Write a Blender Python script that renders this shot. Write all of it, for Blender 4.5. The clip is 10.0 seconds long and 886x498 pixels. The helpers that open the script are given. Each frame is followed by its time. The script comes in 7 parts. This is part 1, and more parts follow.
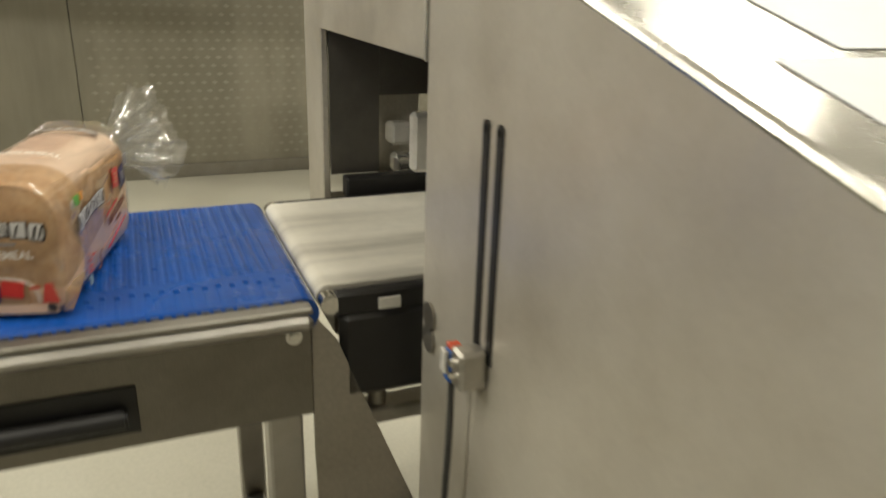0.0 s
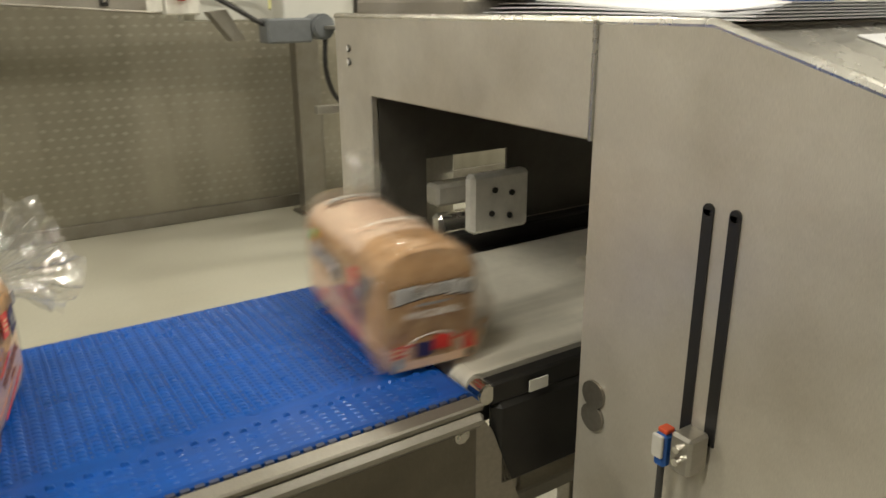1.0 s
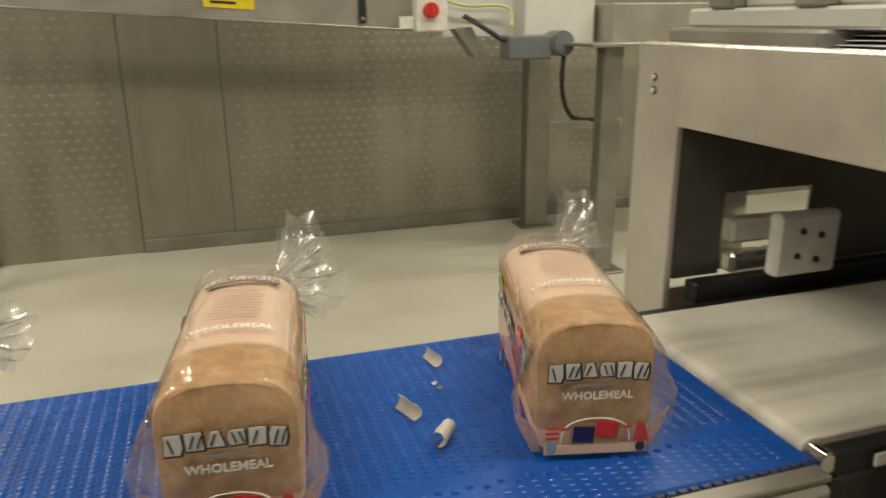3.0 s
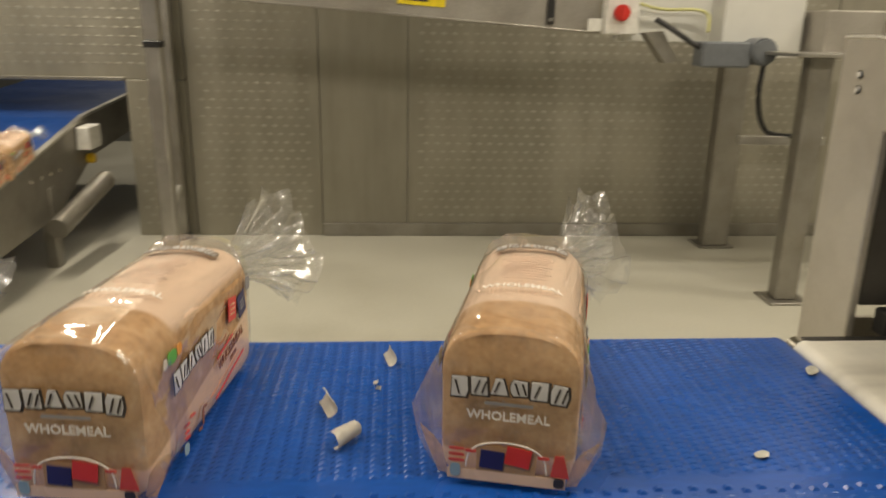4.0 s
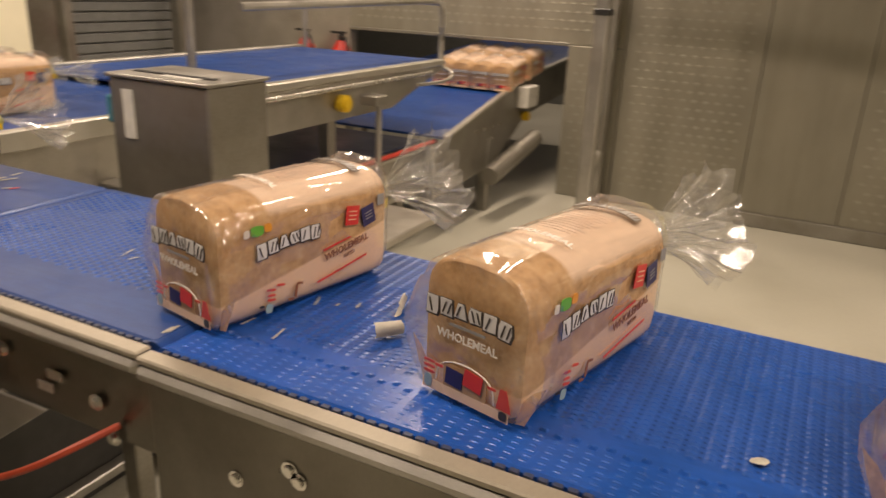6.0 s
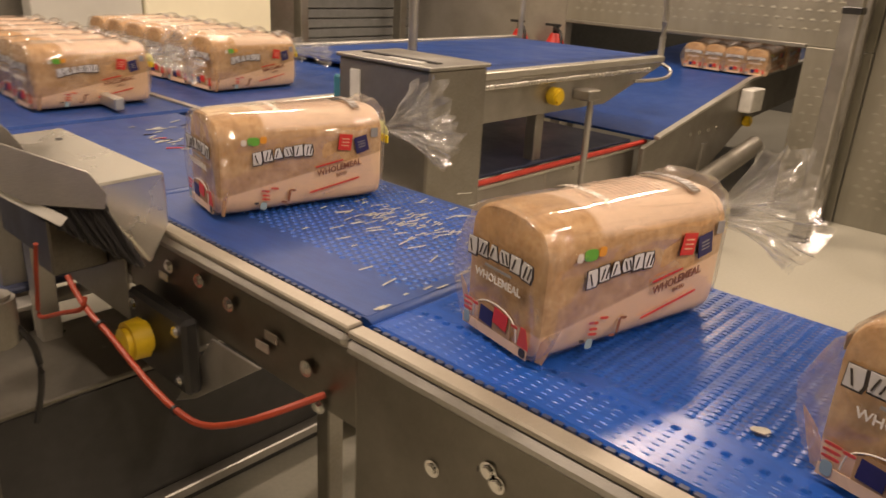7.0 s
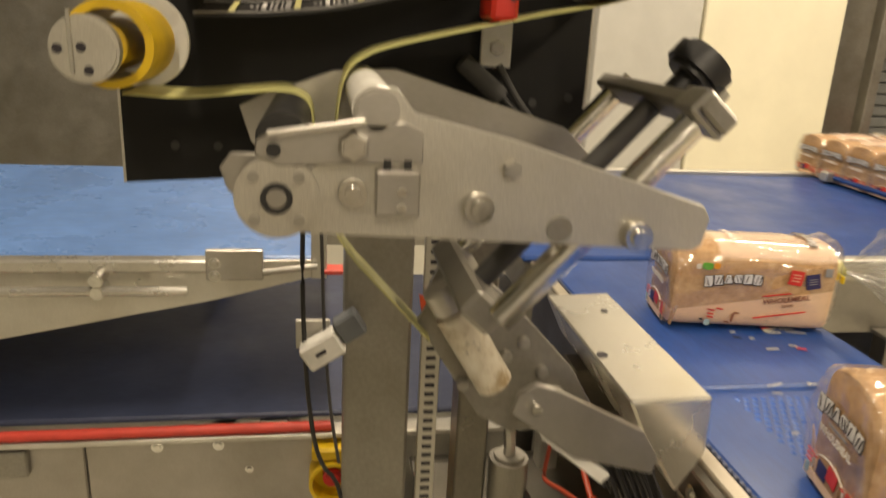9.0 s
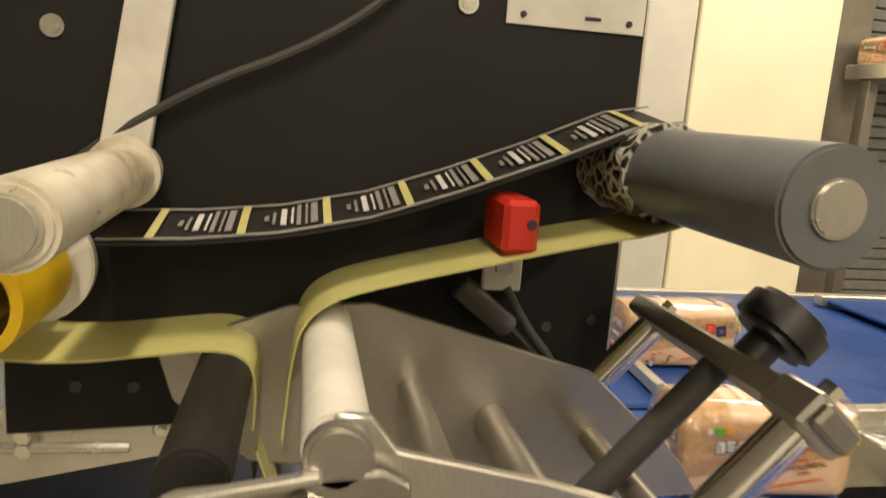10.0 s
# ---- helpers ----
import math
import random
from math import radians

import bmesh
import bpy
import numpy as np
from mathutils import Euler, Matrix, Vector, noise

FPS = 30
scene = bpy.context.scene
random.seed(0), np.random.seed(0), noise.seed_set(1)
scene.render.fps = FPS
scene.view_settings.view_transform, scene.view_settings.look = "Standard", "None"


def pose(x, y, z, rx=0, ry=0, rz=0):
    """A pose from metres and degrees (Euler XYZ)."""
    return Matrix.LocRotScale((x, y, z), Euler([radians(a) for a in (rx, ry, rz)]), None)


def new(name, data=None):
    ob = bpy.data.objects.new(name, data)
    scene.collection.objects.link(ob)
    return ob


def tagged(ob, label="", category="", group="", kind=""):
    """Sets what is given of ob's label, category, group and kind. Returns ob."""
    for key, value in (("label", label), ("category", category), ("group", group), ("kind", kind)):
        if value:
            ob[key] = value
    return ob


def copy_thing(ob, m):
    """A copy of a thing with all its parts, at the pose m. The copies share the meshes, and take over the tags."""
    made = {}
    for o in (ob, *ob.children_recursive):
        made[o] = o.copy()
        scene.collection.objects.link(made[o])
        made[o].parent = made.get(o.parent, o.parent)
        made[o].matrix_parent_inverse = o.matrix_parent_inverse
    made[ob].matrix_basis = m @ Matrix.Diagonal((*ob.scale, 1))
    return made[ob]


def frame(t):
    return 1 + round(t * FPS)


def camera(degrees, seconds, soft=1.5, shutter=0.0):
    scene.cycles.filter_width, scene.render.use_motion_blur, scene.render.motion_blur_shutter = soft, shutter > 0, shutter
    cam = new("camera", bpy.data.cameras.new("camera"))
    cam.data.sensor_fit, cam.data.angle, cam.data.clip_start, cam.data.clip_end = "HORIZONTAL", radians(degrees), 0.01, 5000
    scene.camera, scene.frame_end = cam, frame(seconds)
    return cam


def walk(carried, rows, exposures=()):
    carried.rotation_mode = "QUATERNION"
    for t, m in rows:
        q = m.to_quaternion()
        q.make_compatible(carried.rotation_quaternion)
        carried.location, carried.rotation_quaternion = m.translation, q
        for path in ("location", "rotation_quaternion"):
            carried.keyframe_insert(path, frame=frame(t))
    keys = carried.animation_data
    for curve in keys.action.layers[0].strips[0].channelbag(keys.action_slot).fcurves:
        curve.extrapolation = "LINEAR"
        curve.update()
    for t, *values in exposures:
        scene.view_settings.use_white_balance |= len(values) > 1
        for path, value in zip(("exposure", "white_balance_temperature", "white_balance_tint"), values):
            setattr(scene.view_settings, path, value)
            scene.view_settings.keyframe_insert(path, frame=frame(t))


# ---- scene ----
cam = camera(61.73, 10.0, soft=1.5, shutter=0.5)
PATH = [  # seconds, x, y, z, yaw, pitch, roll
    (0, 0.3261, -0.9577, 1.1396, -22.191, -20.179, -1.694),
    (0.5, 0.2352, -0.8200, 1.1557, -26.471, -18.647, 0.276),
    (1, 0.0785, -0.7736, 1.1900, -33.141, -18.329, 0.410),
    (1.5, 0.0110, -0.7504, 1.2050, -38.640, -17.255, 1.571),
    (2, 0.0011, -0.7293, 1.2068, -33.331, -17.014, 1.513),
    (2.5, -0.0418, -0.7210, 1.2106, -26.024, -16.832, 1.715),
    (2.7, -0.0502, -0.7102, 1.2173, -22.321, -17.424, 1.305),
    (3.8, -0.0240, -0.6670, 1.1861, -7.149, -16.340, -0.998),
    (4, -0.0148, -0.6762, 1.1781, -3.539, -16.802, -1.007),
    (4.5, -0.0786, -0.7243, 1.1666, 2.208, -18.902, 0.136),
    (5, -0.1112, -0.7658, 1.1711, 8.944, -19.786, -0.246),
    (5.2, -0.1193, -0.7514, 1.1710, 11.469, -19.927, -0.619),
    (6.3, -0.1080, -0.6790, 1.1651, 33.073, -19.658, -2.993),
    (6.5, -0.1155, -0.6760, 1.1604, 36.089, -19.723, -3.213),
    (7, -0.1657, -0.6725, 1.1500, 42.901, -20.852, -3.147),
    (7.5, -0.2454, -0.6711, 1.1566, 44.759, -21.537, -3.772),
    (8, -0.3166, -0.6636, 1.1951, 58.652, -19.853, -0.715),
    (8.5, -0.3390, -0.6593, 1.2195, 74.266, -19.404, -0.645),
    (9, -0.3829, -0.6485, 1.2618, 81.294, -17.247, -2.873),
    (9.5, -0.4847, -0.6367, 1.3140, 80.928, -13.519, -4.188),
    (10, -0.5413, -0.6362, 1.3314, 79.788, -10.615, -4.239),
]
EXPOSURES = [(0, 0.04, 6350, 8), (1.5, -0.06, 6450, 9), (2.7, -0.14, 6600, 10), (4.0, -0.20, 6800, 12), (4.5, -0.16, 7000, 15), (5.2, -0.14, 7250, 19), (6.3, -0.10, 7500, 25), (7.8, -0.02, 7800, 27), (9, 0.15, 7550, 15), (10, 0.17, 7650, 14)]

# ---- world and lamps: a closed hall lit by ceiling tubes, all out of view ----
world = bpy.data.worlds.new("hall_air")
scene.world = world
world.use_nodes = True
world.node_tree.nodes["Background"].inputs[0].default_value = (0.9, 0.85, 0.72, 1)
world.node_tree.nodes["Background"].inputs[1].default_value = 0.05
LAMP_Z = 3.30
# None in view; last two added for belt glare and the back room.
LAMPS = [(x, y, LAMP_Z, 0) for x in (-3.2, -1.2, 1.5, 3.6) for y in (-0.7, 1.7) if (x, y) != (-1.2, 1.7)] + [(-1.60, 2.70, 2.76, 90), (-1.9, 6.2, LAMP_Z, 0)]
LAMP_WATTS, LAMP_COLOR = 42.0, (1.0, 0.93, 0.78)
for lx, ly, lz, turn in LAMPS:
    data = bpy.data.lights.new("ceiling_tube", "AREA")
    data.shape, data.size, data.size_y = "RECTANGLE", 1.25, 0.14
    data.energy, data.color = LAMP_WATTS, LAMP_COLOR
    new("ceiling_tube", data).matrix_world = pose(lx, ly, lz - 0.06, 0, 0, turn)
# ---- materials ----
def nodes_of(name):
    m = bpy.data.materials.new(name)
    m.use_nodes = True
    nt = m.node_tree
    return m, nt, nt.nodes["Principled BSDF"]


def ramp(nt, fac, stops):
    r = nt.nodes.new("ShaderNodeValToRGB")
    els = r.color_ramp.elements
    while len(els) < len(stops):
        els.new(0.5)
    for e, (pos, col) in zip(els, stops):
        e.position, e.color = pos, (*col, 1)
    nt.links.new(fac, r.inputs[0])
    return r.outputs[0]


def noise_tex(nt, scale, detail=4.0, rough=0.6, stretch=(1, 1, 1), coord="Object"):
    tc = nt.nodes.new("ShaderNodeTexCoord")
    mp = nt.nodes.new("ShaderNodeMapping")
    mp.inputs["Scale"].default_value = stretch
    nt.links.new(tc.outputs[coord], mp.inputs[0])
    n = nt.nodes.new("ShaderNodeTexNoise")
    n.inputs["Scale"].default_value = scale
    n.inputs["Detail"].default_value = detail
    n.inputs["Roughness"].default_value = rough
    nt.links.new(mp.outputs[0], n.inputs["Vector"])
    return n.outputs[0]


def bump(nt, height, strength, dist, bsdf):
    b = nt.nodes.new("ShaderNodeBump")
    b.inputs["Strength"].default_value = strength
    b.inputs["Distance"].default_value = dist
    nt.links.new(height, b.inputs["Height"])
    nt.links.new(b.outputs[0], bsdf.inputs["Normal"])
    return b


def mul(nt, a, b, fac=1.0):
    n = nt.nodes.new("ShaderNodeMix")
    n.data_type, n.blend_type = "RGBA", "MULTIPLY"
    n.inputs[0].default_value = fac
    nt.links.new(a, n.inputs[6])
    nt.links.new(b, n.inputs[7])
    return n.outputs[2]


def plain(name, color, rough=0.5, metal=0.0, var=0.12, scale=30.0, bumps=0.08, coat=0.0):
    m, nt, b = nodes_of(name)
    lo = tuple(c * (1 - var) for c in color)
    hi = tuple(min(1, c * (1 + var)) for c in color)
    big = ramp(nt, noise_tex(nt, scale * 0.15, 3), [(0.3, (0.88,) * 3), (0.7, (1,) * 3)])
    col = ramp(nt, noise_tex(nt, scale, 5), [(0.3, lo), (0.7, hi)])
    nt.links.new(mul(nt, col, big), b.inputs["Base Color"])
    r = ramp(nt, noise_tex(nt, scale * 0.4, 4), [(0.3, (max(0, rough - 0.08),) * 3), (0.7, (min(1, rough + 0.1),) * 3)])
    nt.links.new(r, b.inputs["Roughness"])
    b.inputs["Metallic"].default_value = metal
    b.inputs["Coat Weight"].default_value = coat
    if bumps:
        bump(nt, noise_tex(nt, scale * 3, 3), bumps, 0.002, b)
    return m


def steel(name, color=(0.50, 0.48, 0.44), rough=0.36, stretch=(1, 1, 14), metal=0.85, stain=0.75):
    """Brushed stainless steel with smears."""
    m, nt, b = nodes_of(name)
    grain = noise_tex(nt, 160, 3, 0.6, stretch)
    c1 = ramp(nt, grain, [(0.3, tuple(c * 0.9 for c in color)), (0.7, tuple(min(1, c * 1.06) for c in color))])
    c2 = ramp(nt, noise_tex(nt, 5.0, 6, 0.65), [(0.3, (stain, stain * 0.98, stain * 0.94)), (0.62, (1, 1, 1))])
    nt.links.new(mul(nt, c1, c2), b.inputs["Base Color"])
    r = ramp(nt, noise_tex(nt, 9.0, 5), [(0.3, (rough - 0.07,) * 3), (0.7, (rough + 0.12,) * 3)])
    nt.links.new(r, b.inputs["Roughness"])
    b.inputs["Metallic"].default_value = metal
    bump(nt, grain, 0.06, 0.001, b)
    return m


STEEL = steel("brushed_steel")
STEEL_DARK = steel("dull_steel", (0.36, 0.34, 0.30), 0.42, (14, 1, 1))
STEEL_SHEET = steel("satin_steel_sheet", (0.47, 0.44, 0.39), 0.40, (1, 14, 1), 0.7, 0.82)
MACHINE_SHEET = steel("machine_sheet", (0.66, 0.622, 0.545), 0.40, (1, 14, 1), 0.45, 0.80)
# Darker copy of the steel: the dimness low on the line is in its colour.
STEEL_SHADED = steel("shaded_steel_plate", (0.25, 0.232, 0.20), 0.34, (14, 1, 1), 0.95, 0.7)
COVER_STEEL = steel("bright_cover_steel", (0.76, 0.735, 0.67), 0.24, (1, 10, 1), 0.88, 0.97)
WORN_LIP = steel("worn_beige_lip", (0.44, 0.395, 0.32), 0.40, (14, 1, 1), 0.45, 0.85)
STEEL_BRIGHT = steel("polished_steel", (0.70, 0.68, 0.63), 0.24, (1, 14, 1))
CHROME = steel("chromed_steel", (0.78, 0.77, 0.74), 0.12, (1, 1, 1), 1.0, 0.9)
ALU = steel("milled_aluminium", (0.66, 0.64, 0.58), 0.34, (1, 10, 1), 0.8, 0.85)
BLACK = plain("black_plastic", (0.018, 0.017, 0.016), 0.45)
BLACK_PLATE = plain("black_anodised_plate", (0.006, 0.0055, 0.005), 0.6, 0, 0.25, 12)
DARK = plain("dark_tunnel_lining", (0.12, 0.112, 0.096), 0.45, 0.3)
BLACK_PLATE.node_tree.nodes["Principled BSDF"].inputs["Specular IOR Level"].default_value = 0.38
RUBBER = plain("grey_rubber", (0.055, 0.053, 0.050), 0.6)
GREYROLL = plain("grey_plastic_tube", (0.145, 0.155, 0.165), 0.4)
WHITE_PLASTIC = plain("white_plastic", (0.74, 0.72, 0.66), 0.45)
CREAM = plain("cream_painted_panel", (0.95, 0.89, 0.68), 0.5, 0, 0.05, 3)
PALE = plain("pale_grey_paint", (0.62, 0.61, 0.56), 0.5, 0, 0.06, 5)
SHUTTER = plain("grey_shutter_paint", (0.20, 0.205, 0.20), 0.5)
YELLOW = plain("yellow_plastic", (0.72, 0.47, 0.02), 0.4)
RED = plain("red_plastic", (0.58, 0.03, 0.02), 0.38)
REDRAIL = plain("red_wear_strip", (0.62, 0.06, 0.04), 0.45)
ORANGE = plain("orange_hose", (0.66, 0.085, 0.025), 0.4)
HOSE = plain("dusty_orange_hose", (0.37, 0.046, 0.017), 0.45)
BLUE_PLASTIC = plain("blue_plastic", (0.02, 0.11, 0.42), 0.4)
TEAL = plain("teal_plastic", (0.03, 0.20, 0.27), 0.4)
GREEN = plain("green_print", (0.12, 0.42, 0.05), 0.4, bumps=0)
STRIP_YELLOW = plain("pale_yellow_mark", (0.62, 0.58, 0.25), 0.45, bumps=0)
LABEL_YELLOW = plain("yellow_sticker", (0.80, 0.62, 0.02), 0.45, bumps=0)
PAPER = plain("white_paper", (0.78, 0.78, 0.80), 0.55, 0, 0.04, 8)
INK = plain("dark_ink", (0.03, 0.025, 0.03), 0.4, bumps=0)
GREY_INK = plain("grey_ink", (0.30, 0.29, 0.28), 0.45, bumps=0)
SILVER_INK = plain("silver_white_ink", (0.72, 0.70, 0.68), 0.4, bumps=0)
NAVY = plain("navy_print", (0.025, 0.02, 0.10), 0.4, bumps=0)
RED_PRINT = plain("red_print", (0.72, 0.04, 0.03), 0.4, bumps=0)
ORANGE_PRINT = plain("orange_print", (0.85, 0.35, 0.04), 0.4, bumps=0)
WHITE_PRINT = plain("white_print", (0.84, 0.78, 0.70), 0.45, bumps=0)
BROWN_PRINT = plain("brown_print", (0.28, 0.10, 0.05), 0.45, bumps=0)
TAPE = plain("pale_yellow_tape", (0.56, 0.54, 0.22), 0.42, 0, 0.08, 40)
SCRAP = plain("scrap_of_label", (0.72, 0.68, 0.58), 0.5)
SHRED = plain("stuck_label_shred", (0.52, 0.50, 0.42), 0.5, 0, 0.3, 90)
BROWN_PALE = plain("toast_print", (0.50, 0.29, 0.14), 0.45, 0, 0.1, 60, bumps=0)
PEACH = plain("peach_print", (0.88, 0.60, 0.39), 0.30, 0, 0.06, bumps=0)
LOGO_GREY = plain("silver_grey_ink", (0.50, 0.48, 0.46), 0.4, 0, 0.2, 120, bumps=0)
MARK_SHADE = plain("dark_brown_ink", (0.055, 0.042, 0.034), 0.4, bumps=0)
MARK_FADED = plain("faded_brown_ink", (0.26, 0.20, 0.15), 0.4, bumps=0)
FINE_INK = plain("faint_print", (0.62, 0.46, 0.36), 0.45, bumps=0)
PICTURE_RED = plain("soft_red_print", (0.66, 0.07, 0.05), 0.4, bumps=0)
PICTURE_BLUE = plain("pale_blue_print", (0.30, 0.42, 0.46), 0.4, bumps=0)
BRISTLE = plain("black_bristles", (0.02, 0.018, 0.017), 0.7)


def belt_material(name, color, rough, streak):
    m, nt, b = nodes_of(name)
    col = ramp(nt, noise_tex(nt, 3.5, 5, 0.6), [(0.3, tuple(c * 0.72 for c in color)), (0.7, color)])
    dust = ramp(nt, noise_tex(nt, 22, 6, 0.7, streak), [(0.40, (0.8,) * 3), (0.62, (1.0,) * 3)])
    nt.links.new(mul(nt, col, dust), b.inputs["Base Color"])
    r = ramp(nt, noise_tex(nt, 6, 4), [(0.3, (rough - 0.06,) * 3), (0.7, (rough + 0.14,) * 3)])
    nt.links.new(r, b.inputs["Roughness"])
    bump(nt, noise_tex(nt, 240, 2), 0.12, 0.001, b)
    return m


BELT = belt_material("blue_modular_belt", (0.006, 0.095, 0.47), 0.25, (1, 5, 1))
BELT_WORN = belt_material("worn_blue_belt", (0.010, 0.066, 0.285), 0.34, (1, 5, 1))
BELT_NUB = belt_material("blue_belt_nubs", (0.008, 0.102, 0.48), 0.25, (1, 5, 1))
BELT_GAP = belt_material("shaded_belt_gap", (0.005, 0.045, 0.22), 0.5, (1, 5, 1))
# Paler than the other belts: light reflected off it is in the colour.
BELT_SHEEN = belt_material("pale_sheen_belt", (0.13, 0.27, 0.60), 0.26, (5, 1, 1))
BELT_DARK = belt_material("navy_belt", (0.050, 0.064, 0.125), 0.42, (5, 1, 1))


def canvas_material():
    """White canvas with broad grey rubbing streaks along the run."""
    m, nt, b = nodes_of("white_canvas_belt")
    col = ramp(nt, noise_tex(nt, 1.0, 3, 0.5, (1.2, 11, 1)), [(0.36, (0.50, 0.47, 0.40)), (0.48, (0.78, 0.74, 0.64)), (0.60, (0.86, 0.82, 0.72))])
    grit = ramp(nt, noise_tex(nt, 40, 5), [(0.3, (0.93,) * 3), (0.6, (1,) * 3)])
    nt.links.new(mul(nt, col, grit), b.inputs["Base Color"])
    b.inputs["Roughness"].default_value = 0.5
    bump(nt, noise_tex(nt, 300, 2), 0.1, 0.001, b)
    return m


WHITE_BELT = canvas_material()


def stained_material():
    """Cream roller plastic with brown glue stains and dark rubbed marks."""
    m, nt, b = nodes_of("stained_cream_plastic")
    base = ramp(nt, noise_tex(nt, 22, 6, 0.7), [(0.34, (0.30, 0.22, 0.12)), (0.46, (0.60, 0.54, 0.42)), (0.66, (0.76, 0.72, 0.62))])
    dark = ramp(nt, noise_tex(nt, 70, 5, 0.7, (0.5, 1, 1)), [(0.30, (0.25,) * 3), (0.38, (1,) * 3)])
    nt.links.new(mul(nt, base, dark), b.inputs["Base Color"])
    b.inputs["Roughness"].default_value = 0.3
    bump(nt, noise_tex(nt, 90, 3), 0.1, 0.001, b)
    return m


STAINED = stained_material()


def crumple_material():
    """Crumpled black film whose creases show silver."""
    m, nt, b = nodes_of("crumpled_printed_film")
    v = nt.nodes.new("ShaderNodeTexVoronoi")
    v.feature = "DISTANCE_TO_EDGE"
    v.inputs["Scale"].default_value = 120
    tc = nt.nodes.new("ShaderNodeTexCoord")
    nt.links.new(tc.outputs["Object"], v.inputs["Vector"])
    nt.links.new(ramp(nt, v.outputs["Distance"], [(0.06, (0.55, 0.55, 0.50)), (0.14, (0.03, 0.028, 0.026))]), b.inputs["Base Color"])
    b.inputs["Roughness"].default_value = 0.28
    bump(nt, v.outputs["Distance"], 0.6, 0.004, b)
    return m


CRUMPLE = crumple_material()


def floor_material():
    m, nt, b = nodes_of("resin_floor")
    base = ramp(nt, noise_tex(nt, 1.1, 7, 0.6), [(0.25, (0.36, 0.34, 0.27)), (0.5, (0.47, 0.45, 0.37)), (0.75, (0.53, 0.51, 0.43))])
    grit = ramp(nt, noise_tex(nt, 90, 3), [(0.3, (0.9,) * 3), (0.7, (1.0,) * 3)])
    nt.links.new(mul(nt, base, grit), b.inputs["Base Color"])
    r = ramp(nt, noise_tex(nt, 2.2, 5), [(0.3, (0.30,) * 3), (0.7, (0.55,) * 3)])
    nt.links.new(r, b.inputs["Roughness"])
    bump(nt, noise_tex(nt, 60, 4), 0.15, 0.002, b)
    return m


FLOOR = floor_material()


def clad_material():
    """Dimpled stainless cladding: the pressed pattern is fine relief, smears on top."""
    m, nt, b = nodes_of("dimpled_steel_cladding")
    c = ramp(nt, noise_tex(nt, 1.7, 6, 0.6, (1, 1, 0.7)), [(0.25, (0.26, 0.242, 0.19)), (0.6, (0.335, 0.312, 0.25)), (0.8, (0.375, 0.352, 0.285))])
    run = ramp(nt, noise_tex(nt, 9, 4, 0.6, (1, 1, 0.12)), [(0.35, (0.85,) * 3), (0.6, (1,) * 3)])
    nt.links.new(mul(nt, c, run), b.inputs["Base Color"])
    b.inputs["Metallic"].default_value = 0.40
    b.inputs["Roughness"].default_value = 0.42
    bump(nt, noise_tex(nt, 2.2, 3), 0.45, 0.03, b)
    return m


CLAD = clad_material()
CLAD_DIMPLE = steel("pressed_dimple_steel", (0.39, 0.365, 0.30), 0.34, (1, 1, 1), 0.5, 0.85)


def bread_material():
    """Wholemeal crust under the print: golden brown, speckled, with a peach band round the foot."""
    m, nt, b = nodes_of("wholemeal_crust")
    crumb = ramp(nt, noise_tex(nt, 55, 8, 0.72), [(0.28, (0.34, 0.175, 0.062)), (0.5, (0.58, 0.345, 0.160)), (0.72, (0.76, 0.51, 0.29))])
    big = ramp(nt, noise_tex(nt, 9, 4), [(0.3, (0.84, 0.80, 0.74)), (0.7, (1, 1, 1))])
    crust = mul(nt, crumb, big)
    tc = nt.nodes.new("ShaderNodeTexCoord")
    sp = nt.nodes.new("ShaderNodeSeparateXYZ")
    nt.links.new(tc.outputs["Object"], sp.inputs[0])
    # the printed band: higher along the sides than on the front
    wav = nt.nodes.new("ShaderNodeMath")
    wav.operation = "MULTIPLY_ADD"
    nt.links.new(sp.outputs[1], wav.inputs[0])
    wav.inputs[1].default_value = -0.17
    nt.links.new(sp.outputs[2], wav.inputs[2])
    foot = nt.nodes.new("ShaderNodeMapRange")
    foot.inputs[1].default_value, foot.inputs[2].default_value = 0.050, 0.053
    foot.inputs[3].default_value, foot.inputs[4].default_value = 1.0, 0.0
    nt.links.new(wav.outputs[0], foot.inputs[0])
    mix = nt.nodes.new("ShaderNodeMix")
    mix.data_type = "RGBA"
    nt.links.new(foot.outputs[0], mix.inputs[0])
    nt.links.new(crust, mix.inputs[6])
    mix.inputs[7].default_value = (0.91, 0.62, 0.385, 1)
    # milky panel printed on the top
    top = nt.nodes.new("ShaderNodeMapRange")
    top.inputs[1].default_value, top.inputs[2].default_value = 0.116, 0.124
    top.inputs[3].default_value, top.inputs[4].default_value = 0.0, 0.82
    nt.links.new(sp.outputs[2], top.inputs[0])
    back = nt.nodes.new("ShaderNodeMapRange")
    back.inputs[1].default_value, back.inputs[2].default_value = -0.065, -0.058
    nt.links.new(sp.outputs[1], back.inputs[0])
    both = nt.nodes.new("ShaderNodeMath")
    both.operation = "MULTIPLY"
    nt.links.new(top.outputs[0], both.inputs[0])
    nt.links.new(back.outputs[0], both.inputs[1])
    mix2 = nt.nodes.new("ShaderNodeMix")
    mix2.data_type = "RGBA"
    nt.links.new(both.outputs[0], mix2.inputs[0])
    nt.links.new(mix.outputs[2], mix2.inputs[6])
    mix2.inputs[7].default_value = (0.87, 0.66, 0.51, 1)
    nt.links.new(mix2.outputs[2], b.inputs["Base Color"])
    b.inputs["Roughness"].default_value = 0.55
    bump(nt, noise_tex(nt, 70, 6, 0.7), 0.25, 0.003, b)
    return m


BREAD = bread_material()


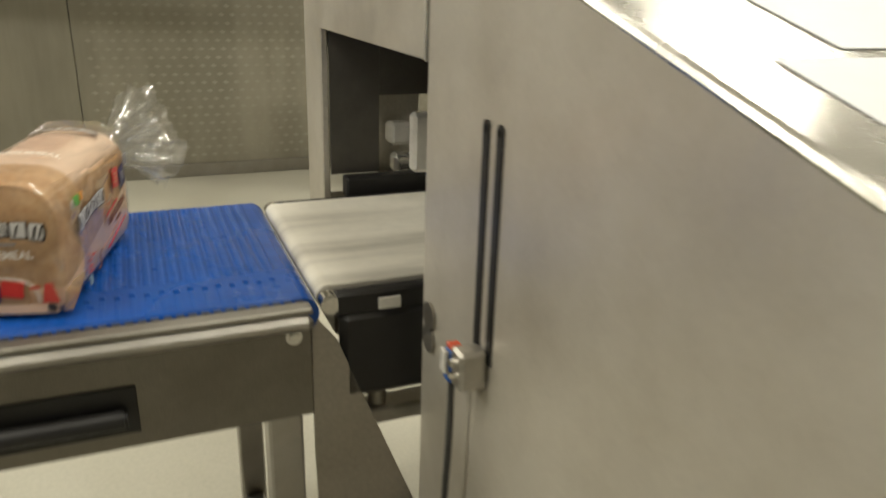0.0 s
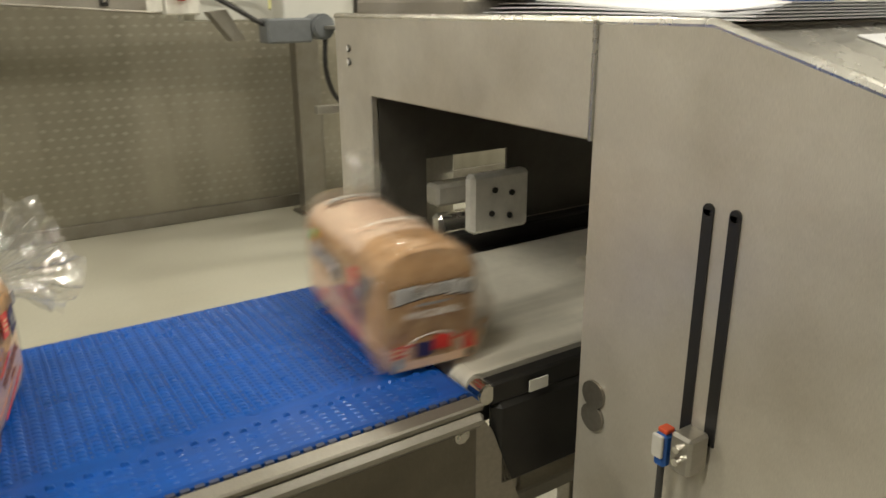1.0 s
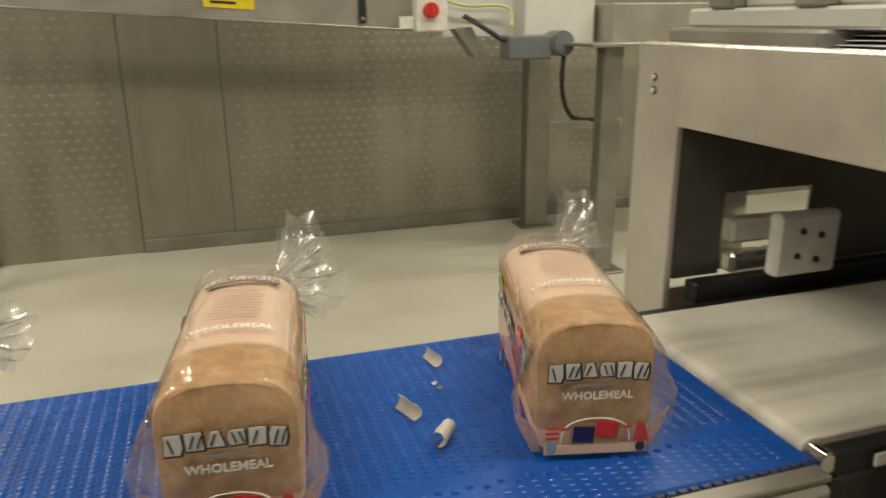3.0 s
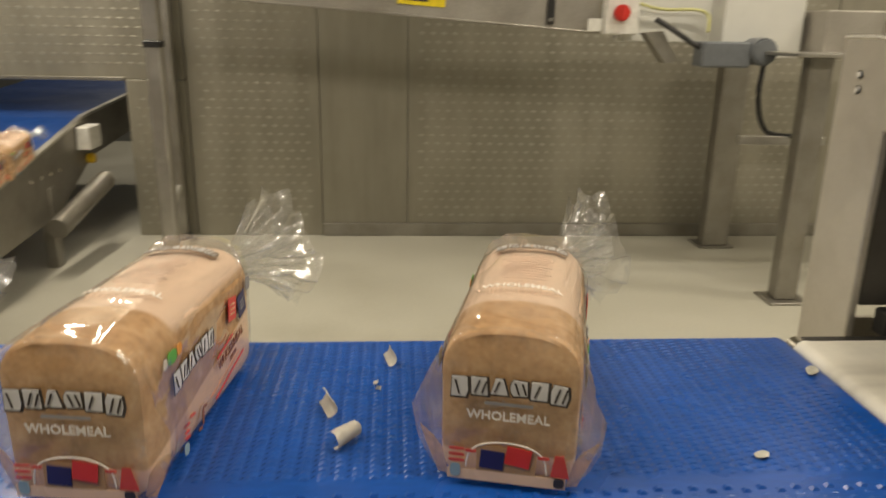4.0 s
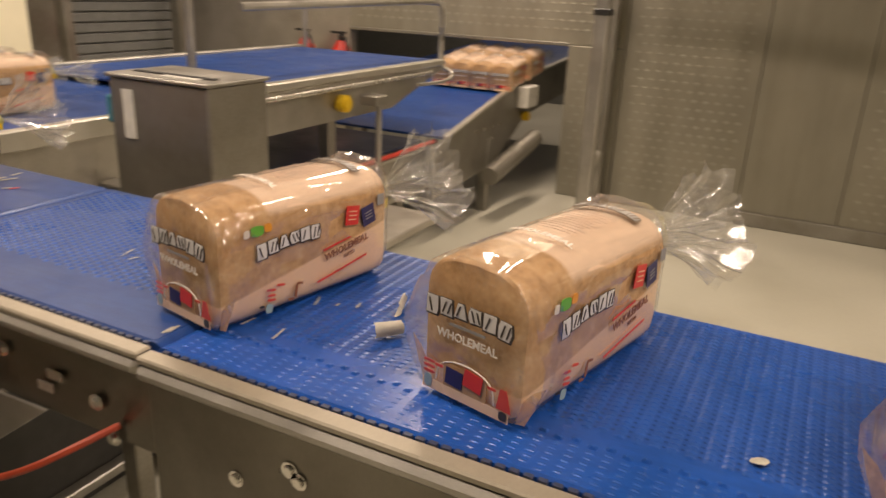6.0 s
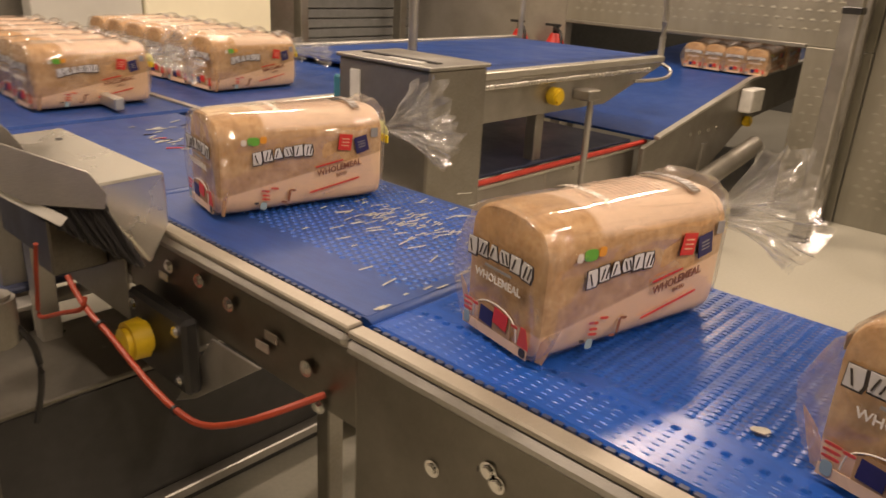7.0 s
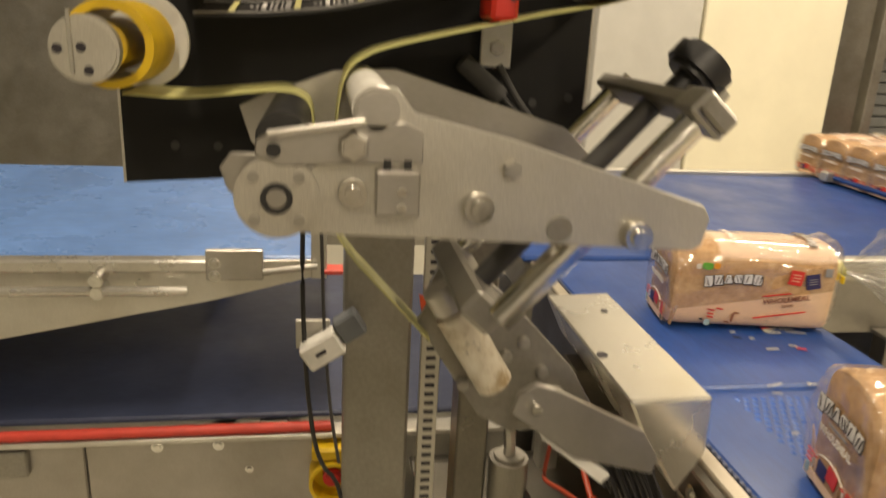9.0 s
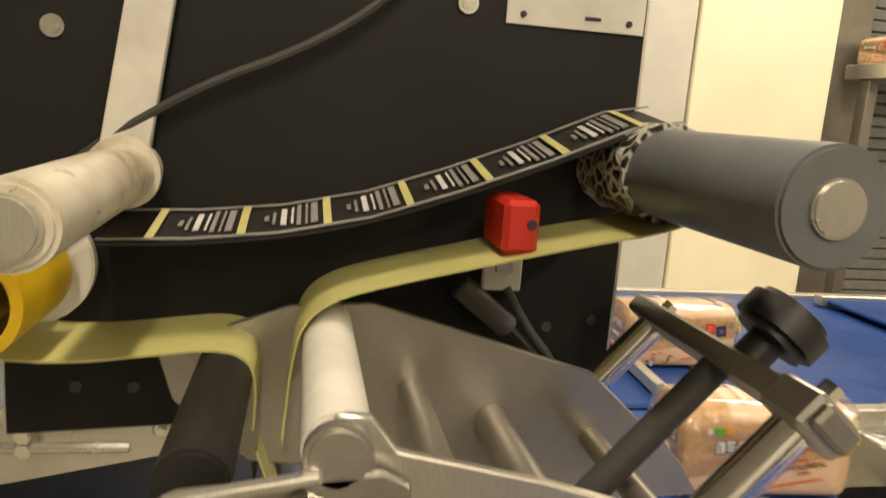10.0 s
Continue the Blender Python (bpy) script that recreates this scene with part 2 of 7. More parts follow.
def film_material(name, milk, tint=(0.99, 0.99, 0.985), gain=0.6, rough=0.13, wrinkle=0.7, hue=(0.86, 0.85, 0.82)):
    """Thin clear polythene: see-through, a wrinkled gloss and a little milkiness."""
    m = bpy.data.materials.new(name)
    m.use_nodes = True
    nt = m.node_tree
    nt.nodes.clear()
    out = nt.nodes.new("ShaderNodeOutputMaterial")
    clear = nt.nodes.new("ShaderNodeBsdfTransparent")
    clear.inputs[0].default_value = (*tint, 1)
    gloss = nt.nodes.new("ShaderNodeBsdfGlossy")
    gloss.inputs["Roughness"].default_value = rough
    white = nt.nodes.new("ShaderNodeBsdfDiffuse")
    white.inputs[0].default_value = (*hue, 1)
    fr = nt.nodes.new("ShaderNodeLayerWeight")
    fr.inputs[0].default_value = 0.5
    edge = nt.nodes.new("ShaderNodeMath")
    edge.operation = "POWER"
    edge.inputs[1].default_value = 3.0
    amount = nt.nodes.new("ShaderNodeMath")
    amount.operation = "MULTIPLY_ADD"
    amount.inputs[1].default_value, amount.inputs[2].default_value = gain, 0.10
    nt.links.new(fr.outputs["Facing"], edge.inputs[0])
    nt.links.new(edge.outputs[0], amount.inputs[0])
    b = nt.nodes.new("ShaderNodeBump")
    b.inputs["Strength"].default_value, b.inputs["Distance"].default_value = wrinkle, 0.006
    nt.links.new(noise_tex(nt, 26, 3.5, 0.55, (2.0, 0.32, 1.8)), b.inputs["Height"])
    nt.links.new(b.outputs[0], fr.inputs["Normal"])
    nt.links.new(b.outputs[0], gloss.inputs["Normal"])
    m1 = nt.nodes.new("ShaderNodeMixShader")
    haze = ramp(nt, noise_tex(nt, 14, 5, 0.65, (2.2, 0.7, 1.8)), [(0.40, (milk * 0.4,) * 3), (0.58, (milk,) * 3), (0.74, (min(0.9, milk * 3.4),) * 3)])
    nt.links.new(haze, m1.inputs[0])
    glow = nt.nodes.new("ShaderNodeBsdfTranslucent")
    glow.inputs[0].default_value = (*hue, 1)
    m0 = nt.nodes.new("ShaderNodeMixShader")
    m0.inputs[0].default_value = 0.4
    nt.links.new(white.outputs[0], m0.inputs[1])
    nt.links.new(glow.outputs[0], m0.inputs[2])
    nt.links.new(clear.outputs[0], m1.inputs[1])
    nt.links.new(m0.outputs[0], m1.inputs[2])
    m2 = nt.nodes.new("ShaderNodeMixShader")
    nt.links.new(amount.outputs[0], m2.inputs[0])
    nt.links.new(m1.outputs[0], m2.inputs[1])
    nt.links.new(gloss.outputs[0], m2.inputs[2])
    nt.links.new(m2.outputs[0], out.inputs[0])
    return m


FILM = film_material("clear_bag_film", 0.12, gain=0.60, rough=0.06, wrinkle=0.12, hue=(0.93, 0.76, 0.62))
PEACH_FILM = film_material("peach_printed_film", 0.80, gain=0.35, rough=0.09, wrinkle=0.9, hue=(0.93, 0.63, 0.34))
FILM_TAIL = film_material("crumpled_bag_film", 0.13, gain=0.60, rough=0.09, wrinkle=0.4)
# ---- building kit ----
def add_mesh(bm, other, m=None):
    me = bpy.data.meshes.new("piece")
    other.to_mesh(me)
    other.free()
    if m is not None:
        me.transform(m)
    bm.from_mesh(me)
    bpy.data.meshes.remove(me)
    return bm


def box(bm, lo, hi, bevel=0.002, m=None):
    o = bmesh.new()
    size = [max(1e-4, b - a) for a, b in zip(lo, hi)]
    mid = [(a + b) / 2 for a, b in zip(lo, hi)]
    bmesh.ops.create_cube(o, size=1, matrix=Matrix.Translation(mid) @ Matrix.Diagonal((*size, 1)))
    if bevel:
        bmesh.ops.bevel(o, geom=o.edges[:], offset=min(bevel, min(size) * 0.4), segments=1, affect="EDGES")
    return add_mesh(bm, o, m)


def rod(bm, a, b, r, seg=16, r2=None, bevel=0.0):
    a, b = Vector(a), Vector(b)
    o = bmesh.new()
    d = b - a
    bmesh.ops.create_cone(o, cap_ends=True, segments=seg, radius1=r, radius2=r if r2 is None else r2, depth=d.length)
    if bevel:
        rims = [e for e in o.edges if abs(e.verts[0].co.z - e.verts[1].co.z) < 1e-6]
        bmesh.ops.bevel(o, geom=rims, offset=bevel, segments=2, affect="EDGES")
    return add_mesh(bm, o, Matrix.Translation((a + b) / 2) @ d.to_track_quat("Z", "Y").to_matrix().to_4x4())


def tube(bm, points, r, seg=8):
    """A hose along a smoothed line of points."""
    pts = [Vector(p) for p in points]
    for _ in range(2):
        fine = [pts[0]]
        for p, q in zip(pts, pts[1:]):
            fine += [p.lerp(q, 0.25), p.lerp(q, 0.75)]
        pts = fine + [pts[-1]]
    rings = []
    for i, p in enumerate(pts):
        d = (pts[min(i + 1, len(pts) - 1)] - pts[max(i - 1, 0)]).normalized()
        q = d.to_track_quat("Z", "Y")
        rings.append([bm.verts.new(p + q @ Vector((r * math.cos(a), r * math.sin(a), 0))) for a in (2 * math.pi * k / seg for k in range(seg))])
    for u, v in zip(rings, rings[1:]):
        for k in range(seg):
            bm.faces.new((u[k], u[(k + 1) % seg], v[(k + 1) % seg], v[k]))
    bm.faces.new(rings[0][::-1])
    bm.faces.new(rings[-1])
    return bm


def ring_of(bm, a, b, r_out, r_in, seg=24):
    """A hollow cylinder from a to b."""
    a, b = Vector(a), Vector(b)
    q = (b - a).to_track_quat("Z", "Y")
    loops = []
    for c, r in ((a, r_out), (b, r_out), (b, r_in), (a, r_in)):
        loops.append([bm.verts.new(c + q @ Vector((r * math.cos(t), r * math.sin(t), 0))) for t in (2 * math.pi * k / seg for k in range(seg))])
    for i in range(4):
        u, v = loops[i], loops[(i + 1) % 4]
        for k in range(seg):
            bm.faces.new((u[k], u[(k + 1) % seg], v[(k + 1) % seg], v[k]))
    return bm


def plate(bm, outline, thick, to_world, bevel=0.0008):
    """A flat plate: outline (u, v) pairs, thickness along w; to_world maps (u, v, w) to a place."""
    o = bmesh.new()
    lo = [o.verts.new(to_world(u, v, 0.0)) for u, v in outline]
    hi = [o.verts.new(to_world(u, v, thick)) for u, v in outline]
    o.faces.new(lo[::-1])
    o.faces.new(hi)
    n = len(lo)
    for k in range(n):
        o.faces.new((lo[k], lo[(k + 1) % n], hi[(k + 1) % n], hi[k]))
    bmesh.ops.recalc_face_normals(o, faces=o.faces[:])
    if bevel:
        bmesh.ops.bevel(o, geom=o.edges[:], offset=bevel, segments=1, affect="EDGES")
    return add_mesh(bm, o)


def ribbon(bm, line, side, width, thick=0.0006):
    """A tape along a line of points, width along side."""
    side = Vector(side).normalized() * width
    pts = [Vector(p) for p in line]
    for _ in range(2):
        fine = [pts[0]]
        for p, q in zip(pts, pts[1:]):
            fine += [p.lerp(q, 0.25), p.lerp(q, 0.75)]
        pts = fine + [pts[-1]]
    rows = []
    for i, p in enumerate(pts):
        d = (pts[min(i + 1, len(pts) - 1)] - pts[max(i - 1, 0)]).normalized()
        n = d.cross(side).normalized() * thick
        rows.append([bm.verts.new(v) for v in (p - n, p + side - n, p + side + n, p + n)])
    for u, v in zip(rows, rows[1:]):
        for k in range(4):
            bm.faces.new((u[k], u[(k + 1) % 4], v[(k + 1) % 4], v[k]))
    bm.faces.new(rows[0][::-1])
    bm.faces.new(rows[-1])
    return bm


def thing(name, base, label, category, group="", kind=""):
    ob = new(name)
    ob.location = base
    ob.empty_display_size = 0.1
    return tagged(ob, label, category, group, kind)


def base_of(ob):
    while ob.parent:
        ob = ob.parent
    return ob.location.copy()


def part(name, bm, material, parent, label="", kind="", smooth=True):
    """Links a bmesh, given in world places, as one mesh under a thing or a part."""
    me = bpy.data.meshes.new(name)
    bmesh.ops.translate(bm, verts=bm.verts[:], vec=-base_of(parent))
    bmesh.ops.recalc_face_normals(bm, faces=bm.faces[:])
    bm.to_mesh(me)
    bm.free()
    me.materials.append(material)
    if smooth:
        me.shade_smooth()
        me.set_sharp_from_angle(angle=radians(35))
    ob = new(name, me)
    ob.parent = parent
    return tagged(ob, label, kind=kind)


def solid(name, bm, material, label, category="", kind="structure", smooth=True):
    """A piece of the setting, or a one-mesh thing."""
    me = bpy.data.meshes.new(name)
    bmesh.ops.recalc_face_normals(bm, faces=bm.faces[:])
    bm.to_mesh(me)
    bm.free()
    me.materials.append(material)
    if smooth:
        me.shade_smooth()
        me.set_sharp_from_angle(angle=radians(35))
    return tagged(new(name, me), label, category, kind=kind)


def B():
    return bmesh.new()


def lettering(text, size, shear=0.0):
    """Flat mesh letters in a bmesh, centred, in the xz plane facing -y."""
    cu = bpy.data.curves.new("letters", "FONT")
    cu.body, cu.size, cu.align_x, cu.align_y, cu.shear = text, size, "CENTER", "CENTER", shear
    cu.extrude, cu.resolution_u, cu.offset = 0.0003, 2, size * 0.018
    ob = bpy.data.objects.new("letters", cu)
    scene.collection.objects.link(ob)
    me = bpy.data.meshes.new_from_object(ob.evaluated_get(bpy.context.evaluated_depsgraph_get()))
    bm = bmesh.new()
    bm.from_mesh(me)
    bpy.data.objects.remove(ob)
    bpy.data.curves.remove(cu)
    bpy.data.meshes.remove(me)
    bmesh.ops.rotate(bm, verts=bm.verts[:], matrix=Matrix.Rotation(radians(90), 3, "X"))
    return bm
# ---- the setting ----
solid("floor", box(B(), (-7, -5, -0.1), (5, 7, 0), 0), FLOOR, "pale beige resin hall floor with scuffs")
solid("ceiling", box(B(), (-7, -5, 3.4), (5, 7, 3.5), 0), PALE, "pale grey hall ceiling")
solid("wall_south", box(B(), (-7, -5.1, 0), (5, -5, 3.4), 0), SHUTTER, "plain grey hall wall")
solid("wall_east", box(B(), (5, -5, 0), (5.1, 7, 3.4), 0), PALE, "plain pale grey hall wall")
solid("wall_back", box(B(), (-7, 7, 0), (5, 7.1, 3.4), 0), SHUTTER, "plain grey wall behind the opening")
solid("wall_west", box(B(), (-7.1, -5, 0), (-7, 7, 3.4), 0), STEEL_SHEET, "grey steel clad end wall")
for lx, ly, lz, turn in LAMPS:
    bm = box(B(), (-0.7, -0.13, lz - 0.04), (0.7, 0.13, lz + 0.06), 0.01, pose(lx, ly, 0, 0, 0, turn))
    lamp = thing("ceiling_light", (lx, ly, lz), "white batten light hung from the ceiling, placed out of view", "light", "ceiling lights")
    part("housing", bm, WHITE_PLASTIC, lamp)
    for d in (-0.5, 0.5):
        q = pose(lx, ly, 0, 0, 0, turn) @ Vector((d, 0, 0))
        part("hanger", rod(B(), (q.x, q.y, lz + 0.06), (q.x, q.y, 3.4), 0.006, 8), STEEL, lamp)

# clad partition behind the line, with an opening on its west side
WY = 3.5
SEAMS = (-1.14, -0.43, 0.055, 2.45, 3.65, 5.0)
wall = thing("wall_north", (0, WY, 0), "dimpled stainless steel clad partition wall", "", kind="structure")
for a, b in zip(SEAMS, SEAMS[1:]):
    part("panel", box(B(), (a + 0.002, WY, 0), (b - 0.002, WY + 0.1, 3.4), 0.002), CLAD, wall)
part("panel", box(B(), (-2.95, WY, 0.87), (-1.145, WY + 0.1, 3.4), 0.003), CLAD, wall, "dimpled header over the opening")
part("panel", box(B(), (-7, WY + 0.02, 0), (-2.96, WY + 0.1, 3.4), 0.003), STEEL_SHEET, wall)
part("jamb", box(B(), (-1.462, WY - 0.004, 0), (-1.145, WY + 0.09, 0.868), 0.003), CLAD, wall)
part("header_edge", box(B(), (-2.95, WY - 0.012, 0.862), (-1.462, WY + 0.09, 0.882), 0.003), STEEL_DARK, wall, "dull folded edge over the opening")


def dimples(x0, x1, z0, z1, face=WY):
    """Pressed diamonds of the cladding in staggered rows, joined as one part."""
    verts, faces = [], []
    px, pz = 0.060, 0.046
    for i in range(int((x1 - x0) / px)):
        for k in range(int((z1 - z0) / pz)):
            x, z = x0 + (i + 0.5 + 0.5 * (k % 2)) * px, z0 + (k + 0.5) * pz
            n = len(verts)
            w, h = 0.019, 0.011
            tall = 0.0007 + 0.0015 * max(0.0, min(1.0, 0.35 + 1.6 * noise.noise((x * 1.9, z * 2.3, 4.0))))
            verts += [(x - w, face, z), (x, face, z - h), (x + w, face, z), (x, face, z + h), (x, face - tall, z)]
            faces += [(n, n + 1, n + 4), (n + 1, n + 2, n + 4), (n + 2, n + 3, n + 4), (n + 3, n, n + 4)]
    me = bpy.data.meshes.new("dimple_pattern")
    me.from_pydata(verts, [], faces)
    me.materials.append(CLAD_DIMPLE)
    me.transform(Matrix.Translation((0, -WY, 0)))
    ob = new("dimple_pattern", me)
    ob.parent = wall
    tagged(ob, "pressed dimples of the cladding", kind="stuff")


dimples(-1.44, -1.20, 0.05, 0.82, WY - 0.004)
dimples(-1.10, -0.47, 0.10, 1.45)
dimples(0.10, 2.40, 0.10, 1.45)
dimples(-2.90, -1.20, 0.93, 1.60)
solid("baseboard", box(B(), (-0.43, WY - 0.02, 0), (5, WY - 0.001, 0.075), 0.004), STEEL_DARK, "dark metal skirting at the foot of the wall")
post = thing("steel_post", (-1.18, 3.03, 0), "pair of slim stainless steel posts beside the opening", "post")
part("shaft", box(B(), (-1.185, 2.99, 0.03), (-1.115, 3.06, 3.4), 0.006), STEEL, post)
part("shaft", box(B(), (-1.245, 3.40, 0.03), (-1.178, 3.46, 3.4), 0.006), STEEL_DARK, post)
part("clamp", box(B(), (-1.190, 2.985, 1.055), (-1.110, 3.065, 1.085), 0.004), BLACK, post)
part("foot", rod(B(), (-1.16, 3.03, 0), (-1.16, 3.03, 0.03), 0.05, 20, None, 0.008), RUBBER, post)
part("foot", rod(B(), (-1.212, 3.43, 0), (-1.212, 3.43, 0.03), 0.05, 20, None, 0.008), RUBBER, post)
part("tie", rod(B(), (-1.15, 3.06, 0.235), (-1.20, 3.40, 0.30), 0.016, 12), ALU, post, "pale tie rod between the posts")
# inclined chute hung in front of the wall, with a sticker and a latch on its side
chute = thing("overhead_chute", (0.0, 2.9, 1.2), "inclined stainless steel chute hung from the ceiling", "chute")
drop = lambda x: 1.2175 - 0.068 * x
part("side_plate", plate(B(), [(-1.0, drop(-1.0)), (0.93, drop(0.93)), (0.93, drop(0.93) + 0.42), (-1.0, drop(-1.0) + 0.42)], 0.006, lambda u, v, w: (u, 2.86 + w, v)), STEEL_SHEET, chute)
part("side_plate", plate(B(), [(-1.0, drop(-1.0)), (0.93, drop(0.93)), (0.93, drop(0.93) + 0.42), (-1.0, drop(-1.0) + 0.42)], 0.006, lambda u, v, w: (u, 3.00 + w, v)), STEEL_SHEET, chute)
part("bottom_plate", plate(B(), [(-1.0, drop(-1.0) + 0.004), (0.93, drop(0.93) + 0.004), (0.93, drop(0.93) + 0.010), (-1.0, drop(-1.0) + 0.010)], 0.132, lambda u, v, w: (u, 2.867 + w, v)), STEEL_SHEET, chute)
part("fold", rod(B(), (-1.0, 2.858, drop(-1.0) + 0.003), (0.93, 2.858, drop(0.93) + 0.003), 0.006, 10), STEEL_DARK, chute, "rounded lower fold")
for x in (-0.8, 0.5):
    for y in (2.88, 2.985):
        part("hanger", rod(B(), (x, y, drop(x) + 0.02), (x, y, 3.4), 0.008, 10), STEEL, chute)
lean = pose(0.103, 2.856, 1.262, 0, math.degrees(math.atan(0.068)))
sign = thing("warning_sticker", (0.10, 2.855, 1.30), "yellow warning sticker with black print on the steel chute", "sticker")
part("sheet", box(B(), (-0.108, 0, 0), (0.108, 0.003, 0.098), 0, lean), LABEL_YELLOW, sign)
for k, (a, b) in enumerate(((-0.08, 0.03), (-0.06, 0.08), (-0.08, 0.06))):
    part("print_bar", box(B(), (a, -0.002, 0.018 + k * 0.024), (b, -0.0004, 0.029 + k * 0.024), 0, lean), INK, sign)
hook = thing("wall_latch", (0.70, 2.855, 1.20), "small dark latch on the steel chute", "latch")
part("plate", box(B(), (0.680, 2.846, 1.190), (0.715, 2.857, 1.36), 0.002), BLACK, hook)
part("screw", rod(B(), (0.697, 2.846, 1.212), (0.697, 2.838, 1.212), 0.008), STEEL_BRIGHT, hook)

# far end: cream panel, pale panel, ribbed shutter
solid("door_1", box(B(), (-4.35, 1.33, 0.05), (-4.2, 2.13, 2.6), 0.006), CREAM, "large cream painted door panel at the hall's end")
solid("door_2", box(B(), (-4.33, 0.75, 0.05), (-4.22, 1.32, 2.6), 0.006), PALE, "pale grey door panel beside the cream one")
shut = thing("roller_shutter", (-4.4, 2.9, 0), "grey ribbed roller shutter", "shutter", kind="structure")
for k in range(38):
    part("slat", box(B(), (-4.42, 2.45, 0.06 + k * 0.065), (-4.38, 4.4, 0.06 + k * 0.065 + 0.058), 0.006), SHUTTER, shut)
part("frame", box(B(), (-4.46, 2.22, 0), (-4.34, 2.44, 2.6), 0.006), STEEL_DARK, shut)
solid("wall_end", box(B(), (-4.6, -5, 0), (-4.47, 3.4, 3.4), 0), STEEL_DARK, "grey steel sheet wall at the hall's end")
# ---- bagged loaf: front faces -y, foot at z = 0, centre at the origin ----
LW, LL, LH = 0.116, 0.262, 0.137


def section(w, h, z0=0.0, n=40, top=0.034, foot=0.012):
    """A loaf's outline across: flat foot, slightly bulging sides, domed top."""
    pts = []
    for k in range(n):
        a = 2 * math.pi * k / n
        c, s = math.cos(a), math.sin(a)
        e = 0.44 if s > 0 else 0.30
        x = math.copysign(abs(c) ** e, c) * w / 2
        z = math.copysign(abs(s) ** e, s) * h / 2
        if s > 0:
            x *= 1 + 0.03 * math.sin(math.pi * s)
            z += 0.008 * (1 - (2 * x / w) ** 2)
        pts.append((x, z + h / 2 + z0))
    return pts


def loft(bm, rings, close=True):
    rows = [[bm.verts.new(p) for p in r] for r in rings]
    n = len(rows[0])
    for u, v in zip(rows, rows[1:]):
        for k in range(n):
            bm.faces.new((u[k], u[(k + 1) % n], v[(k + 1) % n], v[k]))
    if close:
        bm.faces.new(rows[0][::-1])
        bm.faces.new(rows[-1])
    return bm


UPRIGHT = ((76, 50, 0.55, 0.124), (96, 34, 0.78, 0.116), (52, 30, 0.42, 0.106))
LYING = ((96, 34, 0.88, 0.100), (84, 26, 0.95, 0.090))


def make_loaf(seed=1, fans=UPRIGHT):
    rnd = random.Random(seed)
    root = thing("bread_loaf", (0, 0, 0), "sliced wholemeal loaf in a clear printed bag on the belt", "bread loaf", "bagged loaves")
    # bread
    rings = []
    for y, s in ((-0.5, 0.90), (-0.492, 0.955), (-0.47, 0.985), (-0.40, 1.0), (-0.2, 1.0), (0, 0.995), (0.2, 1.0), (0.40, 1.0), (0.47, 0.97), (0.49, 0.93), (0.5, 0.86)):
        rings.append([(x * s, y * LL, (z - LH / 2) * (0.5 + 0.5 * s) + LH / 2 + 0.001) for x, z in section(LW * 1.01, LH - 0.0045)])
    bread = part("bread", loft(B(), rings), BREAD, root, "golden brown sliced wholemeal bread")
    # bag: loose film round it, folded into pointed ears at the front, gathered behind, with sharp creases
    n = 128
    prof = [(-0.1385, 0.90, 0.93, 0.0), (-0.1375, 1.00, 0.98, 0.016), (-0.134, 1.03, 1.01, 0.026), (-0.120, 1.04, 1.02, 0.022), (-0.10, 1.045, 1.03, 0.013), (-0.06, 1.04, 1.028, 0.003), (0, 1.04, 1.028, 0), (0.06, 1.04, 1.028, 0), (0.11, 1.04, 1.025, 0),
            (0.132, 0.98, 0.99, 0), (0.142, 0.78, 0.80, 0), (0.150, 0.48, 0.50, 0), (0.158, 0.20, 0.22, 0)]
    ys = [p[0] for p in prof]
    steps = sorted(set(ys) | {round(-0.136 + 0.0046 * k, 4) for k in range(63)})

    def ridge(a, b, c):
        return (1 - abs(noise.noise((a + seed * 3.1, b, c)))) ** 9

    # straight creases: place round the bag, place along it, slant, half length, half width, depth
    lines = [(rnd.uniform(0.0, 0.5), rnd.uniform(-0.12, 0.12), rnd.gauss(0, 0.30), rnd.uniform(0.03, 0.085), rnd.uniform(0.0035, 0.006), rnd.uniform(0.0012, 0.0026)) for _ in range(34)]
    lines += [(rnd.uniform(0.0, 0.5), rnd.choice((-0.125, -0.115, 0.118, 0.126)), rnd.uniform(0.9, 1.6), rnd.uniform(0.02, 0.04), 0.004, 0.0018) for _ in range(12)]

    def dent(k, y):
        """Depth of the creases at a place on the film; the upper half of the bag only."""
        depth = 0.0
        for s0, y0, slant, half, wide, deep in lines:
            p, q = (k / n - s0) * 0.46, y - y0
            along = q * math.cos(slant) + p * math.sin(slant)
            across = p * math.cos(slant) - q * math.sin(slant)
            if abs(along) < half and abs(across) < 3 * wide:
                depth += deep * math.exp(-(across / wide) ** 2) * (1 - (along / half) ** 2)
        return min(depth, 0.0034)

    rings = []
    for y in steps:
        sx, sz, ear = (float(np.interp(y, ys, [p[k] for p in prof])) for k in (1, 2, 3))
        ring = []
        for k, (x, z) in enumerate(section(LW, LH - 0.004, 0.0, n)):
            zc = 0.074 if y < 0.12 else 0.074 + (y - 0.12) * 0.55
            px, pz = x * sx, (z - LH / 2) * sz + zc if y >= 0.12 else (z - LH / 2) * sz + LH / 2 + 0.002
            pz = max(pz, 0.0015)
            if ear and abs(px) > 0.045:
                lean = max(0.0, 1 - abs(pz - 0.060) / 0.060)
                px += math.copysign(ear * lean, px)
            f = 1 - dent(k, y) / 0.06
            ring.append((px * f, y, max(0.001, 0.07 + (pz - 0.07) * f)))
        rings.append(ring)
    film = loft(B(), rings, False)
    # front panel: closes the bag with a slightly sagging sheet
    film.verts.ensure_lookup_table()
    rim = [film.verts[k] for k in range(n)]
    inner = rim
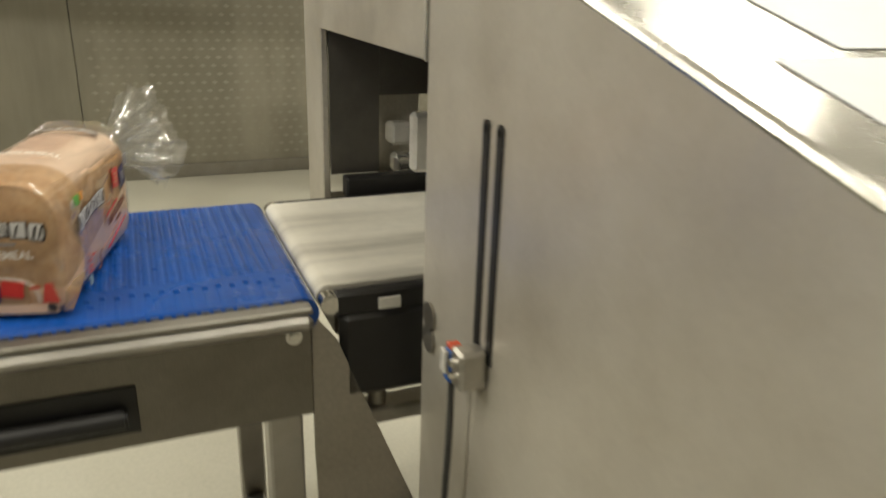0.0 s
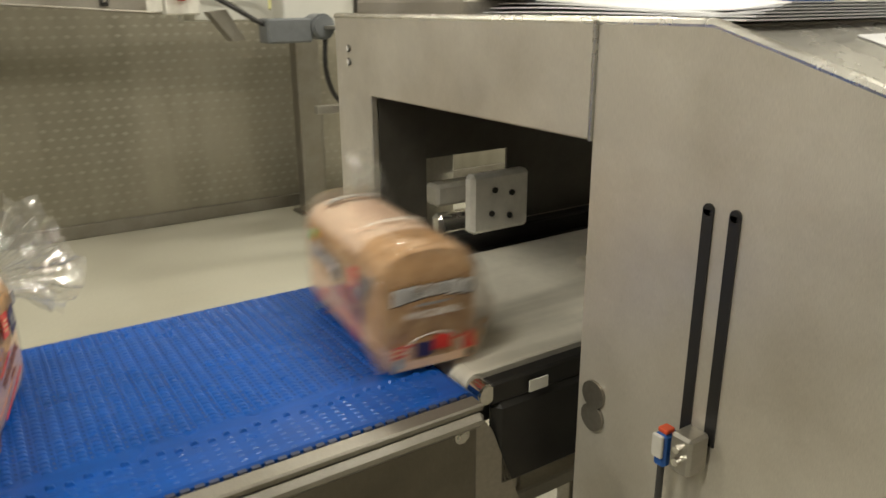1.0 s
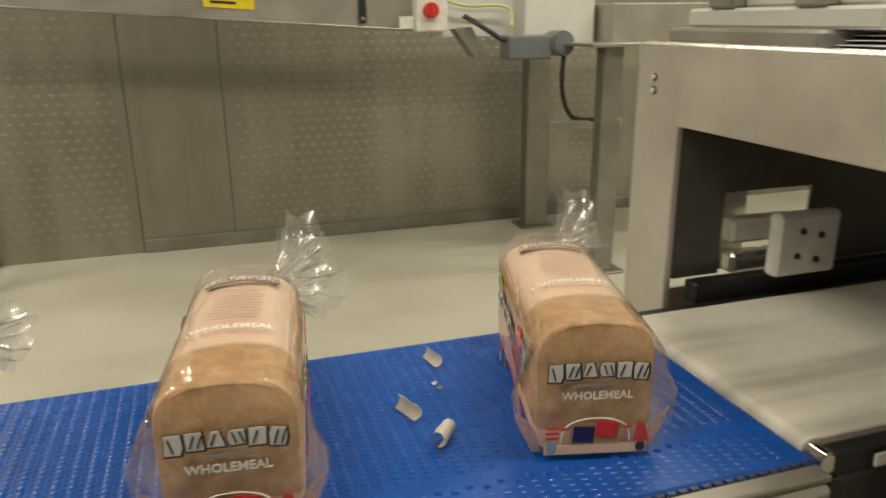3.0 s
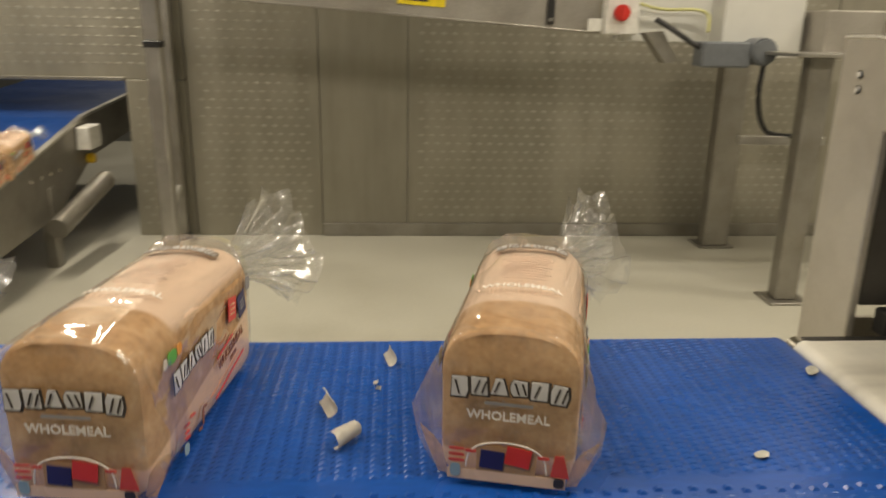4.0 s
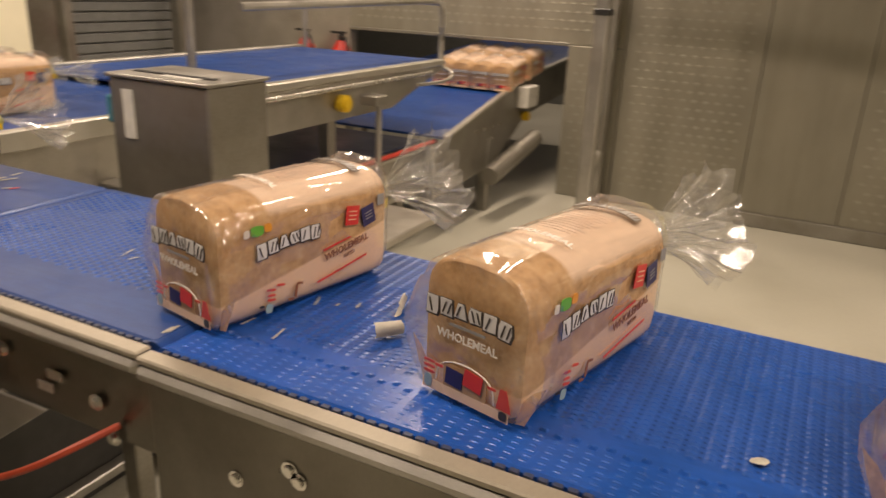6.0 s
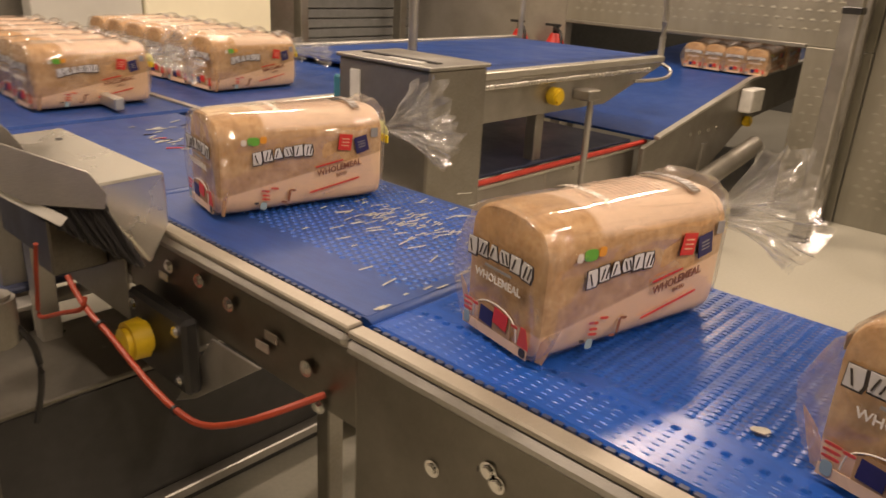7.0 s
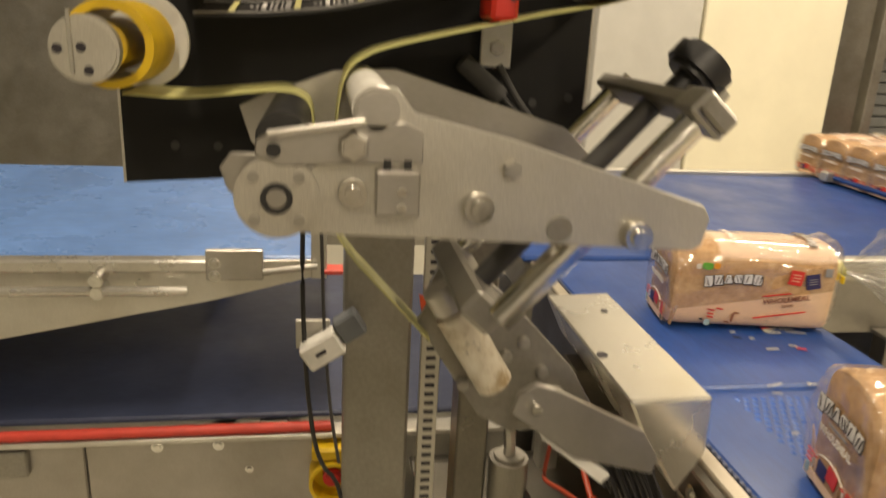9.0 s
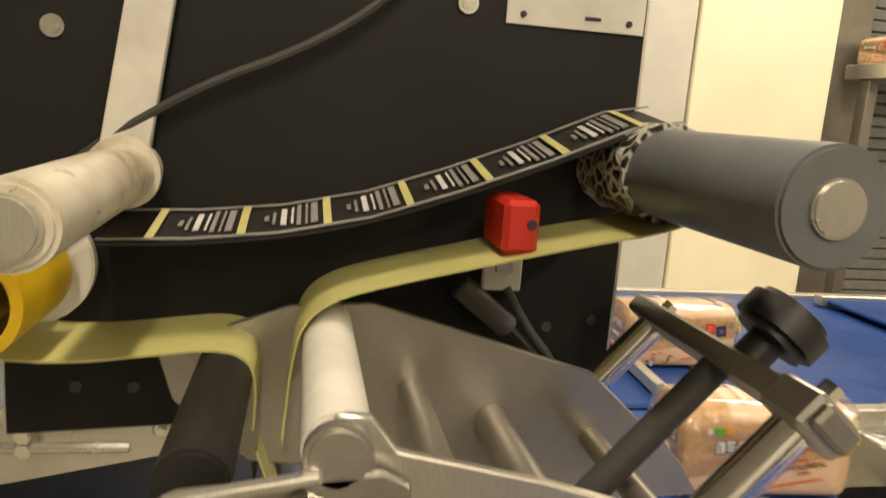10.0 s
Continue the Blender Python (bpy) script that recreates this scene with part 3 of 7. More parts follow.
    for q in (0.92, 0.84, 0.74, 0.64, 0.54, 0.44, 0.34, 0.24, 0.14):
        nxt = []
        for k in range(n):
            p = rim[k].co
            x, z = p.x * q, 0.068 + (p.z - 0.068) * q
            nxt.append(film.verts.new((x, -0.1386 + 0.0016 * ridge(x * 22, z * 30, 2.0) + 0.0010 * ridge(x * 45, z * 16, 7.0), z)))
        for k in range(n):
            film.faces.new((inner[k], inner[(k + 1) % n], nxt[(k + 1) % n], nxt[k]))
        inner = nxt
    hub = film.verts.new((0, -0.1383, 0.068))
    for k in range(n):
        film.faces.new((inner[k], inner[(k + 1) % n], hub))
    bag = part("bag", film, FILM, root, "clear glossy polythene bag film")
    # gathered tail: pleated fans of film
    neck = Vector((0.0, 0.160, 0.093))
    tails = []
    for fan, (turn, spread, back, size) in enumerate(fans):
        bm = B()
        rows, cols = 12, 61
        grid = []
        for i in range(rows):
            r = (i / (rows - 1)) ** 0.9
            line = []
            for j in range(cols):
                u = j / (cols - 1) - 0.5
                a = radians(turn + u * 2 * spread * (0.35 + 0.65 * r))
                fold = abs((j * (0.21 + 0.05 * fan) + 0.8 * noise.noise((j * 0.11, fan * 4.0, seed))) % 2 - 1) - 0.5
                pleat = 0.016 * r * fold + 0.020 * r * noise.noise((j * 0.10, i * 0.28, fan * 5 + seed)) + 0.004 * r * ridge(j * 0.35, i * 0.5, fan)
                d = size * r * (1 + 0.12 * noise.noise((j * 0.09, fan * 3.3, seed * 1.7)) - 0.08 * abs(2 * u) ** 3)
                flat = math.sqrt(1 - back * back * 0.6)
                line.append(bm.verts.new(neck + Vector((d * math.sin(a) * flat, d * back + pleat, max(-0.06, d * math.cos(a) * flat + 0.3 * pleat)))))
            grid.append(line)
        for i in range(rows - 1):
            for j in range(cols - 1):
                bm.faces.new((grid[i][j], grid[i][j + 1], grid[i + 1][j + 1], grid[i + 1][j]))
        tails.append(part("bag_tail", bm, FILM_TAIL, root, "crumpled clear gathered bag end"))
    tail = tails[0]
    tie = ring_of(B(), neck - Vector((0, 0.006, 0.003)), neck + Vector((0, 0.006, 0.003)), 0.0145, 0.012, 16)
    part("bag_tie", tie, TAPE, tail, "pale closure tape round the bag's neck")
    flag = box(B(), (0.010, 0.153, 0.078), (0.034, 0.156, 0.090), 0.0005)
    part("tie_flag", flag, LABEL_YELLOW, tail, "small yellow tape flag")

    # prints on the film: front, top and both long sides
    def put(bm, kind, u=0.0, v=0.0, lift=0.0, tilt=0.0, scale=1.0):
        """Takes a flat print from the xz plane (facing -y) to a face of the loaf."""
        m = Matrix.Rotation(radians(tilt), 4, "Y") @ Matrix.Diagonal((scale, 1, scale, 1))
        if kind == "front":
            m = Matrix.Translation((u, -0.1393 - lift, v)) @ m
        elif kind == "right":
            m = Matrix.Translation((0.0619 + lift, u, v)) @ Matrix.Rotation(radians(90), 4, "Z") @ m
        elif kind == "left":
            m = Matrix.Translation((-0.0619 - lift, u, v)) @ Matrix.Rotation(radians(-90), 4, "Z") @ m
        else:
            m = Matrix.Translation((u, v, 0.1450 + lift)) @ Matrix.Rotation(radians(-90), 4, "X") @ m
        bmesh.ops.transform(bm, matrix=m, verts=bm.verts[:])
        if kind == "top":
            for vert in bm.verts:
                vert.co.z += crown(vert.co.x) - 0.1450
        return bm

    def crown(x):
        """Height of the film over the loaf's top at a distance from its middle."""
        q = min(0.97, abs(2 * x / LW))
        c = q ** (1 / 0.44)
        z = (LH - 0.004) / 2 * (1 + (1 - c * c) ** 0.22) + 0.008 * (1 - q * q)
        return (z - LH / 2) * 1.028 + LH / 2 + 0.0032

    def slab(w, h, x=0.0, z=0.0, t=0.0003):
        return box(B(), (x - w / 2, -t, z - h / 2), (x + w / 2, t, z + h / 2), 0)

    def blot(w, h):
        """A soft-cornered patch of print."""
        pts = [(math.copysign(abs(math.cos(a)) ** 0.6, math.cos(a)) * w / 2, math.copysign(abs(math.sin(a)) ** 0.6, math.sin(a)) * h / 2) for a in (2 * math.pi * k / 12 for k in range(12))]
        return plate(B(), pts, 0.0005, lambda a, b, c: (a, c - 0.00025, b), 0)

    SHAPES = ([(-0.5, -0.5), (0.36, -0.5), (0.5, -0.2), (0.44, 0.5), (-0.44, 0.5)],
              [(-0.44, -0.5), (0.5, -0.5), (0.42, 0.5), (-0.5, 0.5)],
              [(-0.5, -0.5), (0.5, -0.5), (0.22, 0.5), (-0.22, 0.5)],
              [(-0.34, -0.5), (0.5, -0.46), (0.44, 0.46), (-0.34, 0.5), (-0.5, 0.2), (-0.5, -0.2)],
              [(-0.5, -0.5), (0.46, -0.5), (0.5, 0.5), (-0.46, 0.5)],
              [(-0.5, -0.44), (0.34, -0.5), (0.5, -0.1), (0.44, 0.42), (-0.34, 0.5), (-0.5, 0.2)])

    def block(w, h, k, shade):
        """One plain worn shape of the maker's mark, on a slight arch and taller at the ends."""
        u = (k + 0.5) / 6 - 0.5
        size = h * (0.80 + 0.65 * abs(u))
        mid = 0.016 * (0.25 - u * u) * (w / 0.1)
        bw = w / 6 * (1.06 if shade else 0.86)
        o = 0.0007 if shade else 0.0
        tall = size + 0.0010 if shade else size - 0.0016
        return plate(B(), [(u * w + a * bw + o, mid + b * tall - o) for a, b in SHAPES[k]], 0.0006, lambda a, b, c: (a, c - 0.0003, b), 0)

    def slits(w, h, k):
        """Dark slits that break up a shape."""
        u = (k + 0.5) / 6 - 0.5
        mid = 0.016 * (0.25 - u * u) * (w / 0.1)
        bw, bh = w / 6, h * (0.80 + 0.65 * abs(u))
        bm = B()
        for d in (-0.16, 0.20)[: 1 + k % 2]:
            slant = 0.12 if k % 3 else -0.10
            add_mesh(bm, plate(B(), [(u * w + (d - slant) * bw, mid - 0.34 * bh), (u * w + (d - slant + 0.10) * bw, mid - 0.34 * bh), (u * w + (d + slant + 0.10) * bw, mid + 0.30 * bh), (u * w + (d + slant) * bw, mid + 0.30 * bh)], 0.0006, lambda a, b, c: (a, c - 0.0003, b), 0))
        return bm

    for face, u, v, w, h, tilt in (("front", 0, 0.0915, 0.098, 0.018, 0), ("right", -0.038, 0.084, 0.094, 0.018, -4), ("left", 0.038, 0.084, 0.094, 0.018, 4), ("top", 0, 0.092, 0.078, 0.013, 0)):
        for k in range(6):
            a = part("mark_block", put(block(w, h, k, True), face, u, v, 0.0006, tilt), MARK_SHADE if face != "top" else MARK_FADED, bag)
            part("mark_face", put(block(w, h, k, False), face, u, v, 0.0012, tilt), SILVER_INK if face != "top" else LOGO_GREY, a)
            part("mark_slit", put(slits(w, h, k), face, u, v, 0.0018, tilt), MARK_SHADE if face != "top" else MARK_FADED, a)
    part("product_name", put(lettering("WHOLEMEAL", 0.0114), "front", 0, 0.068, 0.0008), WHITE_PRINT, bag, "white printed product name")
    part("fine_print", put(slab(0.040, 0.0028), "front", 0, 0.0795, 0.0006), GREY_INK, bag)
    part("product_name", put(lettering("WHOLEMEAL", 0.0125), "top", 0, -0.035, 0.0008), WHITE_PRINT, bag, "white printed product name")
    lines = B()
    for k in range(11):
        for q in range(4):
            wide = (0.040 + 0.006 * (k % 3)) / 4
            add_mesh(lines, put(slab(wide, 0.0012, (q - 1.5) * wide), "top", 0, -0.012 + k * 0.0075, 0.0004))
    part("fine_print", lines, FINE_INK, bag, "rows of small print")
    for face, sgn in (("right", 1), ("left", -1)):
        part("product_name", put(lettering("WHOLEMEAL", 0.0125, 0.1), face, 0.052 * sgn, 0.056, 0.0008, -9 * sgn), BROWN_PRINT, bag, "dark printed product name")
        part("product_name", put(lettering("SLICED", 0.006), face, 0.056 * sgn, 0.046, 0.0008, -9 * sgn), BROWN_PRINT, bag)
        part("fine_print", put(slab(0.085, 0.0022), face, 0.045 * sgn, 0.030, 0.0006, -10 * sgn), RED_PRINT, bag)
        part("fine_print", put(slab(0.046, 0.0022), face, 0.036 * sgn, 0.064, 0.0006, -9 * sgn), RED_PRINT, bag)
        part("green_badge", put(blot(0.018, 0.012), face, -0.082 * sgn, 0.107, 0.0006, 4), GREEN, bag, "green and orange printed badge")
        part("orange_badge", put(blot(0.010, 0.010), face, -0.067 * sgn, 0.108, 0.0006, 4), ORANGE_PRINT, bag)
        part("white_badge", put(blot(0.008, 0.009), face, -0.096 * sgn, 0.106, 0.0006, 4), WHITE_PRINT, bag)
        a = part("red_badge", put(slab(0.022, 0.024), face, 0.062 * sgn, 0.094, 0.0006, 8 * sgn), RED_PRINT, bag, "red printed square badge")
        bars = B()
        for k in range(3):
            add_mesh(bars, put(slab(0.013, 0.0011, 0, 0.005 - k * 0.005), face, 0.062 * sgn, 0.094, 0.0012, 8 * sgn))
        part("badge_print", bars, PEACH, a)
        a = part("navy_badge", put(slab(0.022, 0.025), face, 0.090 * sgn, 0.089, 0.0006, -12 * sgn), NAVY, bag, "navy printed square badge")
        bars = B()
        for k in range(3):
            add_mesh(bars, put(slab(0.012, 0.0011, 0, 0.004 - k * 0.004), face, 0.090 * sgn, 0.089, 0.0012, -12 * sgn))
        part("badge_print", bars, GREY_INK, a)
        part("small_mark", put(slab(0.012, 0.014), face, 0.112 * sgn, 0.105, 0.0006), GREY_INK, bag)
        # plain patches of the printed picture near the foot
        for dx, dz, w, h, mat in ((-0.066, 0.0335, 0.013, 0.0030, PICTURE_RED), (-0.066, 0.0270, 0.012, 0.0028, PICTURE_RED), (-0.066, 0.0215, 0.012, 0.0028, PICTURE_RED), (-0.052, 0.036, 0.012, 0.0028, PICTURE_RED), (-0.070, 0.012, 0.010, 0.011, PICTURE_BLUE), (-0.080, 0.017, 0.007, 0.003, INK), (-0.030, 0.022, 0.004, 0.016, BROWN_PRINT), (-0.024, 0.030, 0.010, 0.003, BROWN_PRINT), (-0.038, 0.014, 0.009, 0.003, BROWN_PRINT)):
            part("picture_patch", put(blot(w, h), face, dx * sgn, dz, 0.0006, 10 * sgn), mat, bag)
    # folded gussets of the printed bag at the front's lower corners
    for sgn in (-1, 1):
        fold = plate(B(), [(sgn * u, v) for u, v in ((0.051, 0.002), (0.060, 0.003), (0.0690, 0.024), (0.0770, 0.046), (0.0640, 0.036), (0.0555, 0.024))], 0.0008, lambda a, b, c: (a, -0.1290 + 0.12 * (abs(a) - 0.05) + c, b), 0)
        part("gusset", fold, PEACH_FILM, bag, "folded peach printed corner of the bag")
    # front picture: arch with two tilted badges and plain patches either side
    bend = [math.pi * k / 10 for k in range(11)]
    arch = tube(B(), [(-0.034 * math.cos(a), -0.1398, 0.018 + 0.026 * max(0.0, math.sin(a)) ** 0.6) for a in bend], 0.0007, 6)
    part("arch_line", arch, WHITE_PRINT, bag, "white printed arch line")
    part("picture_ground", put(slab(0.100, 0.010), "front", 0, 0.0105, 0.0003), PEACH, bag, "pale strip printed at the bag's foot")
    part("picture_ground", put(slab(0.050, 0.026), "front", 0.0, 0.026, 0.0002), BROWN_PALE, bag, "brown patch inside the arch")
    part("navy_badge", put(slab(0.020, 0.017), "front", -0.012, 0.027, 0.0010, 4), NAVY, bag, "navy printed square badge")
    part("red_badge", put(slab(0.021, 0.017), "front", 0.010, 0.032, 0.0013, 8), RED_PRINT, bag, "red printed square badge")
    for dx, dz, w, h, mat in ((-0.042, 0.0345, 0.014, 0.0028, PICTURE_RED), (-0.042, 0.0290, 0.014, 0.0028, PICTURE_RED), (-0.042, 0.0235, 0.014, 0.0028, PICTURE_RED), (-0.043, 0.0140, 0.009, 0.013, PICTURE_BLUE), (0.0445, 0.0115, 0.009, 0.009, MARK_SHADE), (-0.030, 0.0335, 0.010, 0.0028, PICTURE_RED), (0.031, 0.0335, 0.010, 0.0028, PICTURE_RED)):
        part("picture_patch", put(blot(w, h), "front", dx, dz, 0.0010), mat, bag)
    skirt = plate(B(), [(0.037, 0.0175), (0.053, 0.0170), (0.0475, 0.0375), (0.0405, 0.0375)], 0.0006, lambda a, b, c: (a, c - 0.1408, b), 0)
    part("picture_patch", skirt, PICTURE_RED, bag)
    return root


LOAF_A = make_loaf(1)
LOAVES = {"a": LOAF_A}
for key in ("b", "c", "d"):
    LOAVES[key] = copy_thing(LOAF_A, pose(0, 0, 0))
tagged(LOAVES["a"], "wholemeal loaf in a clear bag, its tail fanned upwards")
LOAF_P = make_loaf(5, LYING)
PACK = [LOAF_P] + [copy_thing(LOAF_P, pose(0, 0, 0)) for _ in range(10)]
FAR_PACK = [copy_thing(LOAF_P, pose(0, 0, 0)) for _ in range(8)]
RACKED = [copy_thing(LOAF_P, pose(0, 0, 0)) for _ in range(6)]
# ---- main line of belts (along x, moving towards -x) ----
ZB = 0.80


def studs(parent, x0, x1, y0, y1, z, pitch=0.0125, r=0.0048, h=0.0021, mat=BELT_NUB):
    """Raised nubs of a modular belt, joined as one part."""
    verts, faces = [], []
    base = base_of(parent)
    for i in range(int((x1 - x0) / pitch)):
        for j in range(int((y1 - y0) / pitch)):
            x = x0 + (i + 0.5) * pitch - base.x
            y = y0 + (j + 0.5 + 0.5 * (i % 2) - 0.25) * pitch - base.y
            n = len(verts)
            zz = z - base.z
            for rr, hh in ((1.0, 0.0), (0.72, 0.62), (0.30, 0.96)):
                verts += [(x + r * rr * math.cos(k * math.pi / 3), y + r * rr * math.sin(k * math.pi / 3), zz + h * hh) for k in range(6)]
            faces += [tuple(n + 12 + k for k in range(6))]
            faces += [(n + q * 6 + k, n + q * 6 + (k + 1) % 6, n + q * 6 + 6 + (k + 1) % 6, n + q * 6 + 6 + k) for q in (0, 1) for k in range(6)]
    me = bpy.data.meshes.new("belt_studs")
    me.from_pydata(verts, [], faces)
    me.shade_smooth()
    me.materials.append(mat)
    ob = new("belt_studs", me)
    ob.parent = parent
    return tagged(ob, "raised nubs of the belt", kind="stuff")


def ridges(parent, x0, x1, y0, y1, z, pitch=0.0152):
    """Hinge ridges across a modular belt, each with a row of wedge nubs and dark hinge gaps beside it."""
    base = base_of(parent)
    nub_v, nub_f, gap_v, gap_f = [], [], [], []
    zz = z - base.z
    for i in range(int((x1 - x0) / pitch)):
        xc = x0 + (i + 0.5) * pitch - base.x
        n = len(nub_v)
        for y in (-0.118 - base.y, y1 - base.y):
            nub_v += [(xc + dx, y, zz + dz) for dx, dz in ((-0.0046, -0.0002), (-0.0022, 0.0004), (0.0, 0.0006), (0.0022, 0.0004), (0.0046, -0.0002))]
        nub_f += [(n + k, n + k + 1, n + k + 6, n + k + 5) for k in range(4)]
        for j in range(int((y1 - y0) / 0.0086)):
            y = y0 + (j + 0.5 + 0.5 * (i % 2) - 0.25) * 0.0086 - base.y
            wy = y + base.y
            row = -0.1475 < wy < -0.1365
            if -0.1365 <= wy < -0.118:
                continue
            h, r, ln = (0.0026, 0.0030, 0.0040) if row else ((0.0007, 0.0016, 0.0034) if wy < -0.1475 else (0.0014, 0.0022, 0.0044))
            n = len(nub_v)
            nub_v += [(xc - ln, y - r, zz), (xc + ln, y - r, zz), (xc + ln, y + r, zz), (xc - ln, y + r, zz),
                      (xc - 0.4 * ln, y - 0.5 * r, zz + h), (xc + 0.5 * ln, y - 0.4 * r, zz + h * 0.9), (xc + 0.5 * ln, y + 0.4 * r, zz + h * 0.9), (xc - 0.4 * ln, y + 0.5 * r, zz + h)]
            nub_f += [(n + 4, n + 5, n + 6, n + 7)] + [(n + k, n + (k + 1) % 4, n + 4 + (k + 1) % 4, n + 4 + k) for k in range(4)]
            if wy > -0.118:
                n = len(gap_v)
                x, yg = xc + pitch / 2, y + 0.0026
                gap_v += [(x - 0.0012, yg - 0.0016, zz + 0.0004), (x + 0.0012, yg - 0.0016, zz + 0.0004), (x + 0.0012, yg + 0.0016, zz + 0.0004), (x - 0.0012, yg + 0.0016, zz + 0.0004)]
                gap_f.append((n, n + 1, n + 2, n + 3))
    for name, v, f, mat, label in (("belt_studs", nub_v, nub_f, BELT_NUB, "raised ridges and nubs of the belt"), ("hinge_gap", gap_v, gap_f, BELT_GAP, "dark hinge gaps between the ridges")):
        me = bpy.data.meshes.new(name)
        me.from_pydata(v, [], f)
        me.shade_smooth()
        me.set_sharp_from_angle(angle=radians(40))
        me.materials.append(mat)
        ob = new(name, me)
        ob.parent = parent
        tagged(ob, label, kind="stuff")


def belt_bed(parent, x0, x1, y0, y1, z, mat, teeth=True, bar=0.025):
    """Belt top as a row of hinged bars with rounded ends down over the rollers."""
    bm = B()
    box(bm, (x0, y0, z - 0.012), (x1, y1, z), 0.003)
    for xe, s in ((x0, 1), (x1, -1)):
        rod(bm, (xe + s * 0.004, y0, z - 0.021), (xe + s * 0.004, y1, z - 0.021), 0.0205, 20)
    part("belt", bm, mat, parent, "blue plastic modular belt")
    if teeth:
        bm = B()
        for k in range(round((x1 - x0) / 0.0125)):
            x = x0 + (k + 0.5) * 0.0125
            box(bm, (x - 0.004, y0 - 0.004, z - 0.011), (x + 0.004, y0 + 0.001, z - 0.002), 0)
        part("belt_edge", bm, BELT_DARK, parent, "toothed dark edge of the belt", kind="stuff")


def side_frame(parent, x0, x1, y, z0, z1, out, mat=STEEL, strip=WORN_LIP):
    """A folded sheet side with a rolled lip, facing out (-1 or 1 in y)."""
    t = 0.004
    bm = box(B(), (x0, min(y, y + out * t), z0), (x1, max(y, y + out * t), z1), 0.0012)
    part("side_plate", bm, mat, parent)
    bm = B()
    if out < 0:
        box(bm, (x0, y - 0.017, z1 + 0.011), (x1, y + 0.0045, z1 + 0.0195), 0.002)
        part("lip", bm, strip, parent, "worn wear strip along the belt")
        band = box(B(), (x0, y - 0.022, z1 - 0.007), (x1, y - 0.0045, z1 + 0.0105), 0.006)
        part("fold", band, STEEL, parent, "bright rolled fold of the frame")
    else:
        ya, yb = sorted((y - out * 0.003, y + out * (t + 0.014)))
        box(bm, (x0, ya, z1 - 0.001), (x1, yb, z1 + 0.006), 0.003)
        part("lip", bm, ALU, parent, "bright rolled lip of the frame")


def bolt(parent, p, axis, r=0.009, h=0.007, mat=CHROME):
    p, axis = Vector(p), Vector(axis)
    bm = rod(B(), p, p + axis * 0.002, r * 1.45, 16)
    rod(bm, p + axis * 0.0015, p + axis * h, r, 6, None, 0.001)
    part("bolt", bm, mat, parent)


def leg_pair(parent, x, y0, y1, top, mat=STEEL):
    for y in (y0, y1):
        part("leg", box(B(), (x - 0.02, y - 0.02, 0.03), (x + 0.02, y + 0.02, top), 0.003), mat, parent)
        part("foot", rod(B(), (x, y, 0), (x, y, 0.032), 0.035, 16), RUBBER, parent)
    part("cross_bar", box(B(), (x - 0.015, y0 + 0.02, 0.25), (x + 0.015, y1 - 0.02, 0.28), 0.003), mat, parent)


line1 = thing("belt_conveyor", (-0.1, 0, 0), "stainless steel conveyor with a studded blue modular belt", "conveyor", "belt conveyors")
belt_bed(line1, -0.672, 0.478, -0.203, 0.180, ZB, BELT)
ridges(line1, -0.664, 0.470, -0.198, 0.176, ZB)
side_frame(line1, -0.153, 0.482, -0.212, 0.657, ZB - 0.022, -1, STEEL_SHADED, STEEL_DARK)
side_frame(line1, -0.685, -0.160, -0.212, 0.50, ZB - 0.022, -1, STEEL_SHADED)
side_frame(line1, -0.685, 0.482, 0.186, 0.657, ZB - 0.022, 1, STEEL)
part("bed", box(B(), (-0.68, -0.205, 0.67), (0.478, 0.182, 0.745), 0.004), STEEL_DARK, line1)
for x in (-0.62, 0.45):
    leg_pair(line1, x, -0.19, 0.17, 0.66)
wedge = plate(B(), [(0.485, 0.78), (0.515, 0.74), (0.64, 0.42), (0.70, 0.0), (0.50, 0.0), (0.485, 0.60)], 0.003, lambda u, v, w: (u, -0.20 + w, v))
part("guard_plate", wedge, STEEL_SHEET, line1, "bent sheet guard below the belt's end")
for x, z in ((-0.489, 0.713), (-0.122, 0.751), (0.462, 0.760), (-0.569, 0.686), (-0.50, 0.722), (-0.30, 0.70)):
    bolt(line1, (x, -0.216, z), (0, -1, 0), 0.0065, 0.005)
part("oval_hole", box(B(), (-0.50, -0.2175, 0.714), (-0.525, -0.2155, 0.720), 0), BLACK, line1)
handle = box(B(), (0.11, -0.2185, 0.676), (0.296, -0.2155, 0.732), 0.001)
part("grip_recess", handle, BLACK, line1, "dark recessed grip")
part("grip_bar", rod(B(), (0.11, -0.228, 0.700), (0.285, -0.228, 0.700), 0.010, 12, None, 0.003), BLACK, line1)
part("joint_strip", box(B(), (-0.163, -0.2155, 0.657), (-0.150, -0.209, 0.772), 0.001), BLACK, line1)

line2 = thing("belt_conveyor", (-0.95, 0, 0), "stainless steel conveyor with a blue belt crusted with label scraps", "conveyor", "belt conveyors")
belt_bed(line2, -1.208, -0.690, -0.198, 0.180, ZB, BELT_WORN)
studs(line2, -1.195, -0.70, -0.11, 0.17, ZB)
side_frame(line2, -1.215, -0.690, -0.207, 0.667, ZB - 0.022, -1, STEEL_SHADED)
side_frame(line2, -1.215, -0.690, 0.186, 0.667, ZB - 0.022, 1, STEEL_DARK)
part("bed", box(B(), (-1.205, -0.205, 0.67), (-0.694, 0.182, 0.745), 0.004), STEEL_DARK, line2)
part("cantilever", box(B(), (-0.72, -0.18, 0.668), (-0.60, 0.16, 0.690), 0.003), STEEL_DARK, line2)
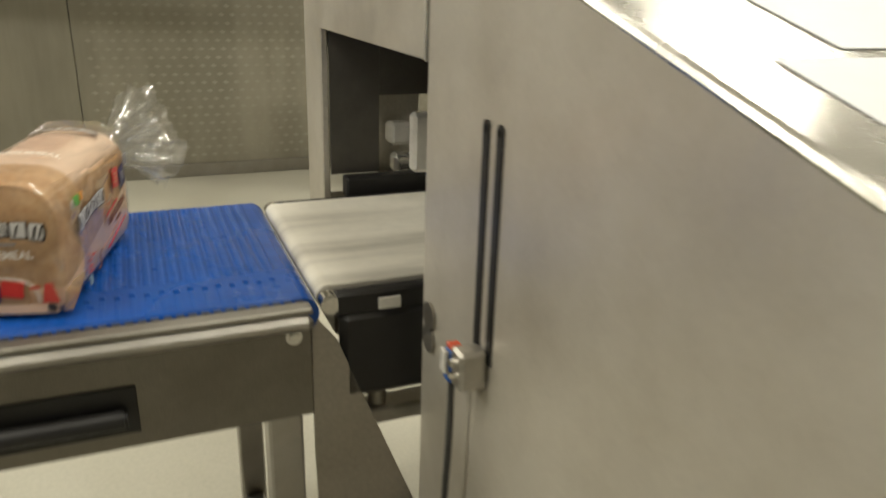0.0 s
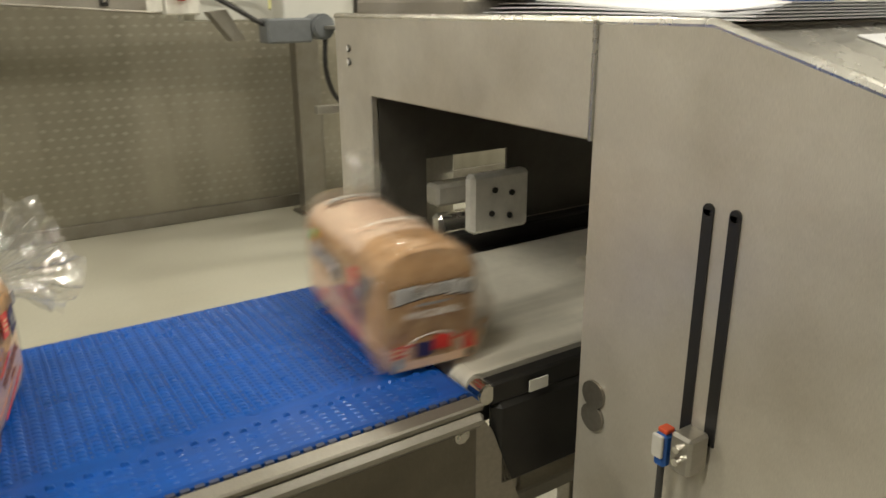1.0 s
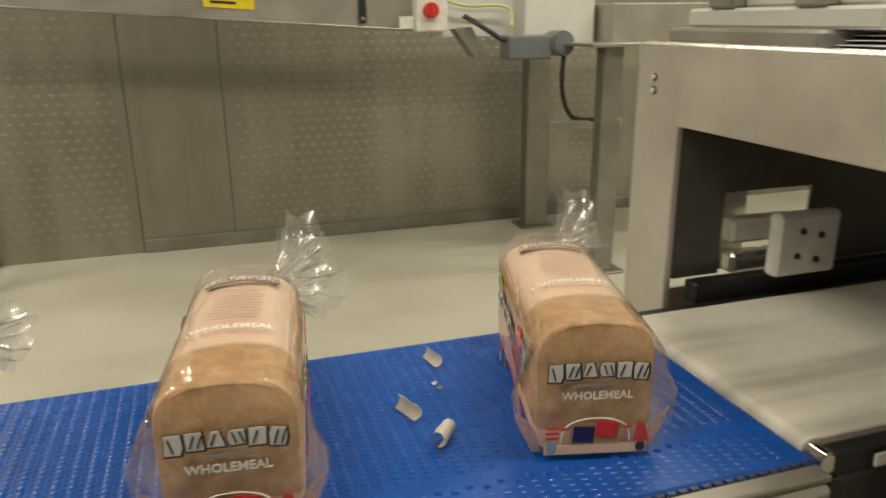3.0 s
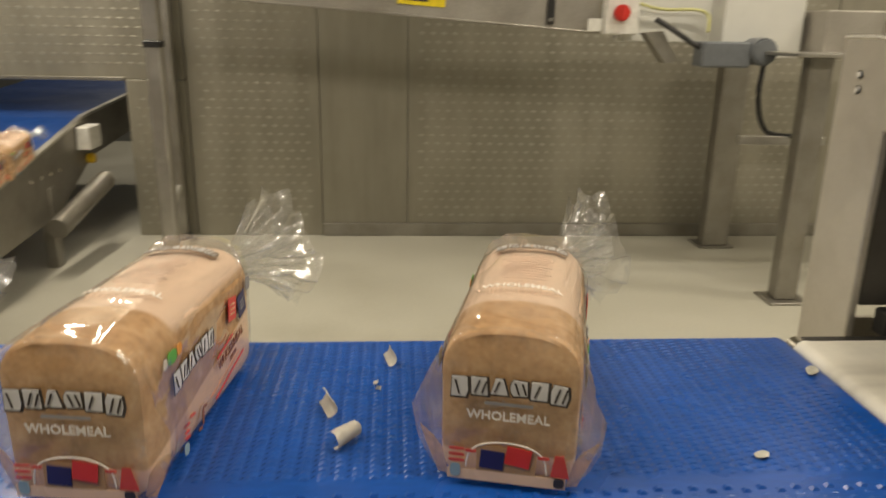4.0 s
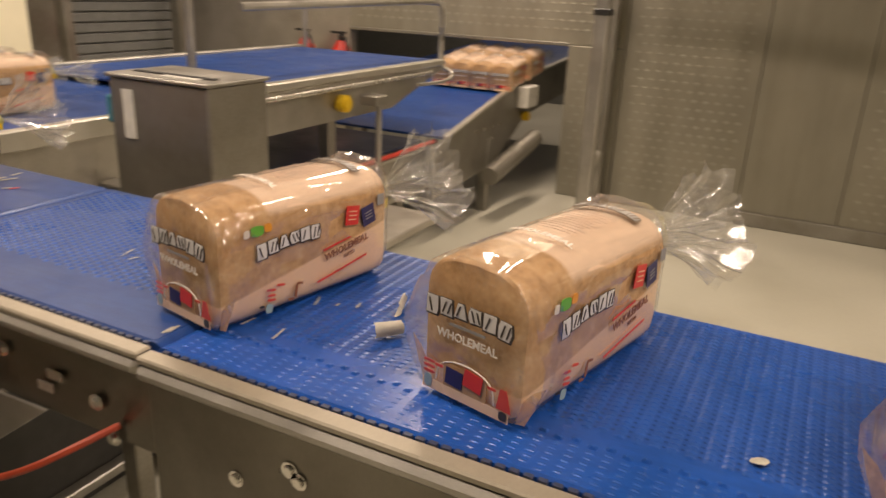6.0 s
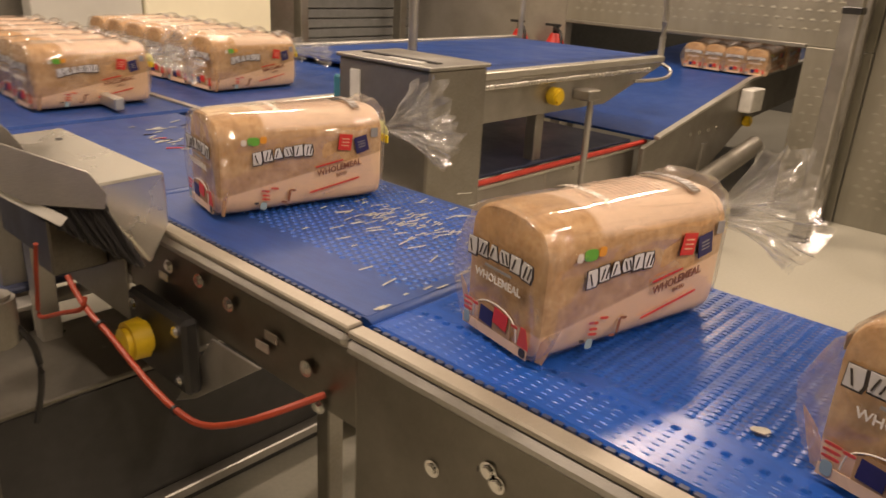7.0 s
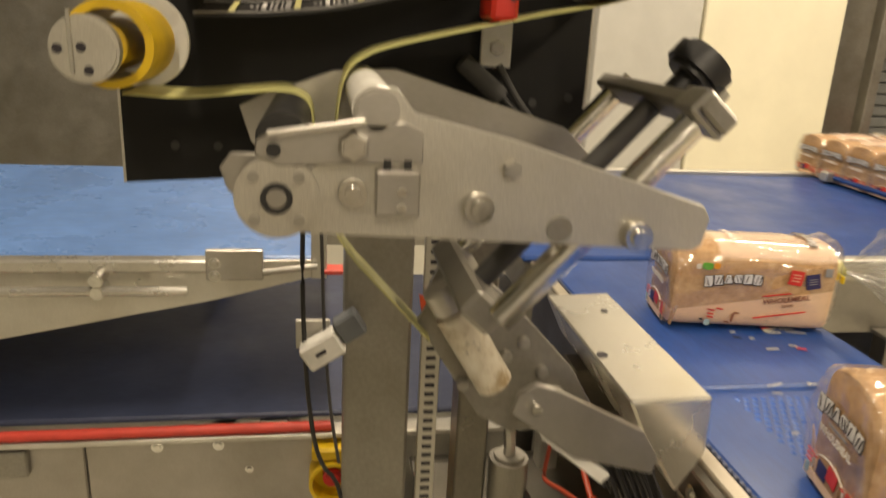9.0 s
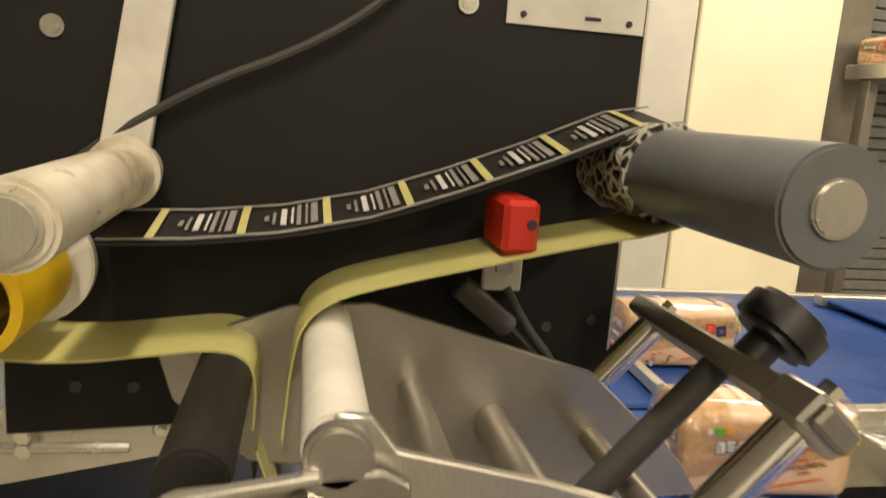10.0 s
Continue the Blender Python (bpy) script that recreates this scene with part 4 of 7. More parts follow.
part("leg", box(B(), (-1.20, 0.13, 0.03), (-1.16, 0.17, 0.68), 0.003), STEEL_DARK, line2)
part("foot", rod(B(), (-1.18, 0.15, 0), (-1.18, 0.15, 0.032), 0.035, 16), RUBBER, line2)
part("corner_plate", plate(B(), [(-1.09, 0.518), (-0.975, 0.668), (-0.862, 0.671), (-1.03, 0.550)], 0.004, lambda u, v, w: (u, -0.2185 + w, v)), STEEL, line2, "bright folded corner plate")
for x, z in ((-0.771, 0.711), (-0.669 - 0.08, 0.672), (-1.056, 0.676), (-0.93, 0.735), (-1.0, 0.745), (-1.08, 0.74)):
    bolt(line2, (x, -0.216, z), (0, -1, 0), 0.007, 0.006)
for x, z in ((-0.86, 0.705), (-0.84, 0.725), (-1.10, 0.72)):
    part("bright_scuff", box(B(), (x - 0.012, -0.2172, z - 0.007), (x + 0.014, -0.2158, z + 0.005), 0), STEEL_BRIGHT, line2, "bright worn patch on the frame")
part("gear_housing", box(B(), (-1.16, -0.245, 0.575), (-1.00, -0.2195, 0.690), 0.006), BLACK, line2, "dark bearing plate")
for x, z in ((-1.14, 0.67), (-1.02, 0.67), (-1.02, 0.595), (-1.14, 0.595)):
    bolt(line2, (x, -0.245, z), (0, -1, 0), 0.006, 0.005)

line3 = thing("belt_conveyor", (-1.5, 0, 0), "short stainless steel conveyor with a smooth worn blue belt", "conveyor", "belt conveyors")
belt_bed(line3, -1.775, -1.226, -0.203, 0.180, ZB, BELT_WORN)
side_frame(line3, -1.78, -1.222, -0.212, 0.60, ZB - 0.022, -1, STEEL_SHADED)
side_frame(line3, -1.78, -1.222, 0.186, 0.60, ZB - 0.022, 1, STEEL_DARK)
part("bed", box(B(), (-1.775, -0.205, 0.67), (-1.228, 0.182, 0.745), 0.004), STEEL_DARK, line3)
leg_pair(line3, -1.68, -0.19, 0.17, 0.62)

# cross conveyor that carries the packs away, three wide belts
cross = thing("wide_conveyor", (-2.2, 0.4, 0), "wide blue cross conveyor carrying packs of loaves", "conveyor", "wide conveyors")
part("belt", box(B(), (-2.70, -0.24, ZB - 0.014), (-1.80, 0.236, ZB), 0.006), BELT_WORN, cross, "worn blue belt")
part("belt", box(B(), (-2.70, 0.256, ZB - 0.014), (-1.80, 1.75, ZB), 0.006), BELT_WORN, cross, "worn blue belt")
part("divider", box(B(), (-2.70, 0.238, ZB - 0.02), (-1.70, 0.254, ZB + 0.003), 0.001), ALU, cross)
part("edge_rail", box(B(), (-1.798, 0.256, ZB - 0.045), (-1.765, 1.0, ZB + 0.004), 0.003), ALU, cross)
part("side_plate", box(B(), (-1.796, 0.26, 0.62), (-1.790, 1.0, ZB - 0.045), 0.002), STEEL, cross)
part("bed", box(B(), (-2.69, -0.23, 0.70), (-1.81, 1.74, ZB - 0.016), 0.004), STEEL_DARK, cross)
part("edge_rail", box(B(), (-2.74, -0.24, ZB - 0.045), (-2.705, 1.75, ZB + 0.012), 0.003), ALU, cross)
for x in (-2.66, -1.84):
    for y in (-0.20, 0.7, 1.7):
        part("leg", box(B(), (x - 0.025, y - 0.025, 0), (x + 0.025, y + 0.025, 0.70), 0.003), STEEL, cross)
guide = thing("guide_bar", (-2.2, 0.08, ZB), "flat aluminium guide bar lying over the cross belt", "guide bar")
bar = B()
box(bar, (-0.44, -0.011, 0.006), (0.44, 0.011, 0.034), 0.003)
bmesh.ops.transform(bar, matrix=pose(-2.27, 0.10, ZB, 0, 0, -3.5), verts=bar.verts[:])
part("bar", bar, ALU, guide)
part("pin", rod(B(), (-2.64, 0.125, ZB), (-2.64, 0.125, ZB + 0.01), 0.006), STEEL, guide)
part("pin", rod(B(), (-1.90, 0.082, ZB), (-1.90, 0.082, ZB + 0.01), 0.006), STEEL, guide)

wide = thing("wide_conveyor", (-2.2, -1.4, 0), "wide blue belt on an aluminium frame with a polished rail", "conveyor", "wide conveyors")
part("belt", box(B(), (-2.66, -2.6, ZB - 0.014), (-1.80, -0.652, ZB), 0.004), BELT_SHEEN, wide, "worn blue belt, paled by reflected light in its colour")
prof = [(-2.6, 0.60), (-1.30, 0.63), (-0.86, 0.715), (-0.66, 0.765), (-0.66, 0.797), (-2.6, 0.797)]
part("side_plate", plate(B(), prof, 0.006, lambda u, v, w: (-1.79 + w, u, v)), ALU, wide, "tapered aluminium side plate")
part("edge_rail", box(B(), (-1.80, -2.6, 0.778), (-1.765, -0.86, 0.803), 0.004), STEEL_BRIGHT, wide)
part("round_rail", rod(B(), (-1.745, -2.6, 0.750), (-1.745, -0.90, 0.750), 0.009, 16, None, 0.002), STEEL_BRIGHT, wide)
for y in (-1.06, -1.75):
    part("rail_clamp", rod(B(), (-1.785, y, 0.772), (-1.735, y, 0.772), 0.013, 12, None, 0.002), CHROME, wide)
    part("rail_clamp", rod(B(), (-1.785, y, 0.748), (-1.735, y, 0.748), 0.013, 12, None, 0.002), CHROME, wide)
part("end_bracket", box(B(), (-1.770, -0.868, 0.765), (-1.758, -0.762, 0.826), 0.002), STEEL, wide)
part("end_hook", rod(B(), (-1.755, -0.762, 0.783), (-1.755, -0.66, 0.795), 0.006), STEEL, wide)
bolt(wide, (-1.758, -0.852, 0.80), (1, 0, 0), 0.008, 0.012)
bolt(wide, (-1.758, -0.852, 0.775), (1, 0, 0), 0.008, 0.012)
part("end_upright", box(B(), (-1.777, -0.672, 0.765), (-1.767, -0.642, 0.957), 0.002), ALU, wide, "slim upright with a printed white label")
part("label", box(B(), (-1.767, -0.667, 0.86), (-1.7655, -0.648, 0.955), 0), WHITE_PLASTIC, wide)
for k in range(6):
    part("print_bar", box(B(), (-1.7655, -0.664, 0.872 + 0.013 * k), (-1.7648, -0.651, 0.879 + 0.013 * k), 0), GREY_INK, wide)
part("nose_roller", rod(B(), (-2.64, -0.66, 0.782), (-1.80, -0.66, 0.782), 0.016, 16), STEEL_BRIGHT, wide)
part("red_strip", box(B(), (-1.80, -0.650, 0.775), (-1.76, -0.610, 0.784), 0.002), REDRAIL, wide, "short red wear strip")
for y in (-2.4, -0.95):
    part("leg", box(B(), (-2.62, y - 0.03, 0), (-2.56, y + 0.03, 0.64), 0.003), STEEL, wide)
    part("cross_bar", box(B(), (-2.56, y - 0.02, 0.70), (-1.80, y + 0.02, 0.74), 0.003), STEEL, wide)

# low return conveyor under it, rising towards the opening in the wall
low = thing("return_conveyor", (-2.2, 0.5, 0), "low conveyor with a navy belt and a red wear strip", "conveyor", "wide conveyors")
part("belt", box(B(), (-2.66, -2.6, 0.446), (-1.79, 2.40, 0.460), 0.004), BELT_DARK, low, "dusty navy belt")
part("wear_strip", rod(B(), (-1.745, -2.6, 0.452), (-1.745, -0.63, 0.452), 0.011, 12), REDRAIL, low, "red plastic wear strip")
part("wear_strip", rod(B(), (-1.745, 0.95, 0.452), (-1.745, 2.45, 0.452), 0.011, 12), REDRAIL, low, "red plastic wear strip")
part("edge_rail", box(B(), (-1.79, -2.6, 0.428), (-1.735, 2.40, 0.440), 0.002), ALU, low)
for a, b in ((-2.6, -1.12), (-1.117, -0.62), (0.9, 1.7), (1.703, 2.4)):
    part("side_panel", box(B(), (-1.775, a, 0.22), (-1.765, b, 0.427), 0.003), STEEL_SHEET, low, "bolted steel side panel")
for y in (-1.45, -1.30, -0.98, -0.86, 1.2, 1.9):
    bolt(low, (-1.765, y, 0.405), (1, 0, 0), 0.008, 0.006)
bolt(low, (-1.765, -0.80, 0.345), (1, 0, 0), 0.006, 0.006)
part("lug", box(B(), (-1.765, -1.30, 0.36), (-1.745, -1.22, 0.415), 0.003), STEEL_DARK, low)
part("tray", box(B(), (-1.76, 0.78, 0.30), (-1.35, 1.75, 0.33), 0.004), STEEL_SHEET, low, "flat sheet tray beside the low belt")
for y in (-2.2, -0.75, 1.0, 2.2):
    for x in (-2.6, -1.82):
        part("leg", box(B(), (x - 0.03, y - 0.03, 0), (x + 0.03, y + 0.03, 0.44), 0.003), STEEL_DARK, low)
rise = thing("incline_conveyor", (-2.1, 3.2, 0), "inclined blue belt coming through the wall opening", "conveyor", "wide conveyors")
sl = lambda u, v, w: (-2.55 + w, u, v)
part("belt", plate(B(), [(2.42, 0.470), (2.42, 0.482), (3.40, 0.675), (5.2, 0.80), (5.2, 0.785), (3.40, 0.66)], 0.86, sl), BELT_WORN, rise, "worn blue belt")
part("side_plate", plate(B(), [(2.30, 0.20), (2.30, 0.450), (2.42, 0.475), (3.40, 0.672), (5.2, 0.80), (5.2, 0.60), (3.46, 0.46), (3.0, 0.25)], 0.02, lambda u, v, w: (-1.69 + w, u, v)), STEEL_DARK, rise, "dull steel side plate")
part("edge_rail", plate(B(), [(2.42, 0.478), (2.42, 0.490), (3.40, 0.690), (5.2, 0.815), (5.2, 0.80), (3.40, 0.675)], 0.03, lambda u, v, w: (-1.69 + w, u, v)), ALU, rise)
part("knob", rod(B(), (-1.67, 3.40, 0.46), (-1.63, 3.40, 0.46), 0.028, 16, None, 0.006), YELLOW, rise, "yellow knob")
part("white_box", box(B(), (-1.67, 3.28, 0.52), (-1.60, 3.44, 0.64), 0.006), WHITE_PLASTIC, rise)
part("leg", box(B(), (-1.72, 2.9, 0), (-1.66, 2.96, 0.40), 0.004), STEEL_DARK, rise)
part("leg", box(B(), (-2.52, 2.9, 0), (-2.46, 2.96, 0.50), 0.004), STEEL_DARK, rise)
for y in (2.75, 2.85, 2.95, 3.05):
    bolt(rise, (-1.669, y, 0.46), (1, 0, 0), 0.007, 0.005)
part("chute", rod(B(), (-1.55, 3.30, 0.36), (-1.58, 2.75, 0.24), 0.05, 12), STEEL_DARK, rise, "round dull steel chute below the belt")

# upper lane on the far side: flat belt with a guard rail
upper = thing("upper_conveyor", (-2.1, 1.8, 0), "upper blue belt conveyor with a steel guard rail", "conveyor", "wide conveyors")
part("belt", box(B(), (-2.58, 1.02, 0.815), (-1.78, 2.50, 0.829), 0.005), BELT_WORN, upper, "worn blue belt")
part("side_plate", plate(B(), [(1.0, 0.66), (2.05, 0.66), (2.50, 0.79), (2.50, 0.812), (1.0, 0.812)], 0.006, lambda u, v, w: (-1.755 + w, u, v)), STEEL, upper)
part("edge_rail", box(B(), (-1.78, 1.0, 0.806), (-1.735, 2.50, 0.833), 0.004), ALU, upper)
part("round_rail", rod(B(), (-1.725, 1.02, 0.785), (-1.725, 2.35, 0.785), 0.009), STEEL_BRIGHT, upper)
part("edge_rail", box(B(), (-2.62, 1.0, 0.806), (-2.58, 2.52, 0.840), 0.004), ALU, upper)
part("knob", rod(B(), (-1.748, 1.649, 0.726), (-1.70, 1.649, 0.726), 0.033, 18, None, 0.008), YELLOW, upper, "yellow knob")
part("knob", rod(B(), (-1.748, 1.06, 0.726), (-1.70, 1.06, 0.726), 0.033, 18, None, 0.008), YELLOW, upper, "yellow knob")
part("clamp", box(B(), (-1.75, 1.80, 0.70), (-1.67, 1.88, 0.74), 0.005), STEEL, upper)
part("stand", rod(B(), (-1.69, 1.845, 0.33), (-1.69, 1.845, 0.72), 0.013), STEEL, upper)
part("stand_foot", box(B(), (-1.74, 1.80, 0.31), (-1.64, 1.90, 0.345), 0.004), STEEL_DARK, upper)
part("guard_rail", tube(B(), [(-1.76, 2.50, 0.82), (-1.76, 2.50, 1.07), (-1.78, 2.48, 1.09), (-1.80, 2.40, 1.09), (-1.85, 1.25, 1.07)], 0.014), STEEL, upper)
part("guard_post", rod(B(), (-2.55, 2.50, 0.5), (-2.55, 2.50, 1.09), 0.014), STEEL, upper)
part("guard_rail", rod(B(), (-2.55, 2.50, 1.085), (-1.78, 2.50, 1.085), 0.014), STEEL, upper)
part("hoop", tube(B(), [(-1.75, 2.50, 0.80), (-1.70, 2.52, 0.77), (-1.69, 2.45, 0.74), (-1.71, 2.2, 0.745)], 0.008), STEEL, upper)
part("tall_rod", rod(B(), (-2.05, 1.22, 0.60), (-2.05, 1.22, 2.2), 0.016), STEEL, upper)
part("leg", box(B(), (-2.60, 1.05, 0), (-2.55, 1.10, 0.81), 0.003), STEEL, upper)
part("leg", box(B(), (-2.60, 2.40, 0), (-2.55, 2.45, 0.81), 0.003), STEEL, upper)
part("leg", box(B(), (-1.83, 1.02, 0), (-1.78, 1.07, 0.81), 0.003), STEEL, upper)

# grey steel control box on the far side of the belts
cab = thing("control_box", (-1.28, 0.45, 0), "grey steel control box on a leg behind the belt", "control box")
part("shell", box(B(), (-1.425, 0.372, 0.56), (-1.155, 0.545, 0.962), 0.004), STEEL_DARK, cab)
part("lid", box(B(), (-1.43, 0.367, 0.962), (-1.150, 0.55, 0.970), 0.002), STEEL, cab)
part("lid_slot", box(B(), (-1.40, 0.415, 0.970), (-1.18, 0.432, 0.9725), 0), BLACK, cab)
part("label_plate", box(B(), (-1.30, 0.39, 0.970), (-1.20, 0.408, 0.9725), 0), WHITE_PLASTIC, cab)
part("label_plate", box(B(), (-1.385, 0.369, 0.84), (-1.355, 0.3715, 0.94), 0), WHITE_PLASTIC, cab)
part("socket", box(B(), (-1.30, 0.345, 0.66), (-1.21, 0.372, 0.71), 0.004), WHITE_PLASTIC, cab)
part("leg", box(B(), (-1.33, 0.43, 0), (-1.25, 0.50, 0.56), 0.004), STEEL_DARK, cab)
sensor = thing("photo_sensor", (-1.70, 0.62, 0.62), "teal photo sensor on a small steel bracket", "sensor")
part("body", box(B(), (-1.725, 0.60, 0.80), (-1.675, 0.665, 0.87), 0.005), TEAL, sensor)
part("stem", rod(B(), (-1.70, 0.63, 0.62), (-1.70, 0.63, 0.80), 0.008), STEEL, sensor)
part("bracket", box(B(), (-1.79, 0.60, 0.62), (-1.66, 0.66, 0.632), 0.002), STEEL, sensor)

# fire extinguishers by the far wall
for x in (-2.92, -3.20):
    ext = thing("fire_extinguisher", (x, 3.36, 0), "red fire extinguisher with a black hose on a stand", "extinguisher", "fire extinguishers")
    bm = rod(B(), (x, 3.36, 0.36), (x, 3.36, 0.74), 0.075, 24, None, 0.02)
    rod(bm, (x, 3.36, 0.74), (x, 3.36, 0.80), 0.06, 24, 0.03)
    part("cylinder", bm, RED, ext)
    part("valve", rod(B(), (x, 3.36, 0.80), (x, 3.36, 0.84), 0.02), BLACK, ext)
    part("lever", box(B(), (x - 0.08, 3.35, 0.84), (x + 0.03, 3.37, 0.855), 0.003), BLACK, ext)
    part("hose", tube(B(), [(x, 3.34, 0.83), (x + 0.08, 3.30, 0.82), (x + 0.10, 3.29, 0.7), (x + 0.085, 3.30, 0.5)], 0.010), BLACK, ext)
    part("stand", box(B(), (x - 0.1, 3.26, 0), (x + 0.1, 3.46, 0.36), 0.006), STEEL_DARK, ext)
# ---- inspection machine with its white weigh belt ----
FX = 0.607
mach = thing("inspection_machine", (0.95, -0.1, 0), "brushed stainless steel inspection machine with a tunnel over a white belt", "machine")
slope = [(-0.365, 1.174), (-1.25, 0.905)]
skin = lambda u, v, w: (FX + w, u, v)
part("front_sheet", plate(B(), [(-0.236, 0.02), (-0.236, 1.174), (-0.365, 1.174), (-1.25, 0.905), (-1.25, 0.02)], 0.012, skin), MACHINE_SHEET, mach, "brushed sheet with a sloping top edge")
part("front_sheet", plate(B(), [(0.352, 0.58), (0.352, 1.174), (-0.232, 1.174), (-0.232, 1.058), (0.238, 1.058), (0.238, 0.58)], 0.012, skin, 0.002), MACHINE_SHEET, mach)
for z in (1.105, 1.125):
    part("stud", rod(B(), (FX, 0.303, z), (FX - 0.004, 0.303, z), 0.006, 12, None, 0.002), WHITE_PLASTIC, mach)
part("seam_weld", rod(B(), (FX - 0.001, -0.234, 1.058), (FX - 0.001, -0.234, 1.174), 0.003, 8), STEEL_BRIGHT, mach)
part("edge_bead", tube(B(), [(FX + 0.004, 0.352, 1.172), (FX + 0.004, -0.36, 1.173), (FX + 0.004, -0.375, 1.171), (FX + 0.004, -1.25, 0.905)], 0.005), STEEL_BRIGHT, mach, "bright rounded sheet edge")
part("top_sheet", box(B(), (FX + 0.01, -0.36, 1.166), (1.45, 0.352, 1.172), 0.001), STEEL_SHEET, mach)
part("slope_sheet", plate(B(), [(-0.365, 1.164), (-0.365, 1.170), (-1.25, 0.901), (-1.25, 0.895)], 0.84, lambda u, v, w: (FX + 0.01 + w, u, v)), STEEL_BRIGHT, mach, "polished sloping top")
part("slope_paper", plate(B(), [(-0.605, 1.0973), (-0.605, 1.0988), (-1.18, 0.9233), (-1.18, 0.9218)], 0.74, lambda u, v, w: (FX + 0.083 + w, u, v)), PAPER, mach, "glossy white sheet taped on the slope")
part("slope_paper", plate(B(), [(-0.400, 1.1598), (-0.400, 1.1613), (-0.590, 1.1033), (-0.590, 1.1018)], 0.50, lambda u, v, w: (FX + 0.155 + w, u, v)), PAPER, mach, "printed white sheet taped on the slope")
for k in range(5):
    part("print_bar", plate(B(), [(-0.415 - 0.012 * k, 1.1582 - 0.00366 * k), (-0.415 - 0.012 * k, 1.1592 - 0.00366 * k), (-0.421 - 0.012 * k, 1.1574 - 0.00366 * k), (-0.421 - 0.012 * k, 1.1564 - 0.00366 * k)], 0.07, lambda u, v, w: (FX + 0.175 + w, u, v), 0), INK, mach)
part("rear_sheet", box(B(), (1.44, -1.25, 0.02), (1.45, 0.352, 0.90), 0.001), STEEL_SHEET, mach)
part("side_sheet", box(B(), (1.0, 0.342, 0.58), (1.45, 0.352, 1.17), 0.001), STEEL_SHEET, mach)
part("side_sheet", box(B(), (FX + 0.01, 0.342, 1.02), (0.998, 0.352, 1.17), 0.001), STEEL_SHEET, mach)
part("side_sheet", box(B(), (FX + 0.01, 0.342, 0.58), (0.998, 0.352, 0.76), 0.001), STEEL_SHEET, mach)
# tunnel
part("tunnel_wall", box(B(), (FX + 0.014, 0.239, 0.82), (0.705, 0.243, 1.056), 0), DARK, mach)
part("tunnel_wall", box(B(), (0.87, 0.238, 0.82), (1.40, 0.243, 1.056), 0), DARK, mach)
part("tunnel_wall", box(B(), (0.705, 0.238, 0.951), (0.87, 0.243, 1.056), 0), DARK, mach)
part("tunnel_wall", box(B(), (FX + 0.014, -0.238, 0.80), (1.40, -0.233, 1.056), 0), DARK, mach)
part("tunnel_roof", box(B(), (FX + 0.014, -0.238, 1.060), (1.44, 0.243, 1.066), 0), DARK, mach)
part("tunnel_sill", box(B(), (FX + 0.03, 0.200, 0.786), (1.40, 0.230, 0.822), 0.003), BLACK, mach)
part("guide_block", box(B(), (0.735, 0.150, 0.836), (0.850, 0.176, 0.933), 0.006), WHITE_PLASTIC, mach, "white plastic block with four screws")
for x, z in ((0.778, 0.906), (0.812, 0.898), (0.772, 0.868), (0.808, 0.860)):
    part("screw", rod(B(), (x, 0.152, z), (x, 0.147, z), 0.005, 10), BLACK, mach)
part("guide_bar", box(B(), (0.729, 0.245, 0.862), (0.86, 0.285, 0.900), 0.006), WHITE_PLASTIC, mach)
part("guide_bar", box(B(), (0.735, 0.245, 0.812), (0.86, 0.275, 0.846), 0.006), STEEL_BRIGHT, mach)
part("back_plate", box(B(), (0.72, 0.30, 0.80), (0.80, 0.306, 0.965), 0.002), ALU, mach)
# two long slots with the sensor bracket
for y in (-0.382, -0.409):
    bm = box(B(), (FX - 0.002, y - 0.0055, 0.80), (FX + 0.002, y + 0.0055, 1.020), 0)
    rod(bm, (FX - 0.002, y, 1.020), (FX + 0.002, y, 1.020), 0.0055, 16)
    part("slot", bm, BLACK, mach, "long dark adjustment slot")
eye = thing("light_barrier", (FX - 0.02, -0.39, 0.78), "small blue and silver sensor on an angled bracket", "sensor")
part("bracket", box(B(), (FX - 0.030, -0.412, 0.775), (FX - 0.003, -0.388, 0.815), 0.003), STEEL, eye)
part("body", box(B(), (FX - 0.030, -0.384, 0.770), (FX - 0.010, -0.370, 0.806), 0.003), BLUE_PLASTIC, eye)
part("face", box(B(), (FX - 0.034, -0.383, 0.782), (FX - 0.030, -0.371, 0.806), 0.001), WHITE_PLASTIC, eye)
part("lamp_cap", box(B(), (FX - 0.028, -0.383, 0.806), (FX - 0.016, -0.372, 0.811), 0.001), ORANGE, eye, "small orange indicator")
part("cable", tube(B(), [(FX - 0.023, -0.376, 0.770), (FX - 0.023, -0.376, 0.70), (FX - 0.025, -0.372, 0.62), (FX - 0.02, -0.36, 0.50), (FX - 0.02, -0.36, 0.30)], 0.0035), RUBBER, eye)
for z in (0.79, 0.803):
    part("bolt", rod(B(), (FX - 0.030, -0.40, z), (FX - 0.036, -0.40, z), 0.004, 6), CHROME, eye)
# Dark oval stain blotch on the sheet, modelled as a thin raised plate.
oval = thing("oval_blotch", (FX - 0.003, -0.262, 0.77), "dark oval stain blotch on the sheet, built as a thin plate", "cover")
bm = rod(B(), (FX - 0.004, -0.262, 0.757), (FX - 0.0005, -0.262, 0.757), 0.016, 20)
rod(bm, (FX - 0.004, -0.262, 0.785), (FX - 0.0005, -0.262, 0.785), 0.016, 20)
part("plate", bm, STEEL_DARK, oval)

